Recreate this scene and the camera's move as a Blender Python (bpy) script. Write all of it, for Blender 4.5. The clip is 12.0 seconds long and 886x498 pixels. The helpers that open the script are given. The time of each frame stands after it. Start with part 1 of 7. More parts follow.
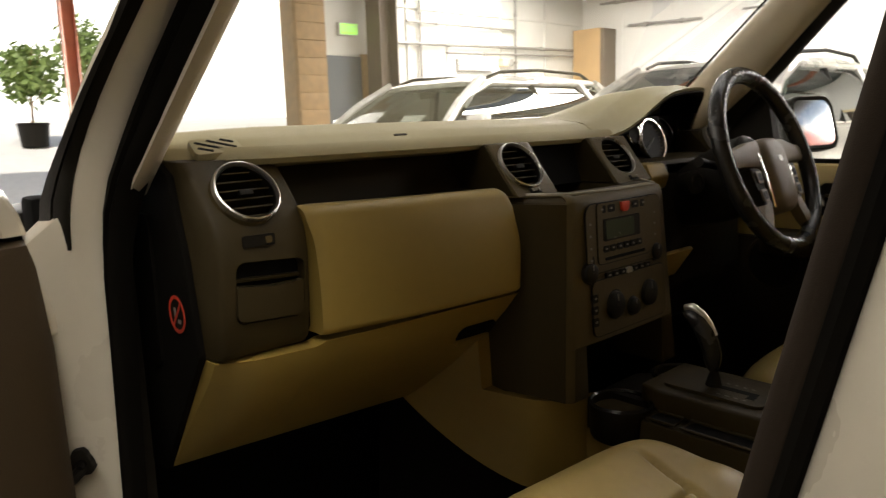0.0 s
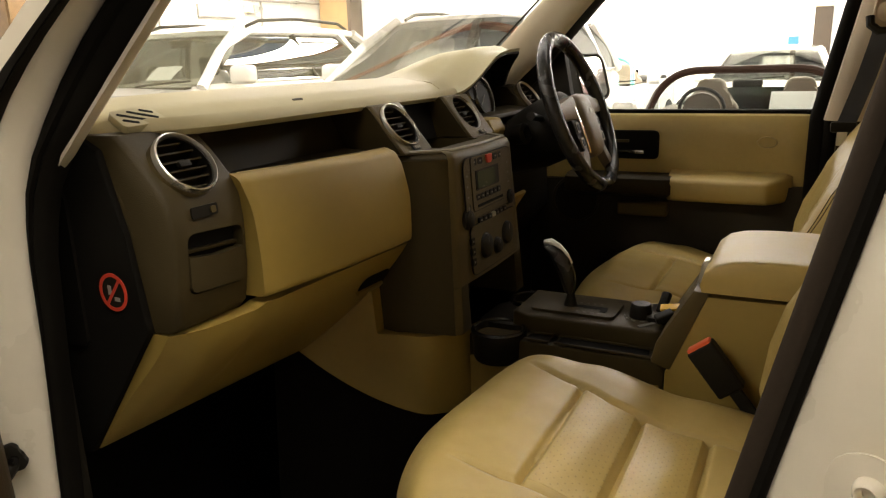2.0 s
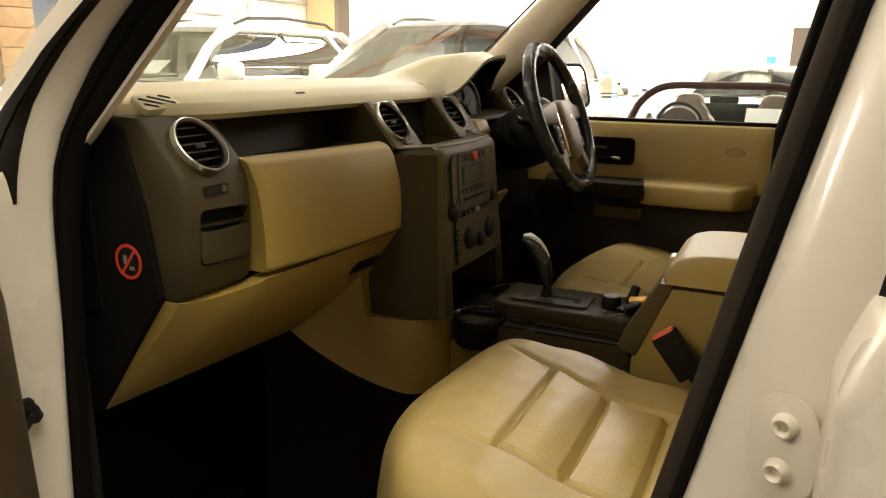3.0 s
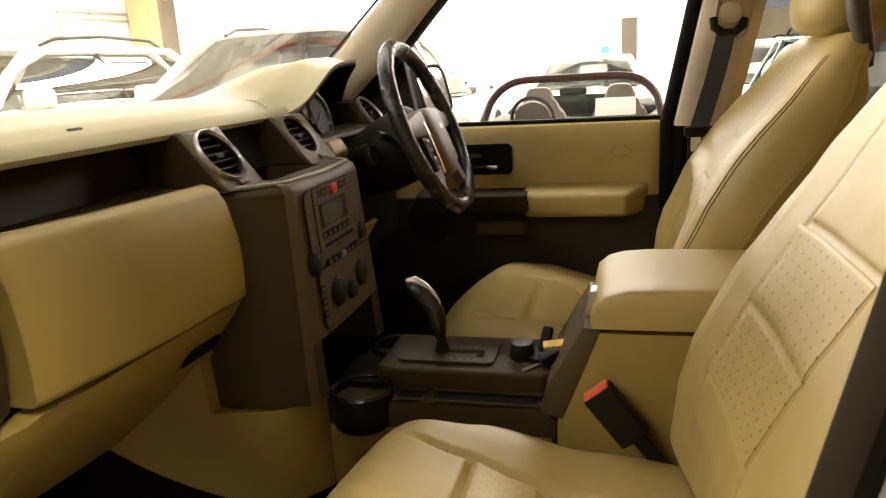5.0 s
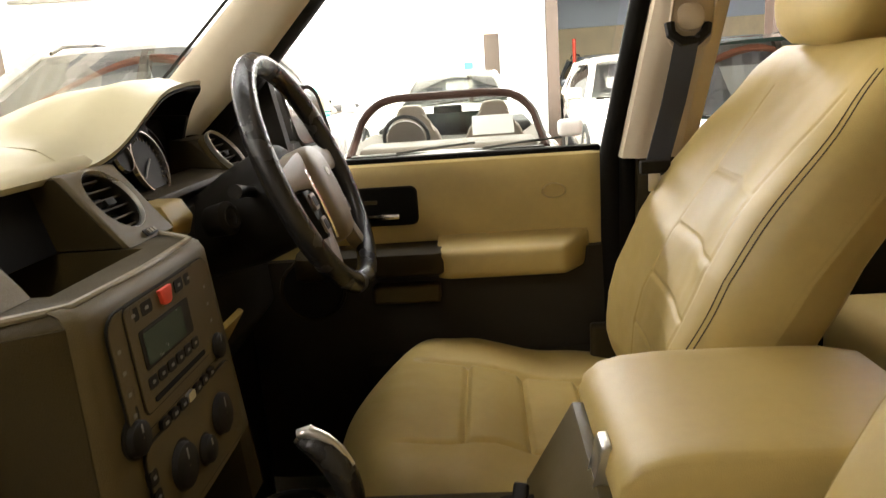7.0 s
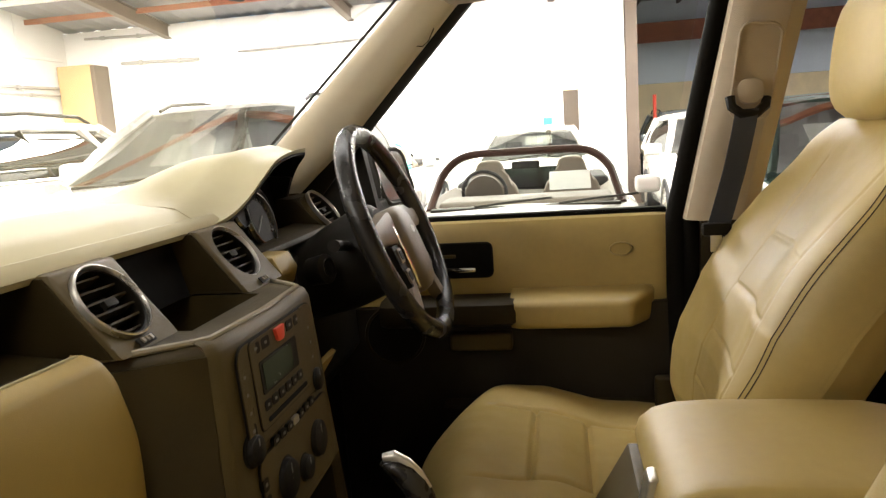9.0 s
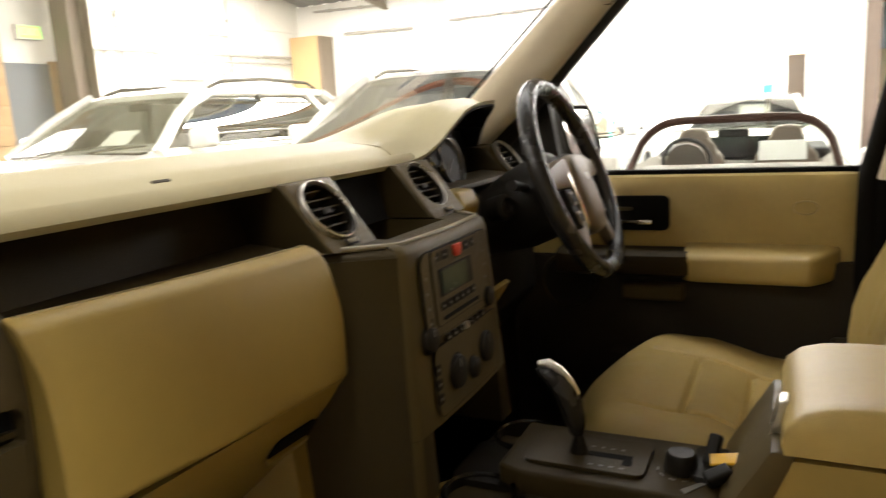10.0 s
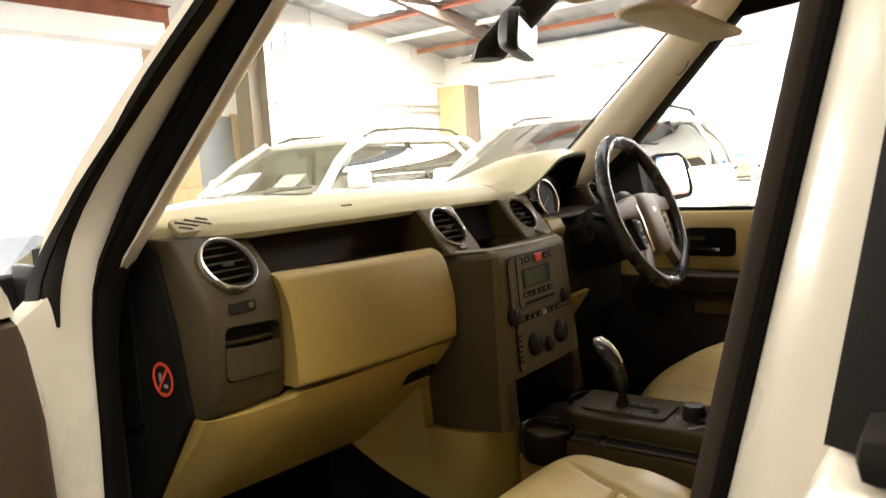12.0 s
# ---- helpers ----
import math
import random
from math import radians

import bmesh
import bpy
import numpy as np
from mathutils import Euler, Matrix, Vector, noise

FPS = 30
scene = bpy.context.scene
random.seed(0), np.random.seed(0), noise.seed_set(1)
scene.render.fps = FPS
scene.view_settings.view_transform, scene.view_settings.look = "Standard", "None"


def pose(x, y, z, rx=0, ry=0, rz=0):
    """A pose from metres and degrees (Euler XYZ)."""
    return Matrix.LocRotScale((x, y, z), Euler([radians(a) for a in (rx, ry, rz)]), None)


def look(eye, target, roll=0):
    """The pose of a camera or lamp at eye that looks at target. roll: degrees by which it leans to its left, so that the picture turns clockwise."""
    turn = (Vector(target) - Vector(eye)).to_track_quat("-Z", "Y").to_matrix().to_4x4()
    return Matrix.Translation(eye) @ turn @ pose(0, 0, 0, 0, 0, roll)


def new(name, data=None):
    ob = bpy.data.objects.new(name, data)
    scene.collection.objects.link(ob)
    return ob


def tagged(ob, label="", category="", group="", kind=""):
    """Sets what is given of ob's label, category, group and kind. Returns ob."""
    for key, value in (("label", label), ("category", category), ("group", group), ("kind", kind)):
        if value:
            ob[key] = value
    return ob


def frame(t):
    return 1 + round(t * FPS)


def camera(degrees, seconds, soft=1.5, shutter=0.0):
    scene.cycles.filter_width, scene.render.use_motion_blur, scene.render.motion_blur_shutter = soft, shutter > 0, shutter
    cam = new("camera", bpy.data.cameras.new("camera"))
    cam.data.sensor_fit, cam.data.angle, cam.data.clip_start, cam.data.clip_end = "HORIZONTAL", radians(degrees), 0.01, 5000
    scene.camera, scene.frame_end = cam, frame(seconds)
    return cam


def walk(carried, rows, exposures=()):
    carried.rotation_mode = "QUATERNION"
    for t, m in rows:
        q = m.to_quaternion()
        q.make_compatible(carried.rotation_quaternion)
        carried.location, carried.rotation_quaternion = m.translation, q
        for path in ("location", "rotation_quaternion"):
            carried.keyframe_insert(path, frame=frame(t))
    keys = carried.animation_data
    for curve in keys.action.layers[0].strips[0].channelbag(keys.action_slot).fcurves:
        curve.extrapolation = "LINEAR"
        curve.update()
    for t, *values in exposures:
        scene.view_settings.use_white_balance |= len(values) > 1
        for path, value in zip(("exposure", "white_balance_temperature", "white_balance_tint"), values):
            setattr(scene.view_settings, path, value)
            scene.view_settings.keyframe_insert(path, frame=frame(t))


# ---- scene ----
cam = camera(63.3, 12.0, 1.2, 0.3)
EXPOSURES = [(0, -0.46, 6550, 12), (0.6, -0.4, 6600, 12), (1.2, -0.12, 6700, 12), (2.5, 0.27, 6950, 12), (4.5, 0.65, 6850, 12), (5.5, 0.74, 6750, 12), (6.5, 0.76, 6600, 12), (7.5, 0.92, 6200, 12), (9.5, 0.6, 6450, 12), (10.5, 0.58, 6400, 12), (11.5, 0.76, 6350, 12), (12, 0.83, 6400, 12)]
PATH = [
    (0, (0.601, -1.015, 1.356), (-0.845, 0.322, 1.004), -1.7),
    (0.5, (0.555, -1.083, 1.371), (-0.679, 0.445, 0.995), -4.9),
    (1, (0.496, -1.159, 1.38), (-0.559, 0.483, 0.945), -5.7),
    (1.5, (0.477, -1.189, 1.385), (-0.492, 0.505, 0.945), -4.9),
    (2, (0.48, -1.225, 1.388), (-0.41, 0.492, 0.88), -1.9),
    (2.5, (0.513, -1.283, 1.39), (-0.387, 0.427, 0.873), -2.2),
    (2.7, (0.521, -1.314, 1.386), (-0.37, 0.408, 0.896), -0.6),
    (4.3, (0.388, -1.285, 1.376), (-0.187, 0.562, 0.87), -1.7),
    (4.5, (0.392, -1.213, 1.372), (-0.141, 0.65, 0.875), -1.8),
    (5, (0.388, -1.04, 1.382), (-0.099, 0.837, 0.893), -3.4),
    (5.5, (0.35, -0.923, 1.386), (-0.031, 0.984, 0.919), -5.2),
    (6, (0.284, -0.805, 1.396), (0.106, 1.133, 0.936), -4.4),
    (6.5, (0.256, -0.713, 1.389), (0.101, 1.205, 0.843), -5.3),
    (7, (0.255, -0.636, 1.392), (0.124, 1.304, 0.923), -4.1),
    (7.5, (0.256, -0.594, 1.425), (0.119, 1.373, 1.09), -3.3),
    (7.7, (0.252, -0.598, 1.441), (0.048, 1.371, 1.161), -2.7),
    (9.3, (0.276, -0.775, 1.416), (-0.085, 1.161, 1.065), -3.8),
    (9.5, (0.283, -0.787, 1.417), (-0.128, 1.131, 1.026), -3.7),
    (10, (0.341, -0.862, 1.386), (-0.512, 0.909, 1.022), -3.3),
    (10.2, (0.357, -0.905, 1.39), (-0.649, 0.779, 0.996), -3.7),
    (10.5, (0.387, -0.962, 1.376), (-0.724, 0.658, 1.001), -3.6),
    (11, (0.451, -1.107, 1.383), (-0.716, 0.473, 1.006), -4.0),
    (11.5, (0.554, -1.216, 1.381), (-0.611, 0.368, 1.016), -3.4),
    (12, (0.62, -1.195, 1.39), (-0.574, 0.394, 1.165), -3.5),
]
walk(cam, [(t, look(eye, aim, roll)) for t, eye, aim, roll in PATH], EXPOSURES)

# ---- light ----
world = bpy.data.worlds.new("sky")
scene.world = world
world.use_nodes = True
wn = world.node_tree.nodes
sky = wn.new("ShaderNodeTexSky")
sky.sky_type = "NISHITA"
sky.sun_disc = False
sky.sun_elevation = radians(50)
sky.sun_rotation = radians(123)
wn["Background"].inputs[1].default_value = 0.15
world.node_tree.links.new(sky.outputs[0], wn["Background"].inputs[0])


def sun_lamp():
    d = bpy.data.lights.new("sun", "SUN")
    d.energy, d.angle, d.color = 5.0, radians(0.5), (1.0, 0.95, 0.86)
    ob = new("sun", d)
    ob.matrix_world = look((14, -9, 22), (0, 0, 0))


def area_lamp(name, eye, target, w, h, watts, color):
    d = bpy.data.lights.new(name, "AREA")
    d.shape, d.size, d.size_y, d.energy, d.color = "RECTANGLE", w, h, watts, color
    ob = new(name, d)
    ob.matrix_world = look(eye, target)


sun_lamp()
# roof strips and the roller-door opening; the last two overhead are added fill
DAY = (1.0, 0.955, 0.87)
area_lamp("overhead_lamp", (-4.0, 8.4, 4.12), (-4.0, 8.6, 0), 9.0, 1.4, 1700, DAY)
area_lamp("overhead_lamp", (4.5, 8.4, 4.12), (4.5, 8.6, 0), 7.0, 1.4, 1000, DAY)
area_lamp("overhead_lamp", (-1.0, 2.2, 4.85), (-1.0, 2.2, 0), 8.0, 1.1, 140, DAY)
# added fill under the closed roof, brightens the car's open door side
area_lamp("overhead_lamp", (2.9, -2.05, 5.0), (2.9, -2.0, 0), 6.0, 0.9, 210, DAY)
area_lamp("overhead_lamp", (-3.2, -4.2, 4.72), (-2.6, -3.4, 0), 4.0, 0.9, 170, DAY)
area_lamp("doorway_lamp", (-9.1, 1.7, 1.85), (0, -1.2, 1.2), 6.2, 3.3, 900, DAY)

# ---- materials ----
def mat(name, base, rough=0.5, metal=0.0, var=0.12, scale=6.0, grain=0.0, grain_scale=300.0, coat=0.0, spec=0.5):
    m = bpy.data.materials.new(name)
    m.use_nodes = True
    nt = m.node_tree
    b = nt.nodes["Principled BSDF"]
    tc = nt.nodes.new("ShaderNodeTexCoord")
    n1 = nt.nodes.new("ShaderNodeTexNoise")
    n1.inputs["Scale"].default_value, n1.inputs["Detail"].default_value = scale, 6
    n2 = nt.nodes.new("ShaderNodeTexNoise")
    n2.inputs["Scale"].default_value, n2.inputs["Detail"].default_value = scale * 14, 3
    nt.links.new(tc.outputs["Object"], n1.inputs["Vector"])
    nt.links.new(tc.outputs["Object"], n2.inputs["Vector"])
    add = nt.nodes.new("ShaderNodeMath")
    add.operation = "MULTIPLY_ADD"
    add.inputs[1].default_value = 0.4
    nt.links.new(n2.outputs["Fac"], add.inputs[0])
    nt.links.new(n1.outputs["Fac"], add.inputs[2])
    ramp = nt.nodes.new("ShaderNodeMapRange")
    ramp.inputs["From Min"].default_value, ramp.inputs["From Max"].default_value = 0.4, 1.0
    ramp.inputs["To Min"].default_value, ramp.inputs["To Max"].default_value = 1 - var, 1 + var
    nt.links.new(add.outputs[0], ramp.inputs["Value"])
    mul = nt.nodes.new("ShaderNodeVectorMath")
    mul.operation = "SCALE"
    mul.inputs[0].default_value = base
    nt.links.new(ramp.outputs[0], mul.inputs["Scale"])
    nt.links.new(mul.outputs[0], b.inputs["Base Color"])
    rr = nt.nodes.new("ShaderNodeMapRange")
    rr.inputs["From Min"].default_value, rr.inputs["From Max"].default_value = 0.3, 0.7
    rr.inputs["To Min"].default_value, rr.inputs["To Max"].default_value = max(0.02, rough - 0.08), min(1, rough + 0.08)
    nt.links.new(n1.outputs["Fac"], rr.inputs["Value"])
    nt.links.new(rr.outputs[0], b.inputs["Roughness"])
    b.inputs["Metallic"].default_value = metal
    b.inputs["Coat Weight"].default_value = coat
    b.inputs["Coat Roughness"].default_value = 0.05
    b.inputs["Specular IOR Level"].default_value = spec
    if grain:
        v = nt.nodes.new("ShaderNodeTexVoronoi")
        v.inputs["Scale"].default_value = grain_scale
        nt.links.new(tc.outputs["Object"], v.inputs["Vector"])
        bp = nt.nodes.new("ShaderNodeBump")
        bp.inputs["Strength"].default_value, bp.inputs["Distance"].default_value = grain, 0.002
        nt.links.new(v.outputs["Distance"], bp.inputs["Height"])
        nt.links.new(bp.outputs[0], b.inputs["Normal"])
    return m


def perforated(name, base, u=(0.0, 1.0, 0.0), v=(0.0, 0.0, 1.0), pitch=0.0125, hole=0.22):
    """Leather with staggered rows of punched holes, laid out along two directions of the object."""
    m = mat(name, base, 0.40, 0, 0.10, 7, 0.16, 900)
    nt = m.node_tree
    b = nt.nodes["Principled BSDF"]
    tc = nt.nodes.new("ShaderNodeTexCoord")

    def math_node(op, *values):
        n = nt.nodes.new("ShaderNodeMath")
        n.operation = op
        for i, val in enumerate(values):
            if isinstance(val, (int, float)):
                n.inputs[i].default_value = val
            else:
                nt.links.new(val, n.inputs[i])
        return n.outputs[0]

    def along(d):
        n = nt.nodes.new("ShaderNodeVectorMath")
        n.operation = "DOT_PRODUCT"
        n.inputs[1].default_value = [c / pitch for c in d]
        nt.links.new(tc.outputs["Object"], n.inputs[0])
        return n.outputs["Value"]
    a, c = along(u), along(v)
    p, q = math_node("ADD", a, c), math_node("SUBTRACT", a, c)
    p = math_node("SUBTRACT", math_node("FRACT", math_node("MULTIPLY", p, 0.62)), 0.5)
    q = math_node("SUBTRACT", math_node("FRACT", math_node("MULTIPLY", q, 0.62)), 0.5)
    r = math_node("SQRT", math_node("ADD", math_node("MULTIPLY", p, p), math_node("MULTIPLY", q, q)))
    lt = nt.nodes.new("ShaderNodeMapRange")
    lt.inputs["From Min"].default_value, lt.inputs["From Max"].default_value = 0.075, 0.115
    lt.inputs["To Min"].default_value, lt.inputs["To Max"].default_value = hole, 1.0
    nt.links.new(r, lt.inputs["Value"])
    old = b.inputs["Base Color"].links[0].from_socket
    mul = nt.nodes.new("ShaderNodeVectorMath")
    mul.operation = "SCALE"
    nt.links.new(old, mul.inputs[0])
    nt.links.new(lt.outputs[0], mul.inputs["Scale"])
    nt.links.new(mul.outputs[0], b.inputs["Base Color"])
    return m


def glass(name, tint=(1, 1, 1), gloss=0.06, rough=0.0, fres=0.9):
    m = bpy.data.materials.new(name)
    m.use_nodes = True
    nt = m.node_tree
    nt.nodes.remove(nt.nodes["Principled BSDF"])
    out = nt.nodes["Material Output"]
    tr = nt.nodes.new("ShaderNodeBsdfTransparent")
    tr.inputs[0].default_value = (*tint, 1)
    gl = nt.nodes.new("ShaderNodeBsdfGlossy")
    gl.inputs["Roughness"].default_value = rough
    fr = nt.nodes.new("ShaderNodeFresnel")
    fr.inputs[0].default_value = 1.45
    mx = nt.nodes.new("ShaderNodeMixShader")
    mu = nt.nodes.new("ShaderNodeMath")
    mu.operation = "MULTIPLY_ADD"
    mu.inputs[1].default_value, mu.inputs[2].default_value = fres, gloss
    nt.links.new(fr.outputs[0], mu.inputs[0])
    nt.links.new(mu.outputs[0], mx.inputs[0])
    nt.links.new(tr.outputs[0], mx.inputs[1])
    nt.links.new(gl.outputs[0], mx.inputs[2])
    nt.links.new(mx.outputs[0], out.inputs[0])
    return m


def glow(name, color, strength):
    m = bpy.data.materials.new(name)
    m.use_nodes = True
    b = m.node_tree.nodes["Principled BSDF"]
    b.inputs["Base Color"].default_value = (*color, 1)
    b.inputs["Emission Color"].default_value = (*color, 1)
    b.inputs["Emission Strength"].default_value = strength
    return m


LEATHER = mat("cream_leather", (0.432, 0.316, 0.104), 0.43, 0, 0.10, 5, 0.16, 900)
LEATHER_P = perforated("perforated_leather", (0.432, 0.316, 0.104))
LEATHER_C = perforated("perforated_cushion_leather", (0.432, 0.316, 0.104), (1, 0, 0), (0, 1, 0), 0.0085, 0.55)
PAD = mat("cream_soft_plastic", (0.41, 0.355, 0.195), 0.55, 0, 0.06, 4, 0.15, 900)
BEIGE = mat("beige_hard_plastic", (0.295, 0.200, 0.043), 0.5, 0, 0.08, 4, 0.14, 1100)
TRIM = mat("warm_grey_pillar_trim", (0.66, 0.58, 0.45), 0.6, 0, 0.06, 4, 0.3, 700)
# darker copy of the pillar trim for the dimmer driver's door pillar
TRIM_DIM = mat("dim_pillar_trim", (0.45, 0.36, 0.245), 0.6, 0, 0.06, 4, 0.3, 700)
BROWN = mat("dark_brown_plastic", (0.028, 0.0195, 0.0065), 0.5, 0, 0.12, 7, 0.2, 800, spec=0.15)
# darker taupe; the column sides carry their shade in this colour
COLUMN = mat("dim_taupe_plastic", (0.043, 0.0305, 0.0105), 0.5, 0, 0.12, 7, 0.2, 800, spec=0.2)
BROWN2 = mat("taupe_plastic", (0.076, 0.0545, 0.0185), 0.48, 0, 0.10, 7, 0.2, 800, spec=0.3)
# darker copy of the taupe, offsetting strong lamp light on the end panel
ENDTRIM = mat("dark_taupe_end_plastic", (0.043, 0.031, 0.0115), 0.5, 0, 0.10, 7, 0.2, 800, spec=0.25)
# black seal browned part-way, standing in for flare light on it
SEAL_LIT = mat("lit_brown_seal", (0.034, 0.025, 0.018), 0.85, 0, 0.10, 20, 0.08, 1500, spec=0.05)
# worn column lip with its bright highlight line mixed into the colour
EDGE = mat("pale_taupe_edge", (0.21, 0.175, 0.11), 0.35, 0, 0.10, 7, 0.2, 800)
BLACK = mat("black_plastic", (0.013, 0.011, 0.008), 0.5, 0, 0.2, 8, 0.1, 900, spec=0.12)
GLOSS = mat("glossy_black_plastic", (0.008, 0.007, 0.006), 0.25, 0, 0.2, 8, spec=0.4)
RUBBER = mat("black_rubber_seal", (0.008, 0.007, 0.0055), 0.7, 0, 0.2, 10, spec=0.03)
# matt black, also laid as flat plates for dark slots and recesses
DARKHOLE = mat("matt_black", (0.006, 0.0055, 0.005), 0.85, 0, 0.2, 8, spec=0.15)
CARPET = mat("black_carpet", (0.005, 0.004, 0.003), 0.95, 0, 0.3, 40, 0.4, 500, spec=0.1)
SILVER = mat("satin_silver", (0.62, 0.59, 0.53), 0.3, 0.9, 0.06, 12)
CHROME = mat("chrome", (0.8, 0.78, 0.74), 0.1, 1.0, 0.03, 12)
RIM = mat("worn_black_leather_rim", (0.02, 0.018, 0.016), 0.24, 0, 0.2, 18, 0.15, 500)
RED = mat("red_plastic", (0.62, 0.06, 0.03), 0.4, 0, 0.08, 20)
ORANGE = mat("orange_button", (0.8, 0.13, 0.05), 0.4, 0, 0.08, 20)
YELLOW = mat("yellow_tag", (0.75, 0.42, 0.02), 0.5, 0, 0.08, 40)
WHITE_INK = mat("pale_ink", (0.30, 0.28, 0.24), 0.6, 0, 0.05, 40)
GREY_INK = mat("muted_grey_print", (0.16, 0.15, 0.13), 0.6, 0, 0.2, 60)
LCD = mat("grey_green_display", (0.06, 0.075, 0.055), 0.25, 0, 0.05, 20)
WHITE_PAINT = mat("white_car_paint", (0.74, 0.665, 0.52), 0.3, 0, 0.05, 3, coat=0.6)
BELT = mat("charcoal_webbing", (0.035, 0.035, 0.038), 0.75, 0, 0.1, 60, 0.5, 700)
GLASS = glass("clear_glass", (0.97, 0.98, 0.96), 0.0, fres=0.22)
MIRROR = mat("mirror_glass", (0.85, 0.85, 0.85), 0.02, 1.0, 0.0, 5)
HEADLINER = mat("beige_headliner_cloth", (0.50, 0.42, 0.31), 0.95, 0, 0.08, 20, 0.5, 900)

# ---- mesh helpers ----
def V(*a):
    return Vector(a)


def thing(name, base, label, category, group="", kind=""):
    e = new(name)
    e.empty_display_size = 0.05
    e.location = base
    return tagged(e, label, category, group, kind)


def part(name, bm, material, parent=None, label="", sharp=38):
    me = bpy.data.meshes.new(name)
    bmesh.ops.recalc_face_normals(bm, faces=bm.faces[:])
    bm.to_mesh(me)
    bm.free()
    me.materials.append(material)
    for p in me.polygons:
        p.use_smooth = True
    me.set_sharp_from_angle(angle=radians(sharp))
    ob = new(name, me)
    if parent is not None:
        ob.parent = parent
        if parent.type == "EMPTY":
            ob.matrix_parent_inverse = Matrix.Translation(parent.location).inverted()
    if label:
        tagged(ob, label)
    return ob


def box(x0, x1, y0, y1, z0, z1, bevel=0.0, seg=2, m=None, bm=None):
    b = bmesh.new()
    bmesh.ops.create_cube(b, size=1)
    for v in b.verts:
        v.co = V(x0 + (v.co.x + 0.5) * (x1 - x0), y0 + (v.co.y + 0.5) * (y1 - y0), z0 + (v.co.z + 0.5) * (z1 - z0))
    if bevel:
        bmesh.ops.bevel(b, geom=b.edges[:], offset=bevel, segments=seg, affect="EDGES", profile=0.6)
    return finish(b, m, bm)


def finish(b, m, bm):
    if m is not None:
        bmesh.ops.transform(b, matrix=m, verts=b.verts[:])
    if bm is None:
        return b
    me = bpy.data.meshes.new("tmp")
    b.to_mesh(me)
    b.free()
    bm.from_mesh(me)
    bpy.data.meshes.remove(me)
    return bm


def loft(sections, cap=True, closed=True, bm=None, m=None):
    b = bmesh.new()
    rows = [[b.verts.new(p) for p in s] for s in sections]
    n = len(rows[0])
    for r0, r1 in zip(rows, rows[1:]):
        for i in range(n if closed else n - 1):
            j = (i + 1) % n
            b.faces.new((r0[i], r0[j], r1[j], r1[i]))
    if cap and closed:
        b.faces.new(rows[0][::-1])
        b.faces.new(rows[-1])
    return finish(b, m, bm)


def prism(profile, axis, a, c, bevel=0.0, seg=2, bm=None, m=None):
    """A closed outline (two coordinates) pushed along the axis from a to c."""
    def put(p, t):
        return {"x": (t, p[0], p[1]), "y": (p[0], t, p[1]), "z": (p[0], p[1], t)}[axis]
    b = loft([[put(p, a) for p in profile], [put(p, c) for p in profile]])
    if bevel:
        bmesh.ops.bevel(b, geom=b.edges[:], offset=bevel, segments=seg, affect="EDGES", profile=0.6)
    return finish(b, m, bm)


def tube(points, r, seg=10, closed=False, bm=None, m=None, flat=1.0):
    pts = [Vector(p) for p in points]
    n = len(pts)
    secs = []
    s = None
    for i, p in enumerate(pts):
        a = pts[i - 1] if (i or closed) else p
        c = pts[(i + 1) % n] if (i < n - 1 or closed) else p
        d = (c - a).normalized()
        if s is None:
            s = d.cross(V(0, 0, 1) if abs(d.z) < 0.95 else V(1, 0, 0)).normalized()
        else:
            s = (s - d * s.dot(d)).normalized()
        u = s.cross(d)
        rr = r[i] if isinstance(r, (list, tuple)) else r
        secs.append([p + s * (math.cos(2 * math.pi * k / seg) * rr) + u * (math.sin(2 * math.pi * k / seg) * rr * flat) for k in range(seg)])
    if closed:
        secs.append(secs[0])
    b = loft(secs, cap=not closed)
    if closed:
        bmesh.ops.remove_doubles(b, verts=b.verts[:], dist=1e-6)
    return finish(b, m, bm)


def lathe(profile, seg=32, m=None, bm=None):
    """Profile of (radius, height) turned round the z axis; a profile that does not end on the axis is closed into a ring."""
    secs = [[(r * math.cos(2 * math.pi * k / seg), r * math.sin(2 * math.pi * k / seg), h) for k in range(seg)] for r, h in profile]
    ring = profile[0][0] > 0.002 and profile[-1][0] > 0.002
    if ring:
        secs.append(secs[0])
    b = loft(secs, cap=False)
    bmesh.ops.remove_doubles(b, verts=b.verts[:], dist=1e-6)
    return finish(b, m, bm)


def slab(fn, nu, nv, offset, bm=None, m=None):
    """A surface fn(u, v) with u, v in 0..1, closed behind by the same surface moved by offset."""
    b = bmesh.new()
    off = Vector(offset)
    f = [[b.verts.new(fn(i / nu, j / nv)) for j in range(nv + 1)] for i in range(nu + 1)]
    g = [[b.verts.new(v.co + off) for v in row] for row in f]
    for i in range(nu):
        for j in range(nv):
            b.faces.new((f[i][j], f[i + 1][j], f[i + 1][j + 1], f[i][j + 1]))
            b.faces.new((g[i][j], g[i][j + 1], g[i + 1][j + 1], g[i + 1][j]))
    for i in range(nu):
        b.faces.new((f[i][0], g[i][0], g[i + 1][0], f[i + 1][0]))
        b.faces.new((f[i][nv], f[i + 1][nv], g[i + 1][nv], g[i][nv]))
    for j in range(nv):
        b.faces.new((f[0][j], f[0][j + 1], g[0][j + 1], g[0][j]))
        b.faces.new((f[nu][j], g[nu][j], g[nu][j + 1], f[nu][j + 1]))
    return finish(b, m, bm)


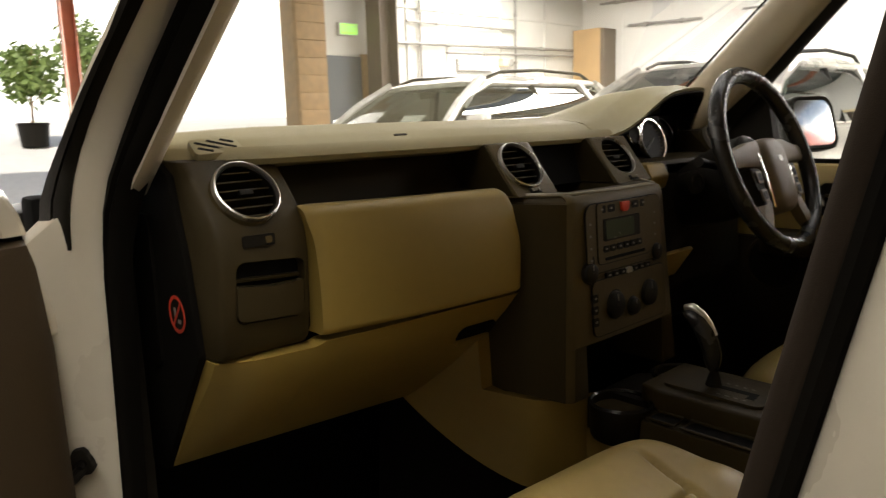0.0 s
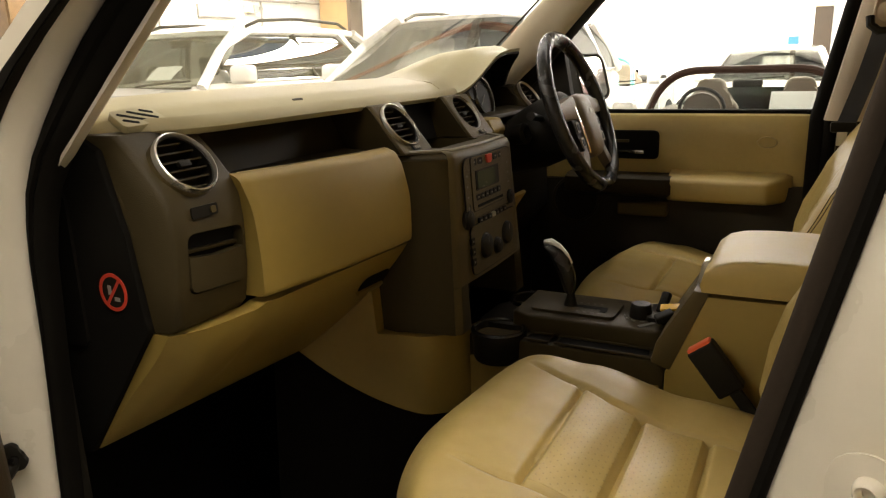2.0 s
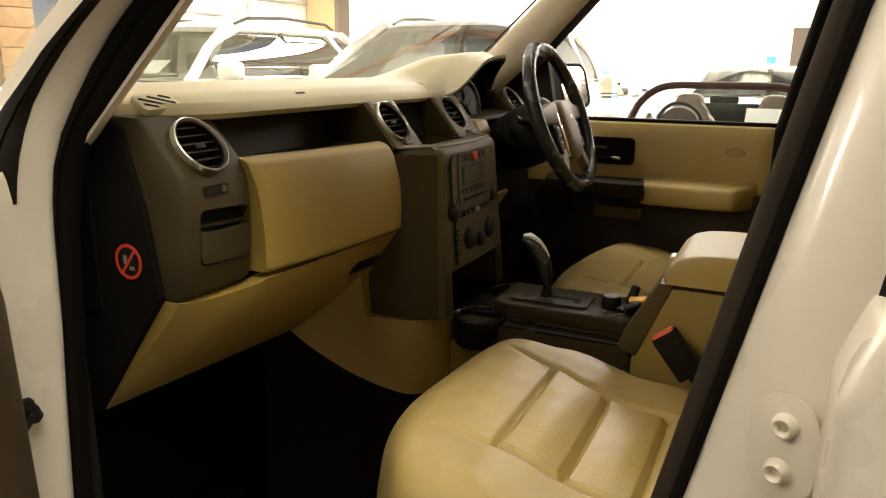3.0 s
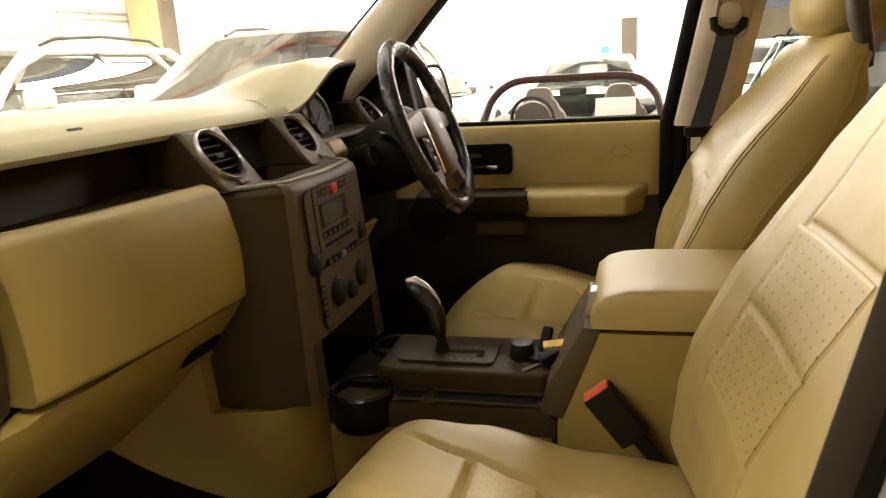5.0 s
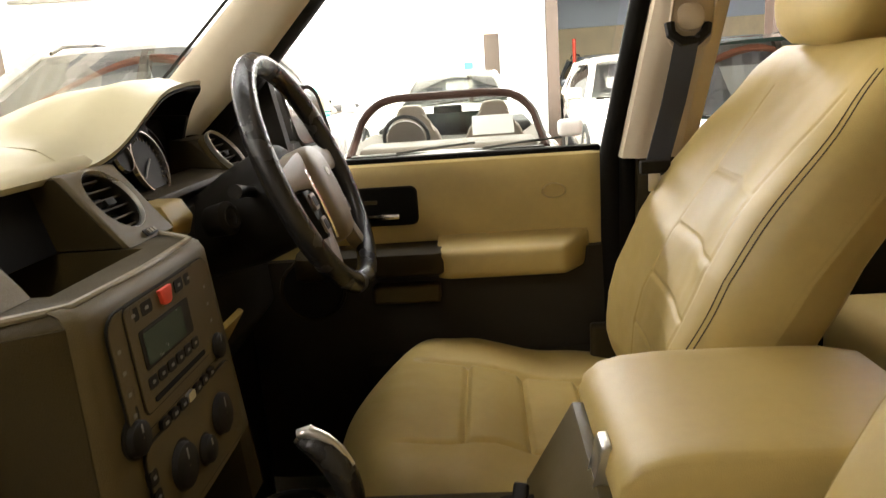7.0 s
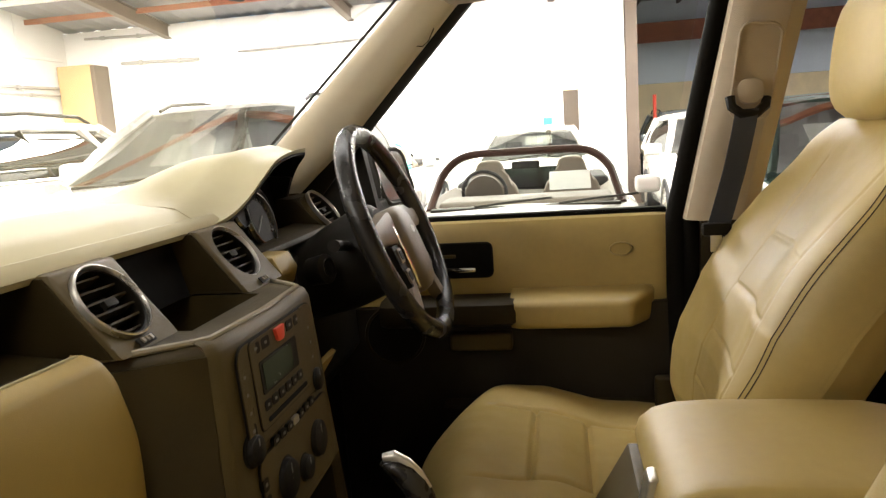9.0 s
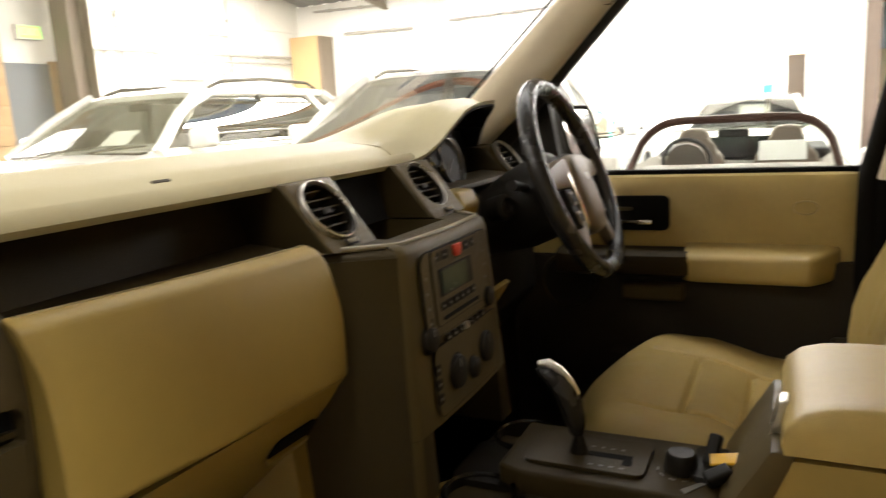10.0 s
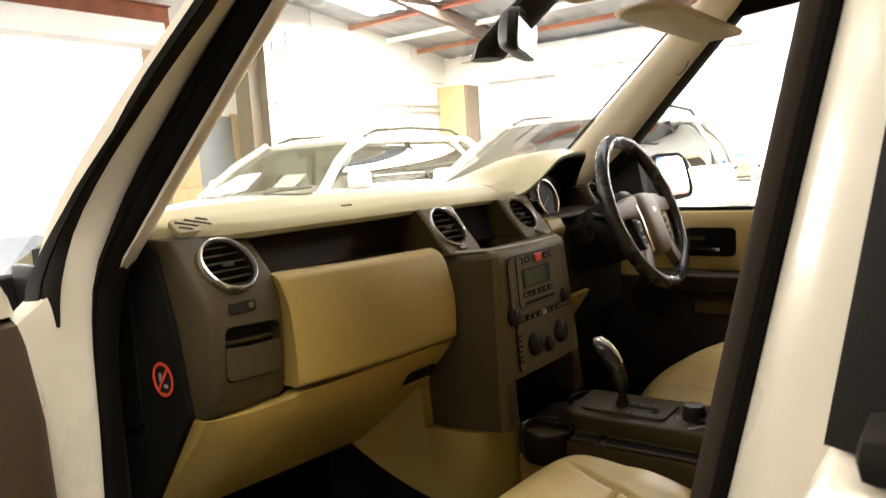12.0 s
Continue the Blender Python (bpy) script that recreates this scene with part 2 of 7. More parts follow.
def shell(fn, nu, nv, thick, bm=None, m=None):
    """A surface fn(u, v) with u, v in 0..1, given a thickness against its normal."""
    b = bmesh.new()
    g = [[b.verts.new(fn(i / nu, j / nv)) for j in range(nv + 1)] for i in range(nu + 1)]
    for i in range(nu):
        for j in range(nv):
            b.faces.new((g[i][j], g[i + 1][j], g[i + 1][j + 1], g[i][j + 1]))
    bmesh.ops.recalc_face_normals(b, faces=b.faces[:])
    b.normal_update()
    if thick:
        bmesh.ops.solidify(b, geom=b.faces[:], thickness=thick)
    return finish(b, m, bm)


def facing(center, normal, up=(0, 0, 1)):
    """A frame whose z axis is the normal, at center."""
    z = Vector(normal).normalized()
    x = Vector(up).cross(z).normalized()
    y = z.cross(x)
    m = Matrix((x, y, z)).transposed().to_4x4()
    return Matrix.Translation(center) @ m


def lerp(a, b, t):
    return a + (b - a) * t


def curve_at(table, t):
    """Smooth reading of a short table of (t, value)."""
    for (t0, a), (t1, b) in zip(table, table[1:]):
        if t <= t1:
            k = max(0.0, min(1.0, (t - t0) / (t1 - t0)))
            return lerp(a, b, k * k * (3 - 2 * k))
    return table[-1][1]


def rounded(w, h, r, n=5):
    """Outline of a rounded rectangle round the origin."""
    pts = []
    for cx, cy, a0 in ((w / 2 - r, h / 2 - r, 0), (-w / 2 + r, h / 2 - r, 90), (-w / 2 + r, -h / 2 + r, 180), (w / 2 - r, -h / 2 + r, 270)):
        for k in range(n + 1):
            a = radians(a0 + 90 * k / n)
            pts.append((cx + r * math.cos(a), cy + r * math.sin(a)))
    return pts


def plate(w, h, r, depth, m, bm=None, bevel=0.0):
    """A rounded plate lying in the xy plane of m, its face at z = depth."""
    return prism(rounded(w, h, r), "z", 0.0, depth, bevel, bm=bm, m=m)


def bore(ob, c, n, r, depth):
    """Sink a round hole into a mesh along -n from c."""
    b = lathe([(0.0005, -depth), (r, -depth), (r, 0.05), (0.0005, 0.05)], 40, facing(c, n))
    bmesh.ops.remove_doubles(b, verts=b.verts[:], dist=0.0012)
    return sink(ob, b)


def sink(ob, b):
    """Cut the solid b out of a mesh."""
    me = bpy.data.meshes.new("cutter")
    bmesh.ops.recalc_face_normals(b, faces=b.faces[:])
    b.to_mesh(me)
    b.free()
    cut = bpy.data.objects.new("cutter", me)
    scene.collection.objects.link(cut)
    md = ob.modifiers.new("bore", "BOOLEAN")
    md.operation, md.solver, md.object = "DIFFERENCE", "EXACT", cut
    bpy.context.view_layer.update()
    done = bpy.data.meshes.new_from_object(ob.evaluated_get(bpy.context.evaluated_depsgraph_get()))
    ob.modifiers.clear()
    old = ob.data
    ob.data = done
    bpy.data.meshes.remove(old)
    bpy.data.objects.remove(cut)
    bpy.data.meshes.remove(me)
    return ob

# ---- the garage ----
# floor tone kept dark to limit light bounced up into the car
CONCRETE = mat("stained_concrete", (0.095, 0.085, 0.072), 0.7, 0, 0.25, 0.8, 0.3, 60)
WALL_WHITE = mat("white_painted_sheet", (0.80, 0.79, 0.76), 0.6, 0, 0.05, 1.2, 0.15, 30)
WALL_BLOCK = mat("white_painted_block", (0.74, 0.73, 0.69), 0.75, 0, 0.10, 1.5, 0.4, 40)
# bay wall colours raised pale in place of light missing from the bay
WALL_BLUE = mat("pale_blue_grey_sheet", (0.62, 0.68, 0.74), 0.7, 0, 0.08, 2, 0.1, 30)
WALL_TAN = mat("pale_timber_lining", (0.78, 0.64, 0.40), 0.7, 0, 0.12, 3, 0.2, 60)
ROOF = mat("corrugated_grey_roof", (0.30, 0.30, 0.31), 0.55, 0.2, 0.15, 2)
STEEL = mat("brown_painted_steel", (0.12, 0.085, 0.065), 0.6, 0, 0.2, 5, 0.2, 80)
RUST = mat("red_oxide_steel", (0.32, 0.11, 0.055), 0.65, 0, 0.25, 6, 0.2, 80)
TIMBER = mat("brown_timber", (0.36, 0.22, 0.10), 0.65, 0, 0.25, 9, 0.3, 90)
PIPE = mat("grey_conduit", (0.34, 0.33, 0.31), 0.5, 0.3, 0.12, 10)
SLATE = mat("slate_blue_door", (0.07, 0.09, 0.12), 0.5, 0, 0.1, 4)
LEAF = mat("leaf_green", (0.22, 0.30, 0.08), 0.6, 0, 0.4, 12)
GREEN = mat("green_plastic", (0.16, 0.42, 0.12), 0.5, 0, 0.1, 5)
PAPER = mat("white_paper", (0.85, 0.84, 0.80), 0.8, 0, 0.03, 8)
BLUE = mat("blue_plastic", (0.05, 0.22, 0.6), 0.5, 0, 0.1, 8)
EXIT_GREEN = glow("lit_green_sign", (0.35, 0.85, 0.12), 1.6)


def ground_sheet():
    """Level floor inside; the yard past the roller door climbs away."""
    b = bmesh.new()
    xs = [-400, -60, -16, -13, -11.3, -9.6, 15, 60, 400]
    zs = [2.2, 2.2, 1.35, 0.95, 0.25, 0, 0, 0, 0]
    ys = [-400, -40, -2, 5, 21, 60, 400]
    g = [[b.verts.new((x, y, z)) for y in ys] for x, z in zip(xs, zs)]
    for i in range(len(xs) - 1):
        for j in range(len(ys) - 1):
            b.faces.new((g[i][j], g[i + 1][j], g[i + 1][j + 1], g[i][j + 1]))
    tagged(part("ground", b, CONCRETE), "smooth grey concrete floor, faintly stained", "floor", kind="structure")


ground_sheet()


def structure(name, bm, m, label, category):
    return tagged(part(name, bm, m), label, category, kind="structure")


def west_wall():
    b = box(-9.4, -9.2, 5.0, 12.4, 0, 4.6)
    box(-9.4, -9.2, -8, -1.5, 0, 4.6, bm=b)
    box(-9.4, -9.2, -1.5, 5.0, 3.7, 4.6, bm=b)
    w = structure("wall_west", b, WALL_BLOCK, "white painted block wall carrying conduits", "wall")
    # cover strips over the joints of the lining
    for y in (7.35, 8.3, 9.75, 11.1):
        part("cover_strip", box(-9.2, -9.17, y - 0.035, y + 0.035, 0, 4.5, 0.006), WALL_BLOCK, w)
    for z in (1.1, 3.3):
        part("cover_strip", box(-9.2, -9.175, 7.0, 12.3, z - 0.03, z + 0.03, 0.006), WALL_BLOCK, w)


west_wall()


def north_wall():
    b = box(-9.4, 1.42, 12.4, 12.6, 0, 3.82)
    w = structure("wall_north", b, WALL_WHITE, "bright white sheet wall behind the parked cars", "wall")
    for i in range(9):
        x = -8.2 + i * 1.13
        part("cover_strip", box(x - 0.02, x + 0.02, 12.385, 12.4, 0, 3.8, 0.004), WALL_WHITE, w)


north_wall()
# unseen south wall coloured dark to hold back light bounced into the car
WALL_LOW_BOUNCE = mat("low_bounce_grey_block", (0.26, 0.24, 0.21), 0.8, 0, 0.12, 1.5, 0.4, 40)
structure("wall_south", box(-9.4, 13, -8.2, -8, 0, 5.2), WALL_LOW_BOUNCE, "unseen wall behind the camera, dark to limit bounced light", "wall")
structure("wall_east", box(12.8, 13, -8, 20.4, 0, 5.2), WALL_BLOCK, "plain painted wall at the far end", "wall")
b = box(1.42, 13, 20.2, 20.4, 2.4, 5.2)
structure("wall_bay_upper", b, WALL_BLUE, "pale blue-grey sheet wall of the rear bay", "wall")
structure("wall_bay_lower", box(1.42, 13, 20.18, 20.4, 0, 2.39), WALL_TAN, "pale timber lined lower wall of the rear bay", "wall")
structure("wall_bay_side", box(1.3, 1.42, 12.6, 20.4, 0, 4.6), WALL_BLOCK, "white side wall of the rear bay", "wall")


def roof_sheet():
    """Shallow corrugated roof with open skylight strips."""
    b = bmesh.new()
    def sheet(x0, x1, y0, y1):
        n = max(2, int((x1 - x0) / 0.18))
        zz = lambda y: 5.4 - 0.125 * abs(y - 0) if y < 12.5 else 3.84
        for k in range(n):
            xa, xb = x0 + (x1 - x0) * k / n, x0 + (x1 - x0) * (k + 1) / n
            h = 0.03 if k % 2 else 0.0
            vs = [b.verts.new(p) for p in ((xa, y0, zz(y0) + h), (xb, y0, zz(y0) + 0.03 - h), (xb, y1, zz(y1) + 0.03 - h), (xa, y1, zz(y1) + h))]
            b.faces.new(vs)
    for y0, y1 in ((-8.2, 0.0), (0.0, 1.5), (2.9, 7.6), (9.2, 12.6)):
        sheet(-9.5, 13, y0, y1)
    for xs in ((-9.5, -8.6), (0.6, 0.9), (8.2, 13)):
        sheet(*xs, 7.6, 9.2)
    for xs in ((-9.5, -5.2), (3.2, 13)):
        sheet(*xs, 1.5, 2.9)
    ob = part("ceiling", b, ROOF)
    tagged(ob, "corrugated grey metal roof with daylight strips", "ceiling", kind="structure")
    b = box(1.3, 13, 12.6, 20.4, 4.6, 4.65)
    structure("ceiling_bay", b, ROOF, "grey metal roof of the rear bay", "ceiling")


roof_sheet()


def beam(name, x0, x1, y0, y1, z0, z1, m, label):
    """Rolled steel section with two flanges and a web."""
    b = bmesh.new()
    if abs(x1 - x0) > abs(y1 - y0):
        box(x0, x1, y0, y1, z0, z0 + 0.015, bm=b)
        box(x0, x1, y0, y1, z1 - 0.015, z1, bm=b)
        ym = (y0 + y1) / 2
        box(x0, x1, ym - 0.01, ym + 0.01, z0 + 0.015, z1 - 0.015, bm=b)
    else:
        box(x0, x1, y0, y1, z0, z0 + 0.015, bm=b)
        box(x0, x1, y0, y1, z1 - 0.015, z1, bm=b)
        xm = (x0 + x1) / 2
        box(xm - 0.01, xm + 0.01, y0, y1, z0 + 0.015, z1 - 0.015, bm=b)
    return structure(name, b, m, label, "beam")


def post(x, y, w, h, m, label):
    b = box(x - w / 2, x + w / 2, y - w / 2, y - w / 2 + 0.012, 0, h)
    box(x - w / 2, x + w / 2, y + w / 2 - 0.012, y + w / 2, 0, h, bm=b)
    box(x - 0.006, x + 0.006, y - w / 2 + 0.012, y + w / 2 - 0.012, 0, h, bm=b)
    box(x - w * 0.7, x + w * 0.7, y - w * 0.7, y + w * 0.7, 0, 0.015, bm=b)
    return structure("post", b, m, label, "post")


for i, x in enumerate((-7.0, -3.4, 0.2, 3.8, 7.4)):
    b = bmesh.new()
    for dz in (0.0, 0.235):
        loft([[(x - 0.06, y, z), (x + 0.06, y, z), (x + 0.06, y, z + 0.015), (x - 0.06, y, z + 0.015)] for y, z in ((-8, 4.12 + dz), (0, 5.1 + dz), (12.4, 3.55 + dz))], bm=b)
    loft([[(x - 0.008, y, z + 0.015), (x + 0.008, y, z + 0.015), (x + 0.008, y, z + 0.235), (x - 0.008, y, z + 0.235)] for y, z in ((-8, 4.12), (0, 5.1), (12.4, 3.55))], bm=b)
    structure("rafter", b, STEEL, "grey-brown steel roof rafter", "beam")
for y in (5.0, 6.4, 7.5, 9.3, 10.4, 11.4):
    z = 5.4 - 0.125 * y - 0.11
    structure("purlin", box(-9.2, 12.8, y - 0.03, y + 0.03, z, z + 0.09), WALL_BLOCK if y in (5.0, 7.5, 10.4) else RUST, "slim steel purlin under the roof", "beam")
beam("lintel", -9.19, -9.0, -1.5, 5.3, 3.7, 4.0, RUST, "rust-red steel lintel over the roller door")
structure("roller_box", box(-9.18, -8.75, -1.4, 5.0, 3.35, 3.68, 0.02), WALL_BLOCK, "rolled-up pale door above the opening", "roller door")
post(-9.05, 1.85, 0.16, 3.7, RUST, "dark red steel post in the doorway")
post(-8.85, 6.52, 0.36, 4.4, STEEL, "dark brown steel column by the wall")
structure("door_jamb", box(-9.4, -9.02, 4.98, 5.55, 0, 3.7, 0.02), TIMBER, "brown timber door jamb with boards", "jamb")
for k in range(14):
    structure("jamb_board", box(-9.02, -8.995, 5.0 + 0.001, 5.53, 0.02 + k * 0.26, 0.02 + k * 0.26 + 0.25, 0.006), TIMBER, "brown timber board of the door jamb", "board")
post(1.52, 12.35, 0.2, 3.8, STEEL, "red-brown steel post at the wall end")
beam("bay_beam", 1.6, 12.8, 19.6, 19.8, 3.45, 3.95, RUST, "rusty steel beam across the rear bay")
for x in (2.4, 3.5, 4.6, 5.7):
    structure("bay_rafter", box(x - 0.04, x + 0.04, 12.7, 20.1, 4.45, 4.58), STEEL, "dark rafter of the rear bay", "beam")
post(4.05, 9.0, 0.3, 4.2, STEEL, "brown steel post between the bays")

# door, exit sign, wall vent
d = thing("side_door", (-9.19, 6.0, 0), "dark slate-blue side door shut in the wall", "door", kind="structure")
part("leaf", box(-9.2, -9.15, 5.6, 6.3, 0.02, 2.42, 0.004), SLATE, d)
part("frame", box(-9.2, -9.13, 6.31, 6.5, 0, 2.46, 0.004), TIMBER, d, "brown timber door frame")
part("handle", box(-9.15, -9.08, 6.2, 6.23, 1.05, 1.08, 0.006), CHROME, d)
e = thing("exit_sign", (-9.19, 6.07, 2.75), "lit green exit sign on the wall", "sign")
part("case", box(-9.2, -9.13, 5.88, 6.26, 2.74, 2.94, 0.01), WALL_BLOCK, e)
part("panel", box(-9.13, -9.122, 5.91, 6.23, 2.76, 2.92), EXIT_GREEN, e, "glowing green panel")


def text_mesh(txt, size, m):
    c = bpy.data.curves.new("txt", "FONT")
    c.body, c.size, c.align_x, c.align_y, c.extrude = txt, size, "CENTER", "CENTER", 0.002
    ob = bpy.data.objects.new("txt", c)
    scene.collection.objects.link(ob)
    bpy.context.view_layer.update()
    me = bpy.data.meshes.new_from_object(ob.evaluated_get(bpy.context.evaluated_depsgraph_get()))
    bpy.data.objects.remove(ob)
    b = bmesh.new()
    b.from_mesh(me)
    bmesh.ops.transform(b, matrix=m, verts=b.verts[:])
    return b


part("lettering", text_mesh("EXIT", 0.14, facing((-9.118, 6.07, 2.84), (1, 0, 0))), PAPER, e, "white lettering")
v = thing("wall_vent", (-9.19, 9.0, 2.23), "grey framed vent panel on the wall", "vent")
part("frame", box(-9.2, -9.15, 8.5, 9.42, 2.24, 2.47, 0.01), PIPE, v)
for k in range(5):
    part("slat", box(-9.15, -9.135, 8.54, 9.38, 2.27 + k * 0.04, 2.295 + k * 0.04, 0.004), WALL_BLOCK, v)


def conduit(points, r, label):
    p = thing("conduit", points[0], label, "pipe")
    part("pipe", tube(points, r, 8), PIPE, p)
    for a, c in zip(points, points[1:]):
        for k in (0.25, 0.75):
            q = Vector(a).lerp(Vector(c), k)
            part("clip", box(q.x - 0.03, q.x + 0.03, q.y - 0.03, q.y + 0.03, q.z - r * 1.5, q.z + r * 1.5, 0.004), PIPE, p)


conduit([(-9.13, 7.0, 2.68), (-9.13, 12.2, 2.76)], 0.028, "grey conduit run level along the wall")
conduit([(-9.12, 8.2, 2.56), (-9.12, 12.2, 2.63)], 0.02, "thin grey conduit below the first")
conduit([(-9.13, 7.3, 3.05), (-9.13, 10.1, 3.06)], 0.02, "grey conduit high on the wall")
conduit([(-9.13, 10.1, 3.8), (-9.13, 10.1, 2.0)], 0.02, "grey conduit dropping down the wall")
conduit([(-9.13, 7.6, 3.9), (-9.13, 7.6, 1.2)], 0.025, "grey conduit dropping by the column")
conduit([(-8.0, 12.33, 3.17), (-6.4, 12.33, 3.13)], 0.03, "slim tube fixed along the white wall")
conduit([(-8.7, 12.33, 3.68), (-7.2, 12.33, 3.64)], 0.025, "slim tube high on the white wall")
conduit([(-5.6, 12.33, 3.2), (-2.4, 12.33, 3.22)], 0.02, "pale tube along the white wall")
b = thing("tall_cupboard", (-8.75, 12.1, 0), "tall tan board cupboard in the corner", "cupboard")
part("body", box(-9.12, -8.42, 11.95, 12.38, 0, 3.16, 0.012), mat("tan_board", (0.52, 0.33, 0.15), 0.6, 0, 0.1, 3), b)
part("edge_panel", box(-8.42, -8.33, 11.94, 12.38, 0, 3.14, 0.01), STEEL, b, "dark brown side panel")
y = thing("junction_box", (-9.1, 9.8, 2.4), "small yellowish boxes fixed by the conduit", "box")
part("case", box(-9.2, -9.06, 9.66, 9.8, 2.36, 2.5, 0.01), WALL_TAN, y)
part("case", box(-9.2, -9.06, 9.84, 9.95, 2.37, 2.5, 0.01), PIPE, y)
w = thing("inner_doorway", (0.47, 12.4, 0), "dark narrow doorway in the white wall", "door")
part("leaf", box(0.34, 0.6, 12.36, 12.4, 0, 2.15, 0.004), mat("dim_brown", (0.07, 0.05, 0.035), 0.7, 0, 0.15, 4), w)
part("head", box(0.32, 0.62, 12.35, 12.4, 2.03, 2.17, 0.004), WALL_TAN, w, "tan head board")
w = thing("wall_box", (0.06, 12.35, 1.46), "small blue box on the white wall", "box")
part("case", box(-0.02, 0.13, 12.28, 12.4, 1.46, 1.63, 0.012), BLUE, w)
part("lid", box(-0.015, 0.125, 12.27, 12.28, 1.58, 1.625, 0.004), PAPER, w, "white lid strip")
# stand-in for an unidentified red shape, placed along the camera's line of sight
w = thing("red_stand_in", (2.44, 3.1, 0), "tall red cabinet standing in for an unidentified red shape", "cabinet")
REDSTEEL = mat("red_enamel", (0.55, 0.045, 0.02), 0.4, 0, 0.08, 3, coat=0.2)
part("body", box(2.08, 2.80, 2.92, 3.32, 0.06, 2.2, 0.01), REDSTEEL, w)
part("plinth", box(2.10, 2.78, 2.94, 3.3, 0.0, 0.06), STEEL, w, "dark plinth")
for x0 in (2.09, 2.445):
    dr = part("door", box(x0, x0 + 0.345, 2.90, 2.92, 0.1, 2.17, 0.006), REDSTEEL, w)
    part("handle", box(x0 + (0.29 if x0 < 2.2 else 0.03), x0 + (0.31 if x0 < 2.2 else 0.05), 2.88, 2.90, 1.05, 1.2, 0.004), CHROME, dr, "chrome handle")
w = thing("sprinkler_pipe", (2.1, 14.0, 0), "red upright pipe in the rear bay", "pipe")
part("pipe", tube([(2.1, 14.0, 0), (2.1, 14.0, 1.9)], 0.035, 10), RED, w)
part("valve", lathe([(0.02, -0.05), (0.09, -0.04), (0.09, 0.04), (0.02, 0.05)], 16, facing((2.1, 13.95, 0.98), (0, -1, 0))), RED, w)


def sapling(x, y, z, h, seed, label):
    r = random.Random(seed)
    t = thing("shrub", (x, y, z), label, "plant")
    part("pot", lathe([(0.16, 0), (0.22, 0.02), (0.26, 0.4), (0.28, 0.42), (0.25, 0.44), (0.2, 0.36)], 20, Matrix.Translation((x, y, z))), BLACK, t, "black plant pot")
    b = tube([(x, y, z + 0.35), (x + 0.03, y + 0.02, z + h * 0.5), (x, y + 0.05, z + h * 0.8)], [0.03, 0.02, 0.01], 7)
    for k in range(7):
        a = r.uniform(0, 6.28)
        tube([(x, y, z + h * 0.4 + 0.07 * k), (x + 0.4 * math.cos(a), y + 0.4 * math.sin(a), z + h * 0.6 + 0.09 * k)], [0.012, 0.005], 5, bm=b)
    part("trunk", b, TIMBER, t, "brown stems")
    vs, fs = [], []
    for k in range(900):
        d = Vector((r.gauss(0, 1), r.gauss(0, 1), r.gauss(0, 1))).normalized() * (r.random() ** 0.4) * r.uniform(0.55, 1.0)
        c = Vector((x + d.x * 0.75, y + d.y * 0.75, z + h * 0.68 + d.z * h * 0.34))
        a, q = Vector((r.gauss(0, 1), r.gauss(0, 1), r.gauss(0, 1))).normalized() * 0.11, Vector((r.gauss(0, 1), r.gauss(0, 1), r.gauss(0, 1))).normalized() * 0.045
        i = len(vs)
        vs += [c - a, c + q, c + a, c - q]
        fs.append((i, i + 1, i + 2, i + 3))
    me = bpy.data.meshes.new("crown")
    me.from_pydata(vs, [], fs)
    me.materials.append(LEAF)
    ob = new("crown", me)
    ob.parent = t
    ob.matrix_parent_inverse = Matrix.Translation(t.location).inverted()


sapling(-14.0, 2.55, 1.09, 1.9, 3, "green leafy shrub in a black pot in the yard")
sapling(-17.5, 4.6, 1.4, 2.6, 4, "tall sunlit leafy shrub in the yard")
sapling(-18.0, 1.4, 1.4, 3.2, 5, "tall sunlit leafy shrub beyond the doorway")
g = thing("planter_tub", (-12.2, 5.4, 0.62), "green plastic tub in the yard", "tub")
part("tub", lathe([(0.2, 0), (0.3, 0.02), (0.38, 0.55), (0.41, 0.57), (0.41, 0.6), (0.36, 0.6), (0.3, 0.1)], 24, Matrix.Translation((-12.2, 5.4, 0.62))), GREEN, g)
# self-lit sheet stands in for the bright outdoors past the doorway
structure("backdrop", box(-34.2, -34, -60, 60, 1.5, 16), glow("backdrop_glow", (1.0, 0.98, 0.92), 1.9), "glowing sheet for blown-out daylight beyond the yard", "backdrop")
# paving over the yard ground, coloured pale to read as blown-out sunlight
b = loft([[(x, -14, z + 0.004), (x, 16, z + 0.004), (x, 16, z - 0.05), (x, -14, z - 0.05)] for x, z in ((-33, 1.85), (-16, 1.35), (-13, 0.95), (-11.3, 0.25), (-9.6, 0.0))])
structure("yard_paving", b, mat("pale_yard_concrete", (0.78, 0.75, 0.68), 0.8, 0, 0.12, 0.7, 0.3, 30), "pale sunlit concrete of the yard", "pavement")
# unseen glowing sheets added over the fill lamps; the roof has no opening
ADDED_GLOW = glow("added_glow", (1.0, 0.96, 0.88), 2.0)
structure("added_glow_sheet", box(-0.1, 5.9, -2.55, -1.55, 5.03, 5.045), ADDED_GLOW, "glowing sheet added under the closed roof", "skylight")
structure("added_glow_sheet", box(-5.2, -1.2, -4.7, -3.7, 4.76, 4.775), ADDED_GLOW, "glowing sheet added under the closed roof", "skylight")

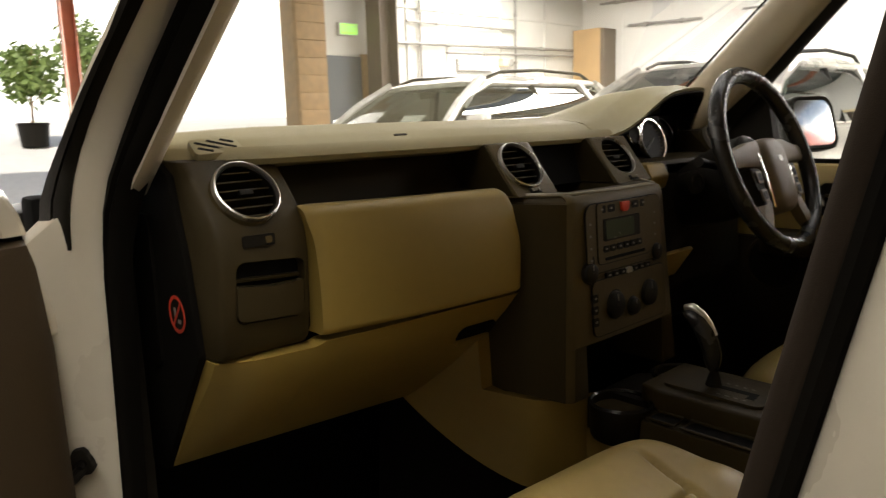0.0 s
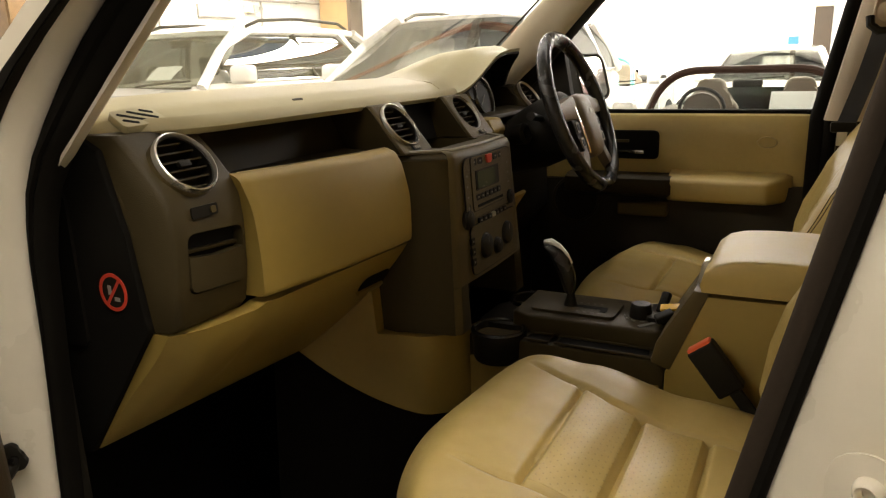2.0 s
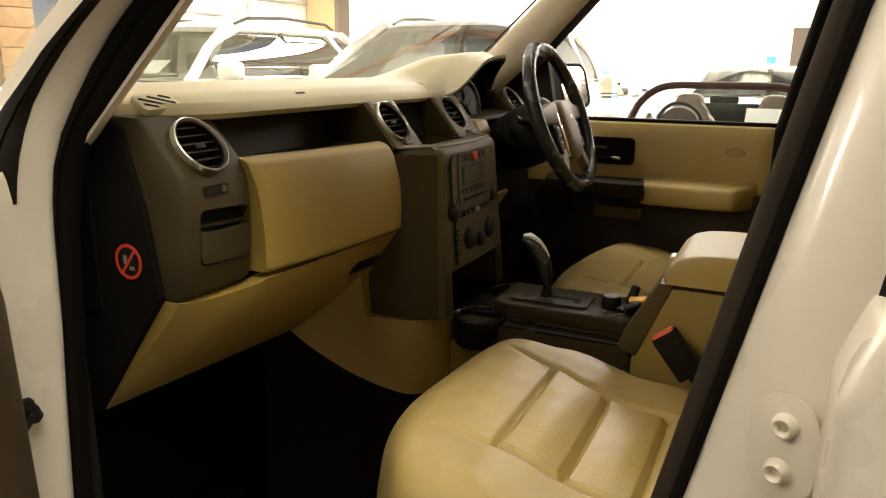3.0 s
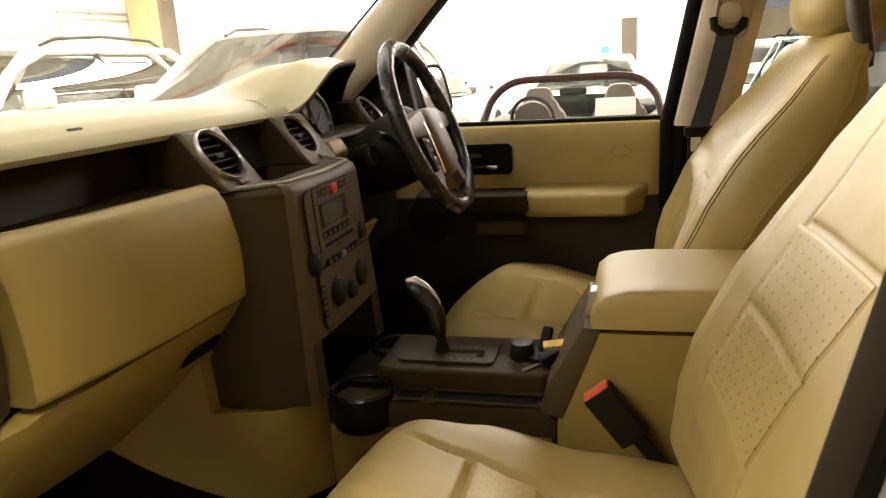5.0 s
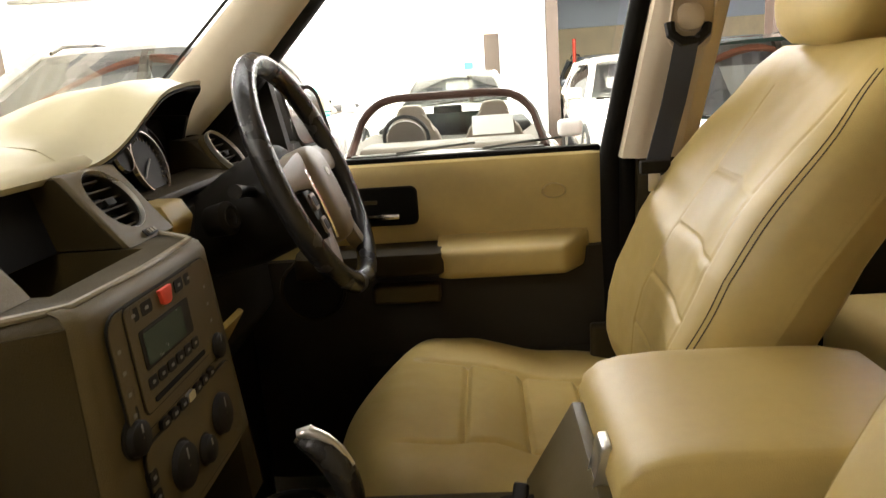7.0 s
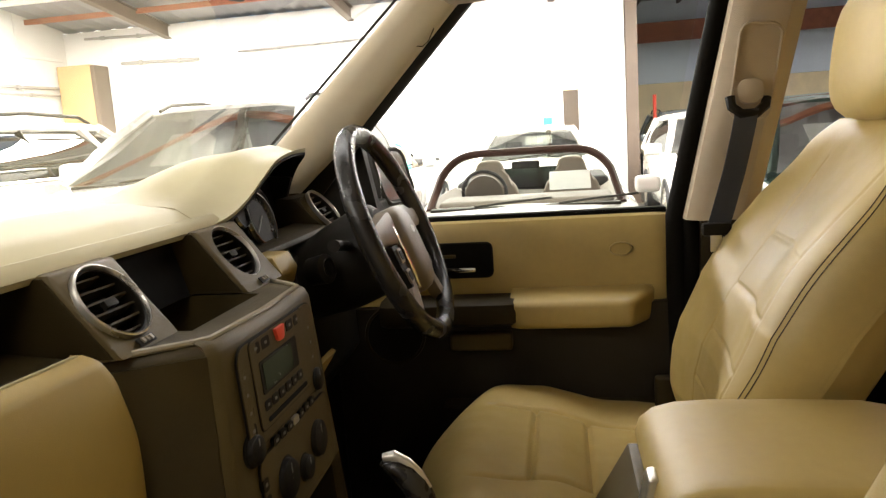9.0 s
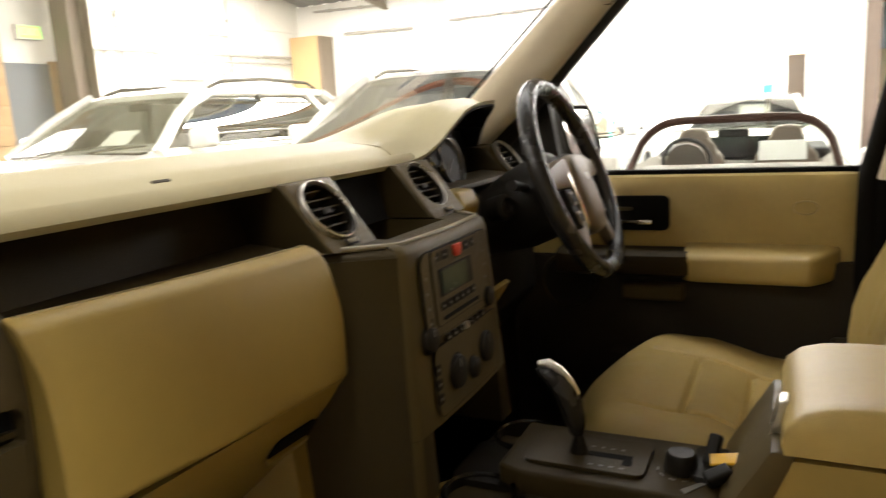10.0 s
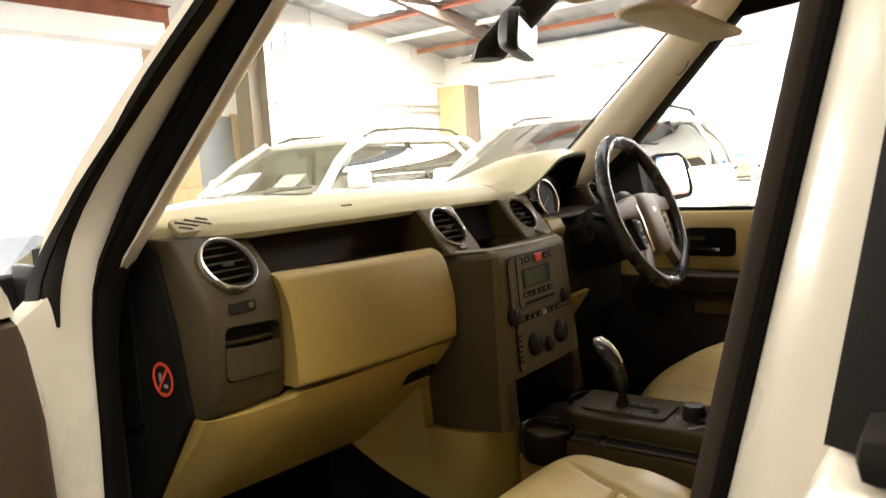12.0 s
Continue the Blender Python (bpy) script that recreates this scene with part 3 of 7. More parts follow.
# ---- the parked car: body shell ----
def smooth(table, t):
    """Cubic reading of a short table of (t, value) with an even slope through its points."""
    n = len(table)
    i = 0
    while i < n - 2 and t > table[i + 1][0]:
        i += 1
    (t0, a), (t1, b) = table[i], table[i + 1]
    h = t1 - t0

    def slope(k):
        lo, hi = table[max(0, k - 1)], table[min(n - 1, k + 1)]
        return (hi[1] - lo[1]) / (hi[0] - lo[0])
    k = max(0.0, min(1.0, (t - t0) / h))
    m0, m1 = slope(i) * h, slope(i + 1) * h
    return (2 * k ** 3 - 3 * k * k + 1) * a + (k ** 3 - 2 * k * k + k) * m0 + (3 * k * k - 2 * k ** 3) * b + (k ** 3 - k * k) * m1


SEAL_OUT = [(0.5, -0.365), (0.9, -0.334), (1.08, -0.318), (1.2, -0.312), (1.26, -0.302), (1.32, -0.281), (1.40, -0.234), (1.46, -0.182), (1.52, -0.128), (1.59, -0.058), (1.70, 0.045)]
JAMB_OUT = [(0.5, -0.385), (0.9, -0.360), (1.1, -0.345), (1.22, -0.330), (1.28, -0.312), (1.34, -0.292), (1.41, -0.238), (1.475, -0.168), (1.53, -0.104), (1.58, -0.040), (1.70, 0.085)]
COVER_OUT = [(1.21, -0.392), (1.25, -0.378), (1.315, -0.334), (1.36, -0.292), (1.40, -0.255), (1.46, -0.186), (1.50, -0.152), (1.583, -0.053), (1.70, 0.07)]


def seal_out(z):
    return V(smooth(SEAL_OUT, z), -0.727 + 0.235 * max(0.0, z - 1.28), z)


def seal_in(z):
    return V(-0.279 + 0.874 * (z - 1.28) if z > 1.28 else -0.279 - 0.10 * (1.28 - z), -0.703 + 0.239 * (max(z, 1.2) - 1.3), z)


def car_body():
    t = thing("parked_wagon", (0.2, 0, 0.42), "white off-road wagon body with black door seals", "car body")
    zs = [1.277 + 0.05 * k for k in range(10)]
    secs = []
    for z in zs:
        c = seal_in(z)
        secs.append([c + V(0.003, -0.002, 0), c + V(0.001, 0.010, 0), c + V(-0.005, 0.018, 0), c + V(-0.015, 0.027, 0), c + V(-0.09, 0.03, 0), c + V(-0.09, -0.03, 0)])
    part("a_pillar_trim", loft(secs), TRIM, t, "warm grey inner pillar trim", 50)
    # passenger side: door aperture seal, white jamb, black outer cover
    zz = [0.5 + 0.04 * k for k in range(31)]
    secs = []
    for z in zz:
        a, c = seal_out(z), seal_in(z)
        n = V(0.32, -0.95, 0)
        secs.append([a, a.lerp(c, 0.2) + n * 0.011, a.lerp(c, 0.42) + n * 0.014, a.lerp(c, 0.5) + n * 0.009, a.lerp(c, 0.6) + n * 0.011, a.lerp(c, 0.85) + n * 0.006, c, c - n * 0.02, a - n * 0.02])
    part("door_seal", loft(secs), RUBBER, t, "black rubber door seal", 60)
    secs = []
    for z in zz:
        a = seal_out(z)
        k = min(1.0, max(0.0, (1.235 - z) / 0.03))
        c = V(smooth(JAMB_OUT, z), a.y - 0.036, z)
        secs.append([a + V(0.001, 0.004, 0), a + V(0.004, -0.004, 0), a.lerp(c, 0.35) + V(0.005, -0.002, 0), a.lerp(c, 0.75) + V(0.003, -0.002, 0), c, c + V(-0.012 - 0.025 * k, -0.006 - 0.086 * k, 0), c + V(-0.06, -0.008 - 0.086 * k, 0), a + V(-0.05, 0.01, 0)])
    part("hinge_jamb", loft(secs), WHITE_PAINT, t, "white painted door jamb", 60)
    secs = []
    for z in [1.215 + 0.03 * k for k in range(17)]:
        a = seal_out(z)
        c = V(smooth(JAMB_OUT, z), a.y - 0.037, z)
        d = V(smooth(COVER_OUT, z), a.y - 0.056, z)
        secs.append([c + V(0.002, -0.001, 0), c.lerp(d, 0.45) + V(0.006, -0.004, 0), c.lerp(d, 0.5) + V(0.003, -0.002, 0), c.lerp(d, 0.56) + V(0.006, -0.004, 0), d, d + V(-0.03, 0.020, 0), c + V(-0.03, 0.03, 0)])
    part("outer_pillar_cover", loft(secs), BLACK, t, "black outer windscreen pillar cover", 60)
    part("jamb_plug", lathe([(0.0, 0.005), (0.0035, 0.004), (0.0045, 0)], 12, facing((-0.354, -0.776, 1.128), (0.93, -0.36, 0))), BLACK, t)
    # driver side: broad pillar trim, slim black window channel, dark screen edge
    secs, chan, frit = [], [], []
    for k in range(16):
        z = 1.285 + 0.032 * k
        xr, xl = -0.124 + 1.03 * (z - 1.445) - 0.020 * max(0.0, min(1.0, (1.42 - z) / 0.10)), -0.298 + 1.17 * (z - 1.413)
        yo, yi = 0.703 - 0.239 * (z - 1.3), 0.660 - 0.21 * (z - 1.3)
        secs.append([(xr, yo + 0.03, z), (xr, yo, z), (xr - 0.010, yo - 0.012, z), (xr - 0.035, lerp(yo, yi, 0.55), z), (lerp(xr, xl, 0.6), yi + 0.002, z), (xl + 0.012, yi - 0.004, z), (xl, yi, z), (xl, yo + 0.03, z)])
        xc = max(xr + 0.016, -0.108 + 1.03 * (z - 1.445) + 0.012 * max(0.0, min(1.0, (1.42 - z) / 0.10)))
        chan.append([(xr - 0.004, yo + 0.012, z), (xc, yo + 0.030, z), (xc, yo + 0.06, z), (xr - 0.06, yo + 0.06, z), (xr - 0.06, yo + 0.031, z)])
        frit.append((xl - 0.016, yi + 0.012, z))
    tr = part("a_pillar_trim", loft(secs), TRIM, t, "warm grey inner pillar trim", 50)
    part("trim_seam", tube([(0.008, 0.6255, 1.585), (0.022, 0.618, 1.582), (0.036, 0.612, 1.592), (0.048, 0.606, 1.612)], 0.0012, 6), BROWN2, tr, "fine joint in the trim")
    part("window_channel", loft(chan), BLACK, t, "black window channel")
    part("screen_edge", tube(frit, 0.0028, 8), BLACK, t, "black screen edge")
    # passenger B pillar
    bx = lambda z: 0.4325 + 0.220 * (z - 1.0)
    zb = [0.5, 0.75, 0.95, 1.07, 1.2, 1.35, 1.5, 1.65, 1.74]
    by = lambda z: -0.720 + 0.10 * max(0, z - 1.5)
    part("door_seal", tube([(bx(z) + 0.008, by(z), z) for z in zb], 0.0105, 12), SEAL_LIT, t, "door seal with a brown lit tone painted in")
    part("seal_lip", tube([(bx(z) + 0.0165, by(z) - 0.006, z) for z in zb], 0.0062, 8), RUBBER, t)
    secs = []
    for z in zb:
        x, y = bx(z), by(z)
        k = max(0.0, min(1.0, (1.2 - z) / 0.08))
        secs.append([(x + 0.018, y + 0.004, z), (x + 0.021, y - 0.006, z), (x + 0.027 + 0.006 * k, y - 0.013, z), (x + 0.037 + 0.008 * k, y - 0.026, z), (x + 0.052 + 0.004 * k, y - 0.038, z), (x + 0.085, y - 0.050, z), (x + 0.115, y - 0.062, z), (x + 0.17, y - 0.064, z), (x + 0.17, y + 0.03, z), (x + 0.05, y + 0.03, z)])
    part("b_pillar", loft(secs), WHITE_PAINT, t, "white painted door pillar", 60)
    secs = []
    for z in zb:
        x, y = bx(z), by(z)
        secs.append([(x + 0.012, y + 0.013, z), (x + 0.016, y + 0.04, z), (x + 0.04, y + 0.055, z), (x + 0.17, y + 0.06, z), (x + 0.18, y + 0.031, z)])
    part("b_pillar_trim", loft(secs), TRIM, t, "warm grey inner pillar trim")
    sn = V(-0.42, -1, 0).normalized()
    sp = lambda z: V(0.529 + 0.05 * (z - 1.11), -0.774, z)
    pl = part("striker_plate", plate(0.050, 0.086, 0.024, 0.0022, facing(sp(1.111), sn), bevel=0.0008), WHITE_PAINT, t, "painted striker boss")
    for z in (1.130, 1.093):
        part("bolt", lathe([(0.0005, 0.0018), (0.0042, 0.002), (0.0046, 0.0075), (0.0066, 0.0085), (0.0082, 0.0068), (0.0098, 0.0022), (0.0102, 0)], 24, facing(sp(z) + sn * 0.002, sn)), WHITE_PAINT, pl, "painted socket bolt", 60)
    # driver B pillar
    secs = []
    for z in [1.225, 1.3, 1.4, 1.5, 1.6, 1.7, 1.76]:
        x, y = 0.525 + 0.20 * (z - 1.228), 0.683 - 0.10 * (z - 1.228)
        secs.append([(x - 0.028, y + 0.04, z), (x - 0.024, y - 0.010, z), (x - 0.002, y - 0.030, z), (x + 0.07, y - 0.038, z), (x + 0.098, y - 0.02, z), (x + 0.102, y + 0.04, z)])
    bp = part("b_pillar_trim", loft(secs), TRIM_DIM, t, "warm grey inner pillar trim")
    secs = []
    for z in [0.6, 0.9, 1.1, 1.226]:
        x, y = 0.525, 0.683
        secs.append([(x - 0.0, y + 0.05, z), (x + 0.004, y - 0.005, z), (x + 0.03, y - 0.025, z), (x + 0.13, y - 0.03, z), (x + 0.15, y + 0.05, z)])
    part("b_pillar_lower", loft(secs), BROWN, t, "dark lower pillar trim")
    part("door_seal", tube([(0.49 + 0.2 * (max(z, 1.228) - 1.228), 0.722 - 0.10 * max(0, z - 1.228), z) for z in (0.6, 0.9, 1.1, 1.228, 1.4, 1.6, 1.75)], 0.022, 10), RUBBER, t, "black rubber door seal")
    part("door_seal", tube([(0.515 + 0.2 * (max(z, 1.228) - 1.228), 0.705 - 0.10 * max(0, z - 1.228), z) for z in (0.6, 0.9, 1.1, 1.228, 1.4, 1.6, 1.75)], 0.016, 10), RUBBER, t)
    secs = []
    for z in [1.20, 1.3, 1.4, 1.5, 1.6, 1.72]:
        x, y = 0.476 + 0.2 * (z - 1.228), 0.745 - 0.10 * (z - 1.228)
        secs.append([(x, y + 0.03, z), (x, y - 0.02, z), (x + 0.03, y - 0.025, z), (x + 0.05, y + 0.03, z)])
    part("window_channel", loft(secs), BLACK, t, "black window channel")
    # rail over the driver window
    part("cant_rail", tube([(0.16, 0.64, 1.73), (0.3, 0.655, 1.745), (0.62, 0.66, 1.755), (1.1, 0.66, 1.755)], 0.03, 10), RUBBER, t, "black seal over the window")
    part("cant_rail", tube([(0.16, -0.64, 1.73), (0.3, -0.655, 1.745), (0.62, -0.66, 1.755), (1.1, -0.66, 1.755)], 0.03, 10), RUBBER, t)
    # roof and headliner
    part("headliner", shell(lambda u, v: V(lerp(0.14, 1.6, u), lerp(-0.68, 0.68, v), 1.745 + 0.045 * math.sin(math.pi * v) * min(1, u * 4 + 0.3)), 16, 16, 0.01), HEADLINER, t, "beige cloth headliner")
    part("roof", shell(lambda u, v: V(lerp(0.1, 1.65, u), lerp(-0.72, 0.72, v), 1.80 + 0.05 * math.sin(math.pi * v) * min(1, u * 4 + 0.3)), 16, 16, 0.015), WHITE_PAINT, t, "white roof skin")
    part("windscreen", shell(lambda u, v: V(lerp(-0.66 + 0.0, 0.12, u) - 0.13 * math.sin(math.pi * v) * (1 - u), lerp(-0.70 + 0.08 * u, 0.70 - 0.08 * u, v), lerp(1.25, 1.765, u)), 10, 14, 0.0), GLASS, t, "clear windscreen").visible_shadow = False
    part("floor_pan", box(-0.62, 1.5, -0.78, 0.78, 0.42, 0.46), CARPET, t, "black carpeted floor")
    part("bulkhead", box(-0.66, -0.6, -0.74, 0.74, 0.42, 1.26, 0.01), DARKHOLE, t, "black bulkhead")
    part("sill", box(-0.35, 0.55, -0.84, -0.70, 0.36, 0.50, 0.03, 3), WHITE_PAINT, t, "white painted sill")
    part("sill", box(-0.4, 1.5, 0.72, 0.9, 0.36, 0.50, 0.03, 3), WHITE_PAINT, t)
    part("kick_panel", box(-0.6, -0.335, -0.705, -0.69, 0.46, 1.28, 0.005), BLACK, t, "black kick panel")
    part("kick_panel", box(-0.6, -0.22, 0.676, 0.69, 0.46, 1.28, 0.005), BLACK, t)
    part("rear_side", box(0.68, 1.6, 0.70, 0.9, 0.46, 1.2, 0.03), BLACK, t, "dark rear door trim")
    part("rear_panel", box(1.6, 1.66, -0.8, 0.8, 0.42, 1.2, 0.02), DARKHOLE, t, "dark load bay back")
    # front of the car: wings, bonnet, wheels
    secs = []
    for x, top, w, low in ((-1.93, 0.90, 0.78, 0.50), (-1.88, 1.00, 0.87, 0.42), (-1.75, 1.10, 0.92, 0.40), (-1.3, 1.165, 0.945, 0.40), (-1.0, 1.185, 0.95, 0.40), (-0.70, 1.205, 0.95, 0.40)):
        secs.append([(x, -w * 0.95, low), (x, -w, low + 0.2), (x, -w, top - 0.10), (x, -w * 0.97, top - 0.02), (x, -w * 0.86, top), (x, 0, top + 0.02), (x, w * 0.86, top), (x, w * 0.97, top - 0.02), (x, w, top - 0.10), (x, w, low + 0.2), (x, w * 0.95, low)])
    part("front_body", loft(secs), WHITE_PAINT, t, "white bonnet and wings")
    part("wing_end", box(-0.70, -0.47, -0.95, -0.865, 0.42, 1.19, 0.02, 3), WHITE_PAINT, t)
    part("wing_end", box(-0.70, -0.43, 0.94, 0.955, 0.42, 1.19, 0.005), WHITE_PAINT, t)
    part("scuttle", box(-0.84, -0.66, -0.78, 0.78, 1.205, 1.235, 0.01), BLACK, t, "black scuttle panel")
    part("grille", box(-1.955, -1.92, -0.42, 0.42, 0.72, 0.90, 0.01), BLACK, t, "black front grille")
    for s in (-1, 1):
        part("headlight", box(-1.95, -1.80, s * 0.66 - 0.17, s * 0.66 + 0.17, 0.76, 0.95, 0.03, 3), CHROME, t, "clear headlight")
        for x in (-1.08, 1.80):
            mw = Matrix.Translation((x, s * 0.84, 0.37)) @ Matrix.Rotation(radians(-90 * s), 4, "X")
            wh = part("wheel", lathe([(0.22, -0.12), (0.345, -0.12), (0.37, -0.09), (0.37, 0.09), (0.345, 0.12), (0.23, 0.12)], 32, mw), RUBBER, t, "black tyre")
            rim = lathe([(0.001, 0.06), (0.05, 0.09), (0.07, 0.07), (0.21, 0.10), (0.232, 0.118), (0.232, 0.05)], 32, mw)
            for k in range(5):
                box(-0.025, 0.025, 0.05, 0.21, 0.085, 0.11, bm=rim, m=mw @ Matrix.Rotation(2 * math.pi * k / 5, 4, "Z"))
            part("rim", rim, SILVER, wh, "alloy rim")
    # rear of the car
    dark = mat("rear_privacy_glass", (0.01, 0.01, 0.01), 0.08, 0, 0.05, 4)
    for s in (-1, 1):
        y0, y1 = sorted((s * 0.80, s * 0.93))
        part("rear_quarter", box(1.56, 2.85, y0, y1, 0.42, 1.24, 0.03, 3), WHITE_PAINT, t, "white rear quarter")
        y0, y1 = sorted((s * 0.74, s * 0.80))
        part("quarter_window", box(1.70, 2.78, y0, y1, 1.241, 1.80, 0.01), dark, t, "dark quarter window")
        part("c_pillar", box(1.56, 1.70, y0, y1, 1.241, 1.80, 0.015), WHITE_PAINT, t, "white rear pillar")
    part("roof_rear", shell(lambda u, v: V(lerp(1.655, 2.85, u), lerp(-0.78, 0.78, v), 1.82 + 0.06 * math.sin(math.pi * v)), 8, 14, 0.02), WHITE_PAINT, t, "white stepped roof")
    part("tailgate", box(2.80, 2.88, -0.80, 0.80, 0.46, 1.24, 0.02, 3), WHITE_PAINT, t, "white tailgate")
    part("rear_window", box(2.80, 2.84, -0.73, 0.73, 1.245, 1.80, 0.01), dark, t, "dark rear window")
    return t


car_body()


def rear_door():
    t = thing("rear_door", (0.9, -0.9, 0.42), "white rear door shut, with black window frame", "car door")
    part("skin", prism([(0.553, 0.45), (0.548, 1.20), (0.566, 1.252), (1.55, 1.252), (1.55, 0.45)], "y", -0.885, -0.81, 0.012, 3), WHITE_PAINT, t, "white painted skin")
    fx = lambda z: 0.566 + 0.155 * (z - 1.26)
    secs = [[(fx(z), y, z), (fx(z) + 0.012, y - 0.006, z), (fx(z) + 0.05, y - 0.008, z), (fx(z) + 0.05, y + 0.03, z), (fx(z) + 0.01, y + 0.03, z)] for z, y in ((1.254, -0.842), (1.45, -0.825), (1.6, -0.80), (1.75, -0.76))]
    part("window_frame", loft(secs), BLACK, t, "black window frame")
    part("waist_strip", box(0.582, 1.55, -0.884, -0.82, 1.2535, 1.275, 0.008), BLACK, t, "black waist strip")
    part("pane", prism([(0.60, 1.26), (0.645, 1.74), (1.5, 1.74), (1.5, 1.26)], "y", -0.835, -0.83), mat("privacy_glass", (0.01, 0.01, 0.01), 0.08, 0, 0.05, 4), t, "dark window pane")


rear_door()


# ---- the open passenger door ----
def passenger_door():
    t = thing("passenger_door", (-0.30, -0.86, 0.42), "open front door with brown card and black sail panel", "car door")
    m = pose(-0.303, -0.79, 0, 0, 0, -79)
    part("hinge", box(-0.385, -0.350, -0.806, -0.782, 1.11, 1.18, 0.006, 3), WHITE_PAINT, t, "white painted hinge")
    def at(bm):
        bmesh.ops.transform(bm, matrix=m, verts=bm.verts[:])
        return bm
    # local x runs from the hinge to the latch, local y from the card to the skin
    CARD = mat("brown_door_card", (0.058, 0.038, 0.018), 0.5, 0, 0.1, 4, 0.3, 600)
    part("skin", at(box(-0.02, 1.05, -0.16, -0.09, 0.44, 1.22, 0.025, 3)), WHITE_PAINT, t, "white painted skin")
    secs = []
    for x in (0.0, 0.01, 0.03, 0.1, 0.3, 0.6, 0.9, 1.0):
        k = min(1, x / 0.03) ** 0.5
        secs.append([(x, -0.09, 0.48), (x, -0.034 + 0.02 * k, 0.50), (x, -0.018 + 0.015 * k, 0.8), (x, -0.028 + 0.01 * k, 1.1), (x, -0.054 + 0.01 * k, 1.225), (x, -0.09, 1.235)])
    part("card", at(loft(secs)), CARD, t, "brown plastic door card")
    part("armrest", at(box(0.25, 0.85, -0.035, 0.035, 0.98, 1.06, 0.02, 3)), LEATHER, t, "cream armrest pad")
    secs, edge = [], []
    for z, x0 in ((1.236, 0.0), (1.26, 0.006), (1.29, 0.02), (1.32, 0.045), (1.35, 0.085), (1.38, 0.14), (1.40, 0.20), (1.41, 0.26)):
        secs.append([(x0 + 0.034, -0.050, z), (lerp(x0, 0.42, 0.4), -0.040, z), (0.42, -0.048, z), (0.43, -0.09, z), (x0 + 0.034, -0.09, z)])
        edge.append([(x0 - 0.002, -0.066, z), (x0 + 0.006, -0.058, z), (x0 + 0.028, -0.056, z), (x0 + 0.0335, -0.062, z), (x0 + 0.0335, -0.13, z), (x0 - 0.002, -0.13, z)])
    part("sail_panel", at(loft(secs)), BLACK, t, "black mirror sail panel")
    part("frame_edge", at(loft(edge)), WHITE_PAINT, t, "white painted front edge of the door frame")
    part("waist_seal", at(box(0.0, 1.0, -0.09, -0.07, 1.226, 1.24, 0.004)), RUBBER, t)
    part("grip", at(plate(0.09, 0.02, 0.009, 0.006, facing((0.2, -0.041, 1.2), (0, 1, 0)))), BLACK, t, "dark slot in the card")
    t2 = part("check_strap", tube([(-0.346, -0.772, 0.936), (-0.340, -0.790, 0.926), (-0.334, -0.815, 0.914), (-0.328, -0.85, 0.905)], 0.0075, 8), BLACK, t, "black door check strap")
    part("bracket", prism([(-0.016, -0.012), (-0.010, -0.017), (0.010, -0.015), (0.016, -0.006), (0.008, 0.002), (0.007, 0.014), (0.001, 0.020), (-0.011, 0.018), (-0.015, 0.008)], "z", 0, 0.012, 0.003, m=facing((-0.350, -0.772, 0.940), (0.8, -0.6, 0))), BLACK, t2, "black strap bracket")
    part("bolt", lathe([(0.006, 0), (0.006, 0.005), (0.001, 0.006)], 12, facing((-0.340, -0.779, 0.941), (0.8, -0.6, 0))), GLOSS, t2)


passenger_door()


# ---- round air vents ----
def aim_out(az, el):
    return math.cos(radians(el)) * math.cos(radians(az)), math.cos(radians(el)) * math.sin(radians(az)), math.sin(radians(el))


def air_vent(parent, c, n, r, name="air_vent"):
    m = facing(c, n)
    v = part(name, lathe([(r * 0.90, -0.03), (r * 0.985, -0.028), (r * 1.0, -0.004), (r * 0.97, 0.0), (r * 0.88, -0.004), (r * 0.87, -0.026)], 40, m), BROWN2, parent, "round air vent")
    part("sleeve", lathe([(r * 0.875, -0.027), (r * 0.865, -0.027), (r * 0.865, 0.0), (r * 0.90, 0.001), (r * 0.90, -0.001), (r * 0.875, -0.002)], 40, m), BLACK, v, "black inner sleeve")
    part("ring", lathe([(r * 0.895, -0.003), (r * 0.90, 0.003), (r * 0.935, 0.006), (r * 0.98, 0.005), (r * 1.0, 0.001), (r * 0.99, -0.004), (r * 0.9, -0.005)], 48, m), SILVER, v, "satin silver ring")
    part("core", lathe([(0.001, -0.026), (r * 0.92, -0.026), (r * 0.92, -0.029), (0.001, -0.029)], 32, m), DARKHOLE, v)
    for k in (-2.5, -1.5, -0.5, 0.5, 1.5, 2.5):
        y = k * r * 0.29
        w = math.sqrt(max(0.0, (0.85 * r) ** 2 - y * y))
        part("slat", box(-w, w, y - 0.0011, y + 0.0011, -0.022, -0.005, m=m), BROWN, v)
    part("tab", box(-0.009, 0.009, -0.004, 0.004, -0.006, 0.001, 0.0015, m=m), BLACK, v)
    return v


VN = (0.72, 0, 0.695)


def pad_z(x):
    return curve_at([(-0.70, 1.275), (-0.52, 1.335), (-0.34, 1.356), (-0.26, 1.345), (-0.205, 1.318)], x)


def lip_x(y):
    return -0.200 - 0.075 * max(0.0, (abs(y) - 0.53) / 0.13) ** 1.6


def hood_b(y):
    t = max(0.0, min(1.0, (y - 0.165) / 0.53))
    return math.sin(math.pi * t) ** 0.85


COWL_TOP = [(0.150, 1.324), (0.18, 1.3265), (0.215, 1.334), (0.247, 1.347), (0.294, 1.374), (0.333, 1.394), (0.36, 1.402), (0.40, 1.408), (0.43, 1.410), (0.47, 1.411), (0.51, 1.409), (0.55, 1.399), (0.58, 1.385), (0.605, 1.363), (0.625, 1.335), (0.638, 1.305)]


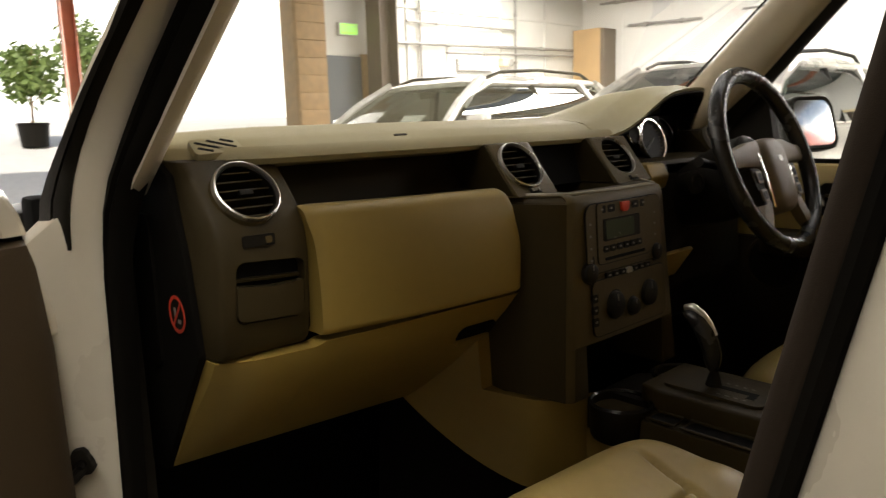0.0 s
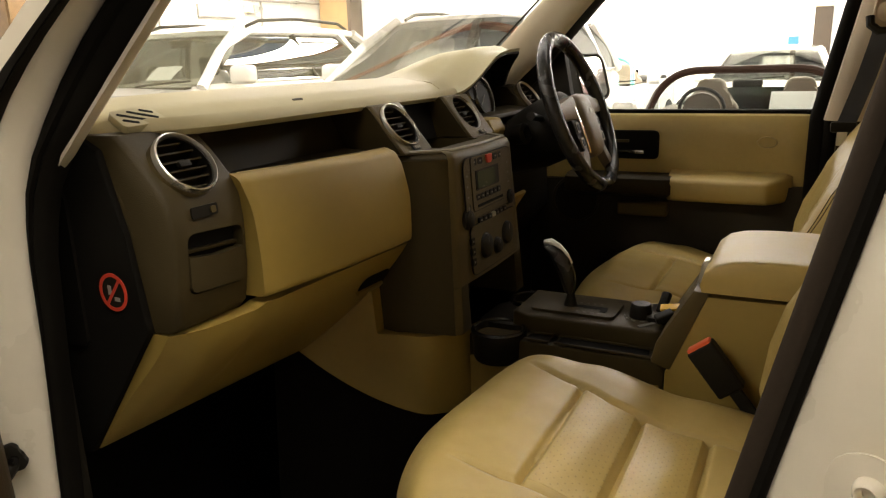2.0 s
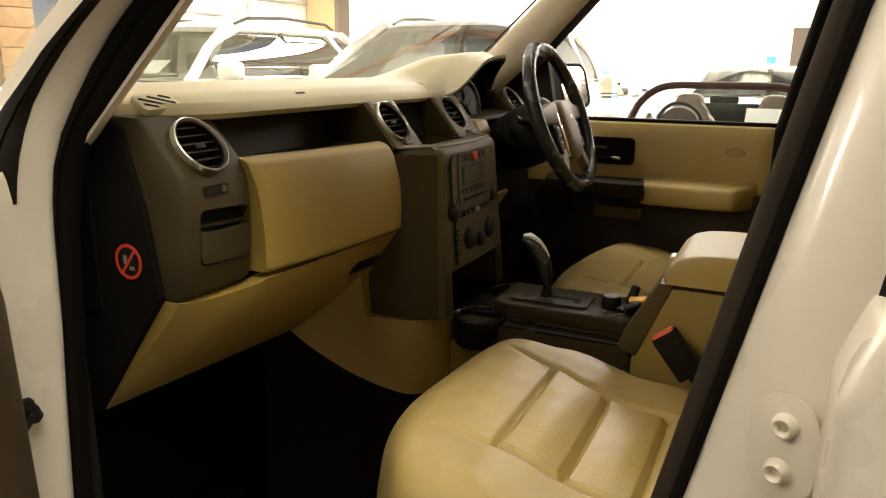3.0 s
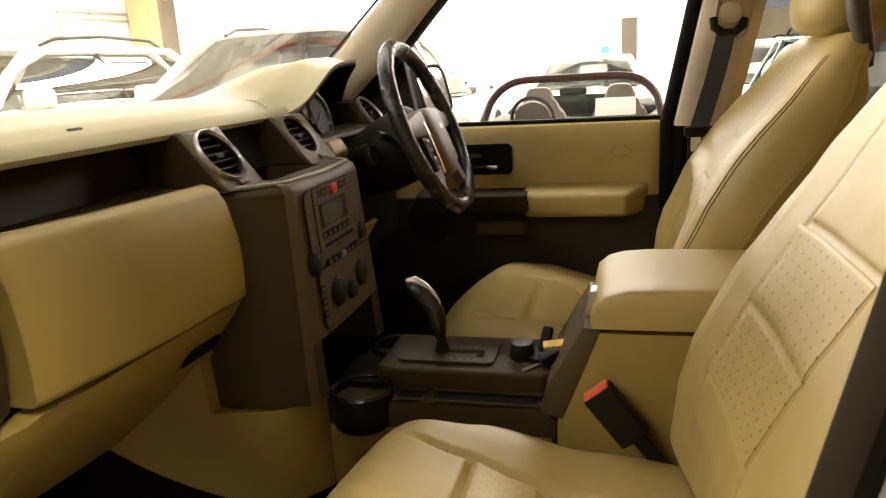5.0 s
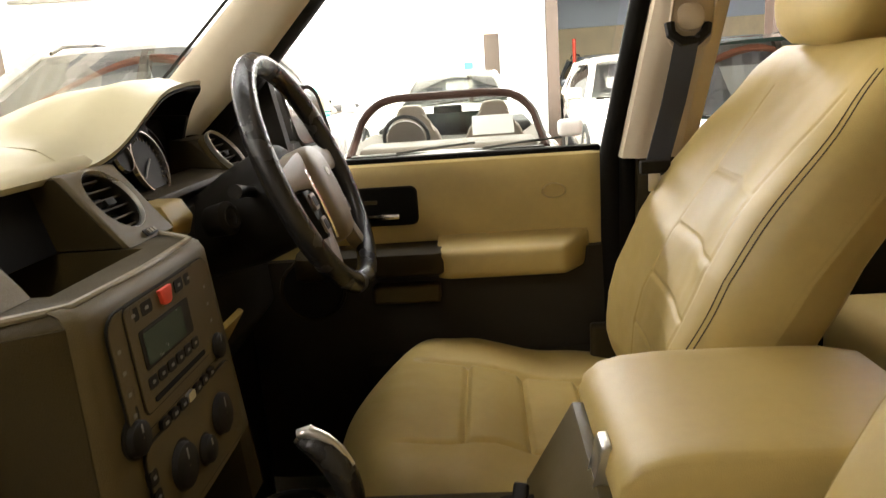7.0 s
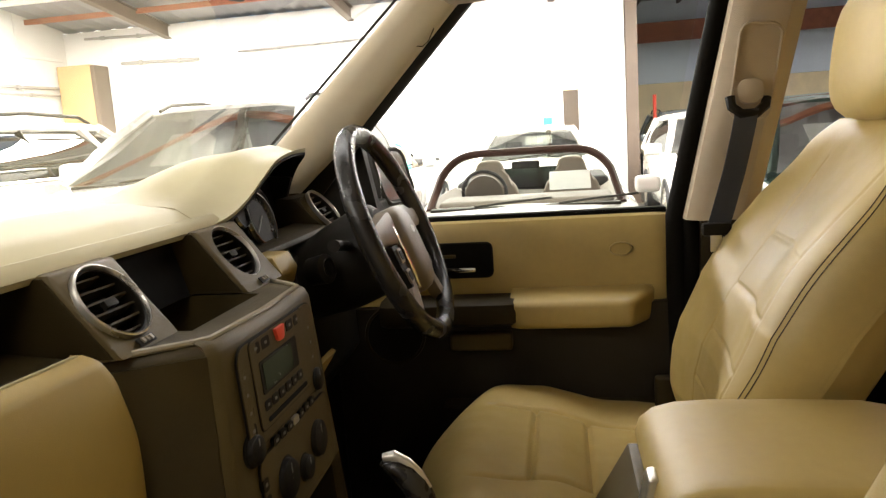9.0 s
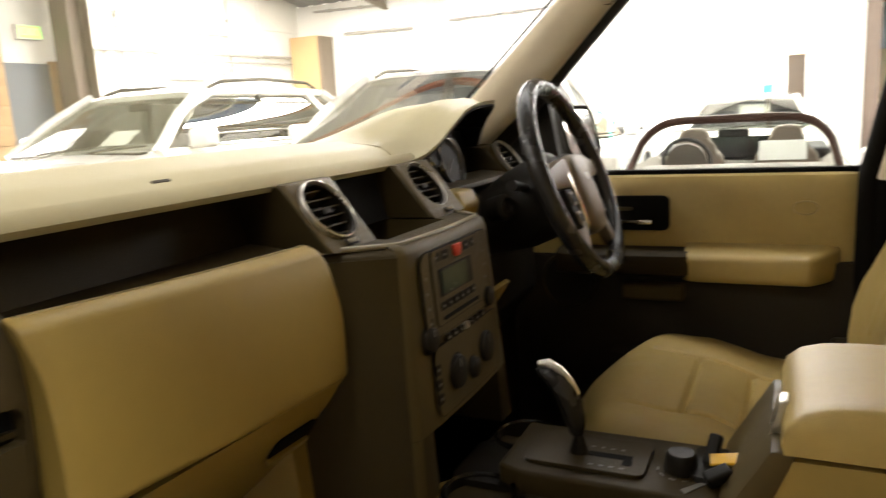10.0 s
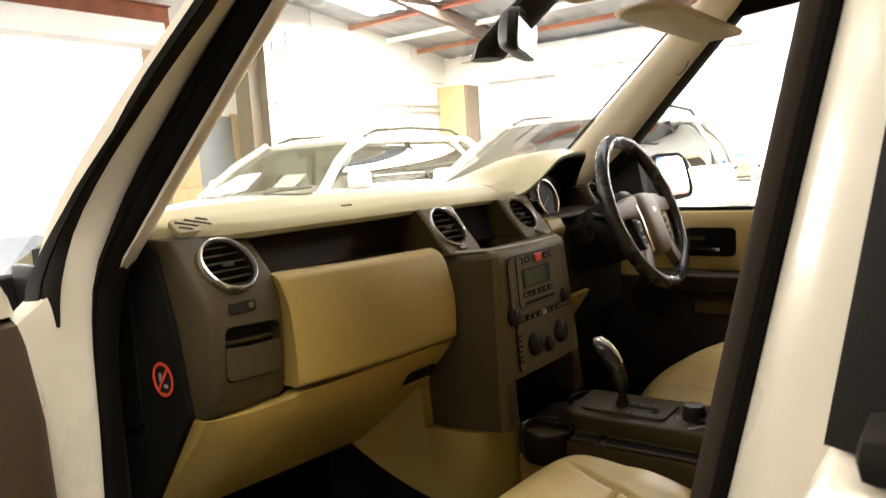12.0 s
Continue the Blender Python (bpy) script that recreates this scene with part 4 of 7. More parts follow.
def dashboard():
    t = thing("dashboard", (-0.3, 0, 1.0), "two-tone dashboard, cream pads over dark brown plastic", "dashboard")
    # cream top pad
    secs = []
    for k in range(45):
        y = -0.665 + 1.33 * k / 44
        lx = lip_x(y) - 0.16 * min(1.0, 2.2 * hood_b(y - 0.03)) * (1 if y > 0.195 else 0)
        sec = []
        for x in (-0.70, -0.6, -0.52, -0.44, -0.36, -0.32, -0.29, -0.265, -0.245, -0.228):
            xx = x + (lx + 0.2) * max(0, (x + 0.5) / 0.3)
            sec.append((xx, y, pad_z(x) - 0.009 * max(0, (abs(y) - 0.46) / 0.2) ** 2))
        sec += [(lx - 0.010, y, 1.331), (lx - 0.002, y, 1.324), (lx, y, 1.316), (lx - 0.006, y, 1.309), (lx - 0.03, y, 1.306), (-0.70, y, 1.25)]
        secs.append(sec)
    part("top_pad", loft(secs), PAD, t, "cream soft-touch top pad")
    # cowl over the instruments
    def cowl(u, v):
        y = 0.150 + 0.488 * u
        x0 = -0.170 - (0.031 * (1 - hood_b(y)) if y < 0.43 else 0.105 * ((y - 0.43) / 0.2) ** 2)
        x = lerp(x0, -0.49, v)
        rise = (smooth(COWL_TOP, y) - pad_z(min(-0.205, x0))) * (1 - v) ** (0.9 if y < 0.57 else lerp(0.9, 2.5, (y - 0.57) / 0.068))
        return V(x, y, pad_z(min(-0.205, x)) - 0.004 + 0.007 * min(1.0, (y - 0.15) / 0.09) + rise - 0.004 * (1 - v) ** 20)
    part("instrument_cowl", slab(cowl, 56, 18, (-0.002, 0, -0.006)), PAD, t, "cream instrument cowl")
    part("cowl_lining", slab(lambda u, v: cowl(0.07 + 0.90 * u, v * 0.4 + 0.004) + V(0, -0.004 * max(0, (u - 0.8) / 0.2), -0.0072), 40, 8, (0, 0, -0.003)), BLACK, t, "black underside of the cowl")
    wall = [cowl(0.93, 0.01 + 0.05 * k) + V(0, 0, -0.010) for k in range(12)]
    part("binnacle_side", loft([[(p.x, y, p.z) for p in wall] + [(wall[-1].x, y, 1.245), (wall[0].x + 0.02, y, 1.25), (wall[0].x - 0.02, y, 1.30)] for y in (0.592, 0.604)]), BLACK, t, "black side of the binnacle")
    # binnacle back and dials
    part("binnacle", prism([(-0.212, 1.22), (-0.243, 1.352), (-0.33, 1.352), (-0.33, 1.22)], "y", 0.24, 0.415), BLACK, t, "black instrument binnacle")
    # second dial: black ring for shaded chrome, set deeper to suit the view
    part("binnacle", prism([(-0.276, 1.22), (-0.300, 1.352), (-0.34, 1.352), (-0.34, 1.22)], "y", 0.416, 0.60), DARKHOLE, t, "matt black block set back to keep the second dial dark")
    for y, x, r, rm in ((0.338, -0.215, 0.047, CHROME), (0.50, -0.287, 0.047, GLOSS)):
        m = facing((x, y, 1.301), (0.96, 0, 0.28))
        g = part("gauge", lathe([(0.001, 0.0), (r, 0.0), (r, 0.003), (0.001, 0.003)], 40, m), BLACK, t, "round black dial")
        part("ring", lathe([(r * 0.9, 0.003), (r * 0.92, 0.009), (r * 0.98, 0.009), (r, 0.003)], 40, m), rm, g, "slim dial ring")
        for k in range(21):
            a = radians(220 - k * 13)
            part("mark", box(-0.0008, 0.0008, r * 0.70, r * 0.80, 0.003, 0.0042, m=m @ Matrix.Rotation(a - math.pi / 2, 4, "Z")), BROWN2, g)
        part("needle", box(-0.0012, 0.0012, -0.008, r * 0.7, 0.005, 0.0065, m=m @ Matrix.Rotation(radians(125), 4, "Z")), GREY_INK, g)
    m = facing((-0.212, 0.264, 1.318), (0.96, 0, 0.28))
    g = part("gauge", lathe([(0.001, 0.0), (0.022, 0.0), (0.022, 0.003), (0.001, 0.003)], 28, m), BLACK, t, "small round dial")
    part("ring", lathe([(0.019, 0.003), (0.0195, 0.007), (0.021, 0.007), (0.022, 0.003)], 28, m), CHROME, g, "chrome dial ring")
    part("binnacle_sill", prism([(-0.235, 1.242), (-0.180, 1.246), (-0.171, 1.254), (-0.174, 1.262), (-0.188, 1.2665), (-0.235, 1.271)], "y", 0.255, 0.655, 0.002), BROWN, t, "dark ledge under the dials")
    part("column_panel", prism([(-0.22, 1.20), (-0.135, 1.213), (-0.127, 1.238), (-0.140, 1.262), (-0.175, 1.262), (-0.22, 1.258)], "y", 0.203, 0.268, 0.006), BEIGE, t, "beige panel beside the column")
    part("driver_lower", prism([(-0.17, 1.236), (-0.16, 1.0), (-0.28, 0.86), (-0.55, 0.86), (-0.55, 1.236)], "y", 0.19, 0.66, 0.01), BLACK, t, "black lower facia")
    part("knee_panel", prism([(-0.142, 1.038), (-0.102, 1.096), (-0.094, 1.091), (-0.134, 1.032)], "y", 0.20, 0.31, 0.003), BEIGE, t, "beige edge of the knee panel")
    # shelf behind the lip
    part("shelf", loft([[(xf, y, 1.232), (xf, y, 1.238), (-0.245, y, 1.246), (-0.275, y, 1.31), (-0.5, y, 1.31), (-0.5, y, 1.12), (xf - 0.04, y, 1.12)] for y, xf in ((-0.565, -0.19), (-0.38, -0.16), (-0.1855, -0.16))]), BROWN, t, "dark brown recessed shelf")
    # glove box lid
    ysl = lambda z: curve_at([(1.08, -0.5362), (1.10, -0.5362), (1.20, -0.5368), (1.262, -0.5445)], z)
    ysr = lambda z: curve_at([(1.08, -0.197), (1.10, -0.195), (1.17, -0.193), (1.22, -0.199), (1.262, -0.213)], z)
    def lid(u, v):
        z = lerp(1.094, lerp(1.257, 1.2515, u), v)
        y = lerp(ysl(z), ysr(z), u)
        x = lerp(-0.150, -0.121, u) + 0.007 * math.sin(math.pi * u) + 0.005 * math.sin(math.pi * min(1, v * 1.1)) + lerp(0.012, -0.001, v)
        e = min(u, 1 - u) * 0.36
        f = min(v, 1 - v) * 0.17
        x -= 0.004 * max(0, 1 - e / 0.006) ** 2 + 0.006 * max(0, 1 - f / 0.007) ** 2
        x -= 0.005 * max(0, (v - 0.72) / 0.28) ** 2 + 0.006 * max(0, (v - 0.94) / 0.06) ** 1.3
        return V(x, y, z)
    part("glovebox_lid", slab(lid, 48, 40, (-0.012, 0, 0)), BEIGE, t, "beige glovebox lid")
    part("lid_side", slab(lambda u, v: lid(0.0, u) + V(-0.001 - 0.03 * v, 0.0004, 0), 20, 3, (0, 0.003, 0)), BEIGE, t, "beige side of the lid")
    # lip paler than the lid, painting the light its top edge catches
    part("lid_lip", slab(lambda u, v: V(lerp(lid(lerp(0.03, 0.985, u), 1).x - 0.004, lid(lerp(0.03, 0.985, u), 1).x - 0.013, v), lid(lerp(0.03, 0.985, u), 1).y, lid(lerp(0.03, 0.985, u), 1).z + 0.0018 - 0.002 * v), 16, 3, (0, 0, -0.008)), PAD, t, "raised lip on the lid, paled as an edge highlight")
    # passenger end panel with its vent
    def end_panel(sgn, mt):
        secs = []
        for y, dx in ((0.664, -0.058), (0.6635, -0.036), (0.6605, -0.008), (0.657, -0.0025), (0.652, -0.0005), (0.635, 0.0), (0.58, 0.0), (0.546, 0.0), (0.5405, -0.003), (0.538, -0.012)):
            sec = [(-0.26 + dx * 0.4, 1.318), (-0.232 + dx, 1.316), (-0.20 + dx, 1.287), (-0.172 + dx, 1.256), (-0.162 + dx, 1.235), (-0.158 + dx, 1.2), (-0.160 + dx, 1.14), (-0.168 + dx, 1.092), (-0.178 + dx, 1.082), (-0.3, 1.082)]
            secs.append([(x, sgn * y, z) for x, z in sec])
        return part("end_panel", loft(secs), mt, t, "dark taupe end panel")
    ep = end_panel(-1, ENDTRIM)
    bore(ep, (-0.184, -0.606, 1.279), aim_out(2, 37), 0.0396, 0.034)
    air_vent(t, (-0.182, -0.606, 1.2795), aim_out(2, 37), 0.0420)
    bore(end_panel(1, BROWN), (-0.194, 0.587, 1.286), aim_out(0, 37), 0.0445, 0.034)
    air_vent(t, (-0.189, 0.587, 1.2885), aim_out(0, 37), 0.0470)
    part("airbag_badge", plate(0.042, 0.014, 0.003, 0.002, facing((-0.1595, -0.607, 1.2235), (1, 0, 0.08))), BLACK, ep, "small dark badge")
    part("badge_mark", plate(0.008, 0.008, 0.002, 0.003, facing((-0.1585, -0.595, 1.2235), (1, 0, 0.08))), BROWN2, ep)
    m = facing((-0.1625, -0.5945, 1.161), (1, 0, 0.02)) @ Matrix.Rotation(radians(-3.5), 4, "Z")
    sink(ep, prism(rounded(0.092, 0.074, 0.011), "z", -0.014, 0.05, m=m))
    # black back plate deepens the shade inside the well
    part("drawer_well", plate(0.093, 0.075, 0.011, 0.002, m @ Matrix.Translation((0, 0, -0.0145))), DARKHOLE, ep, "matt black plate deepening shade in the drawer well")
    fl = [(-0.0445, 0.010), (-0.038, 0.0065), (0.0, 0.005), (0.038, 0.0065), (0.0445, 0.010), (0.0445, -0.027), (0.042, -0.0325), (0.036, -0.0350), (-0.036, -0.0350), (-0.042, -0.0325), (-0.0445, -0.027)]
    part("flap", prism(fl, "z", -0.010, 0.0042, 0.0016, m=m), ENDTRIM, ep, "fold-out cup drawer flap")
    part("flap", prism([(-0.0445, 0.012), (0.0445, 0.012), (0.0445, 0.017), (-0.0445, 0.017)], "z", -0.012, -0.005, 0.0015, m=m), BROWN, ep, "ridge in the drawer slot")
    # end cap and sticker
    part("end_cap", prism([(-0.205, 1.085), (-0.222, 1.2), (-0.25, 1.3), (-0.30, 1.325), (-0.6, 1.3), (-0.6, 0.86), (-0.35, 0.89)], "y", -0.672, -0.655, 0.004), RUBBER, t, "black dash end cap")
    part("end_cap_door", plate(0.09, 0.2, 0.012, 0.004, facing((-0.36, -0.672, 1.15), (0, -1, 0))), RUBBER, t)
    m = facing((-0.2555, -0.6725, 1.130), (0, -1, 0))
    s = part("warning_sticker", lathe([(0.001, 0.0), (0.024, 0.0), (0.024, 0.0006), (0.001, 0.0006)], 32, m), BLACK, t, "round child-seat warning sticker")
    part("red_ring", lathe([(0.0195, 0.0006), (0.0195, 0.0012), (0.024, 0.0012), (0.024, 0.0006)], 32, m), RED, s, "red ring")
    part("red_bar", box(-0.002, 0.002, -0.021, 0.021, 0.0006, 0.0013, m=m @ Matrix.Rotation(radians(-38), 4, "Z")), RED, s)
    part("pictogram", box(-0.009, -0.003, -0.004, 0.008, 0.0006, 0.001, m=m), WHITE_INK, s)
    part("pictogram", box(0.001, 0.010, -0.011, -0.006, 0.0006, 0.001, m=m), WHITE_INK, s)
    # lower panel
    def lower(u, v):
        y = lerp(-0.662, lerp(-0.185, -0.265, v), u)
        x = -0.158 - 0.187 * v ** 1.5 - (0.026 * (1 - v) + 0.03 * math.sin(math.pi * v)) * max(0, 1 - u / 0.14) ** 2 + 0.04 * u * v
        x += lerp(0.004, 0.026, u) * min(1, max(0, (u - 0.12) / 0.2)) * (1 - v) ** 3
        side = min(1.0, max(0.0, (u - 0.258) / 0.012))
        x += 0.006 * side * (1 - v) ** 3
        z = lerp(1.083 + 0.007 * side, 0.893, v ** 0.95) - 0.004 * max(0, 1 - v / 0.03)
        return V(x, y, z)
    lp = part("lower_glovebox", slab(lower, 80, 24, (-0.03, 0, 0.0)), BEIGE, t, "beige lower glovebox")
    nr = (lower(0.94, 0.28) - lower(0.90, 0.28)).cross(lower(0.92, 0.26) - lower(0.92, 0.30))
    nr = nr if nr.x > 0 else -nr
    m = facing(lower(0.92, 0.28), nr)
    # flat dark plate paints the shade of a recess that is not cut
    part("finger_recess", plate(0.074, 0.036, 0.012, 0.003, m), DARKHOLE, lp, "dark plate for the shade of a finger recess")
    part("recess_lip", plate(0.070, 0.012, 0.005, 0.007, m @ Matrix.Translation((-0.002, -0.016, 0)), bevel=0.002), BEIGE, lp)
    # tunnel side: beige above a curved lower edge, black carpet below
    secs, low = [], []
    for k in range(29):
        x = lerp(-0.36, -0.052, k / 28)
        q = (x + 0.36) / 0.308
        y0 = -0.287 + 0.127 * q + 0.050 * max(0.0, (q - 0.8) / 0.2) ** 1.6
        zb = 0.757 + 0.178 * (1 - q) ** 1.9
        zt = 1.09 if x < -0.19 else 0.916 - 0.1 * (x + 0.15)
        secs.append([(x, y0 - 0.004, zb), (x, y0, 0.5 * (zb + zt)), (x, y0 + 0.003, zt), (x, y0 + 0.05, zt), (x, y0 + 0.05, zb)])
        low.append([(x, y0 - 0.03, 0.46), (x, y0 + 0.004, zb + 0.01), (x, y0 + 0.05, zb + 0.01), (x, y0 + 0.05, 0.46)])
    part("tunnel_side", loft(secs), BEIGE, t, "beige tunnel side panel")
    part("tunnel_carpet", loft(low), CARPET, t, "black tunnel carpet")
    # centre stack
    def plan(z):
        k = (1.235 - z) / 0.32
        w, xf = lerp(0.128, 0.156, k), lerp(-0.058, -0.038, k)
        half = [(xf, 0.0), (xf - 0.002, w * 0.6), (xf - 0.005, w - 0.006), (xf - 0.008, w), (xf - 0.015, w + 0.005), (-0.145, 0.178), (-0.158, 0.184), (-0.32, 0.186)]
        return [(x, -y) for x, y in half[:0:-1]] + half
    secs = [[(x, y, z) for x, y in plan(z)] for z in (1.0, 1.1, 1.2, 1.224)]
    secs.append([(x - 0.003, y * 0.99, 1.231) for x, y in plan(1.231)])
    secs.append([(x - 0.012, y * 0.97, 1.236) for x, y in plan(1.235)])
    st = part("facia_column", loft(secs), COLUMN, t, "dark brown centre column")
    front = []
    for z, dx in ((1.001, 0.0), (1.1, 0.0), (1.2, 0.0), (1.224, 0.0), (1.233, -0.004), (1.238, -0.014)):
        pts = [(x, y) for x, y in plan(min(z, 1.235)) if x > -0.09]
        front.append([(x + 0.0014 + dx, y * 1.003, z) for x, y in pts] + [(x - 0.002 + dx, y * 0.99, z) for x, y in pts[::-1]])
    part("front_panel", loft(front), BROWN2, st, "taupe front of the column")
    for s in (-1, 1):
        legs = []
        for z in (0.916, 0.96, 0.9995):
            pts = [(x, y) for x, y in plan(z) if y > 0.1]
            legs.append([(x, s * y, z) for x, y in pts + [(-0.32, 0.112), (pts[0][0], 0.112)]])
        part("column_leg", loft(legs), COLUMN, st)
        skin, strip = [], []
        for z in (0.9165, 0.96, 1.0, 1.1, 1.2, 1.224):
            pts = [(x + 0.0016, y + 0.0022) for x, y in plan(z)[-4:]]
            skin.append([(x, s * y, z) for x, y in pts] + [(x, s * (y - 0.003), z) for x, y in pts[::-1]])
            if z < 1.05:
                pts = [(x + 0.0015, y * 1.003) for x, y in plan(min(z, 1.001)) if y > 0.112 and x > -0.09]
                strip.append([(x, s * y, min(z, 1.001)) for x, y in pts] + [(x - 0.003, s * y * 0.99, min(z, 1.001)) for x, y in pts[::-1]])
        # sides toned below the front panel to paint their shade
        part("side_panel", loft(skin), COLUMN, st, "column side, toned darker for its shade", 60)
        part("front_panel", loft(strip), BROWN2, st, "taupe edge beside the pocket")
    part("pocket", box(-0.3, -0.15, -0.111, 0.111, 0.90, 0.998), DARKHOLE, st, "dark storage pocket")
    part("column_lip", tube([(-0.16, -0.184, 1.2365), (-0.145, -0.176, 1.237), (-0.086, -0.130, 1.237), (-0.074, -0.118, 1.237), (-0.068, 0, 1.237), (-0.074, 0.118, 1.237), (-0.086, 0.130, 1.237), (-0.145, 0.176, 1.237), (-0.16, 0.184, 1.2365)], 0.0035, 8), EDGE, st, "raised column edge with its highlight painted in")
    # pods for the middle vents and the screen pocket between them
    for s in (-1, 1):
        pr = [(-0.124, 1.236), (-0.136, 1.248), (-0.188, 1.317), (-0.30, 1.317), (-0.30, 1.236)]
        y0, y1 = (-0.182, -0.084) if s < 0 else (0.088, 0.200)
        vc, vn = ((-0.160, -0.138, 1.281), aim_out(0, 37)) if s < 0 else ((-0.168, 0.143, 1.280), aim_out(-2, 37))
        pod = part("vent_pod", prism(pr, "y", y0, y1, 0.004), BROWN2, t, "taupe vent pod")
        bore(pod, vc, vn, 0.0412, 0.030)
        # dark sheet over each pod flank, painting in the shade of the recess
        part("pod_shade_sheet", prism([(-0.134, 1.238), (-0.142, 1.248), (-0.194, 1.314), (-0.30, 1.314), (-0.30, 1.238)], "y", y0 - 0.0025, y0 - 0.0003), BROWN, t, "dark sheet over the pod flank for recess shade")
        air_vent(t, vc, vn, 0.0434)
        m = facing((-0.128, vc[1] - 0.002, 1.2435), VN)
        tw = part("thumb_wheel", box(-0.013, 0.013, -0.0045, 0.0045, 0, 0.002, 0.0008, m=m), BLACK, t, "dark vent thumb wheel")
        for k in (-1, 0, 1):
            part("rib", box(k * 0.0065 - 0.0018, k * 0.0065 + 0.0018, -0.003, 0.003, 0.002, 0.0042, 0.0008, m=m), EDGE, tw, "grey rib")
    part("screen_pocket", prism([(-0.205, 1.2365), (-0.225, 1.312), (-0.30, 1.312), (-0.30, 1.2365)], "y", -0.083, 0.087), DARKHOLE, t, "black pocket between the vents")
    sink(st, box(-0.27, -0.112, -0.083, 0.087, 1.165, 1.27))
    # radio and climate controls
    def face(y, z):
        k = (1.235 - z) / 0.32
        w, xf = lerp(0.128, 0.156, k), lerp(-0.058, -0.038, k)
        a = abs(y)
        x = xf - 0.002 * a / (w * 0.6) if a < w * 0.6 else xf - 0.002 - 0.004 * (a - w * 0.6) / (w * 0.4 - 0.012)
        return facing((x, y * 1.02 - 0.007, z), (1, math.copysign(0.03 if a > 0.02 else 0.0, y), 0.0625))

    def ctl(name, y, z, w, h, d, mt, label="", r=0.003, bev=0.0):
        return part(name, plate(w, h, r, d, face(y, z), bevel=bev), mt, st, label)
    ctl("bezel", 0.006, 1.166, 0.218, 0.112, 0.0022, BLACK, "radio bezel", 0.02)
    ctl("bezel_face", 0.006, 1.166, 0.215, 0.109, 0.0030, BROWN2, "taupe face of the bezel", 0.019)
    ctl("radio_gap", 0.0, 1.172, 0.153, 0.099, 0.0036, BLACK, "dark joint round the radio", 0.009)
    ctl("radio", 0.0, 1.172, 0.150, 0.096, 0.0045, BROWN2, "radio front", 0.008)
    ctl("bezel", 0.014, 1.054, 0.215, 0.092, 0.0022, BLACK, "climate bezel", 0.014)
    ctl("bezel_face", 0.014, 1.054, 0.212, 0.089, 0.0030, BROWN2, "taupe face of the bezel", 0.013)
    ctl("display", -0.008, 1.177, 0.104, 0.036, 0.0055, BLACK, "black display frame")
    ctl("display_glass", -0.014, 1.177, 0.080, 0.030, 0.0065, LCD, "grey-green display")
    part("hazard_button", prism([(-0.0125, 0.0075), (0.0125, 0.0075), (0.009, -0.006), (0.005, -0.0085), (-0.005, -0.0085), (-0.009, -0.006)], "z", 0, 0.0085, 0.0015, m=face(0.0, 1.2105)), RED, st, "red hazard button")
    for y in (-0.060, -0.036, 0.032, 0.056):
        ctl("button", y, 1.2105, 0.020, 0.012, 0.006, BLACK)
        ctl("mark", y, 1.2105, 0.006, 0.003, 0.0066, GREY_INK, r=0.001)
    for k in range(6):
        ctl("button", -0.053 + k * 0.0185, 1.147, 0.016, 0.011, 0.0066, BLACK)
        ctl("mark", -0.053 + k * 0.0185, 1.147, 0.005, 0.003, 0.0072, GREY_INK, r=0.001)
    for k in range(4):
        for y in (-0.090, 0.092):
            ctl("button", y, 1.190 - k * 0.019, 0.014, 0.014, 0.0055, BLACK)
            ctl("mark", y, 1.190 - k * 0.019, 0.005, 0.0035, 0.0062, GREY_INK, r=0.001)
    ctl("disc_slot", 0.0, 1.131, 0.115, 0.005, 0.0055, DARKHOLE, "thin disc slot", 0.002)
    for k in range(7):
        ctl("button", -0.046 + k * 0.0185, 1.1035, 0.016, 0.009, 0.0055, BLACK if k != 3 else SILVER)
        if k != 3:
            ctl("mark", -0.046 + k * 0.0185, 1.1035, 0.006, 0.003, 0.0062, GREY_INK, r=0.001)
    for y, z, r in ((-0.093, 1.114, 0.016), (0.094, 1.122, 0.015), (-0.034, 1.053, 0.023), (0.067, 1.055, 0.023), (0.017, 1.041, 0.015)):
        kn = part("knob", lathe([(r * 1.15, 0), (r * 1.15, 0.003), (r, 0.004), (r * 0.93, 0.0095), (r * 0.8, 0.011), (0.001, 0.011)], 28, face(y, z)), BLACK, st, "black rotary knob")
        part("pointer", box(-0.001, 0.001, r * 0.3, r * 0.78, 0.011, 0.0116, m=face(y, z)), GREY_INK, kn)
    for k in range(3):
        for y in (-0.085, 0.108):
            ctl("button", y, 1.072 - k * 0.019, 0.013, 0.014, 0.0055, BLACK)
            ctl("mark", y, 1.072 - k * 0.019, 0.005, 0.0035, 0.0062, GREY_INK, r=0.001)
    # defroster grille at the screen corner
    gm = facing(V(-0.2565, -0.602, 1.3315), (0.50, -0.05, 0.87), (0, 1, 0))
    rim = [(-0.0135, -0.031), (-0.0155, 0.019), (-0.010, 0.0255), (0.018, 0.0285), (0.0225, 0.024), (0.0225, -0.0335), (0.017, -0.037), (-0.009, -0.0345)]
    gr = part("corner_grille", prism(rim, "z", -0.004, 0.0062, 0.0015, m=gm), PAD, t, "cream corner grille")
    for x0, y0, x1, y1 in ((-0.0076, 0.0055, 0.0011, 0.0205), (-0.0074, -0.0124, 0.0134, 0.0191), (-0.0042, -0.0290, 0.0180, 0.0062), (0.0085, -0.0300, 0.0180, -0.0131)):
        slot = gm @ Matrix.Translation(((x0 + x1) / 2, (y0 + y1) / 2, 0)) @ Matrix.Rotation(-math.atan2(x1 - x0, y1 - y0), 4, "Z")
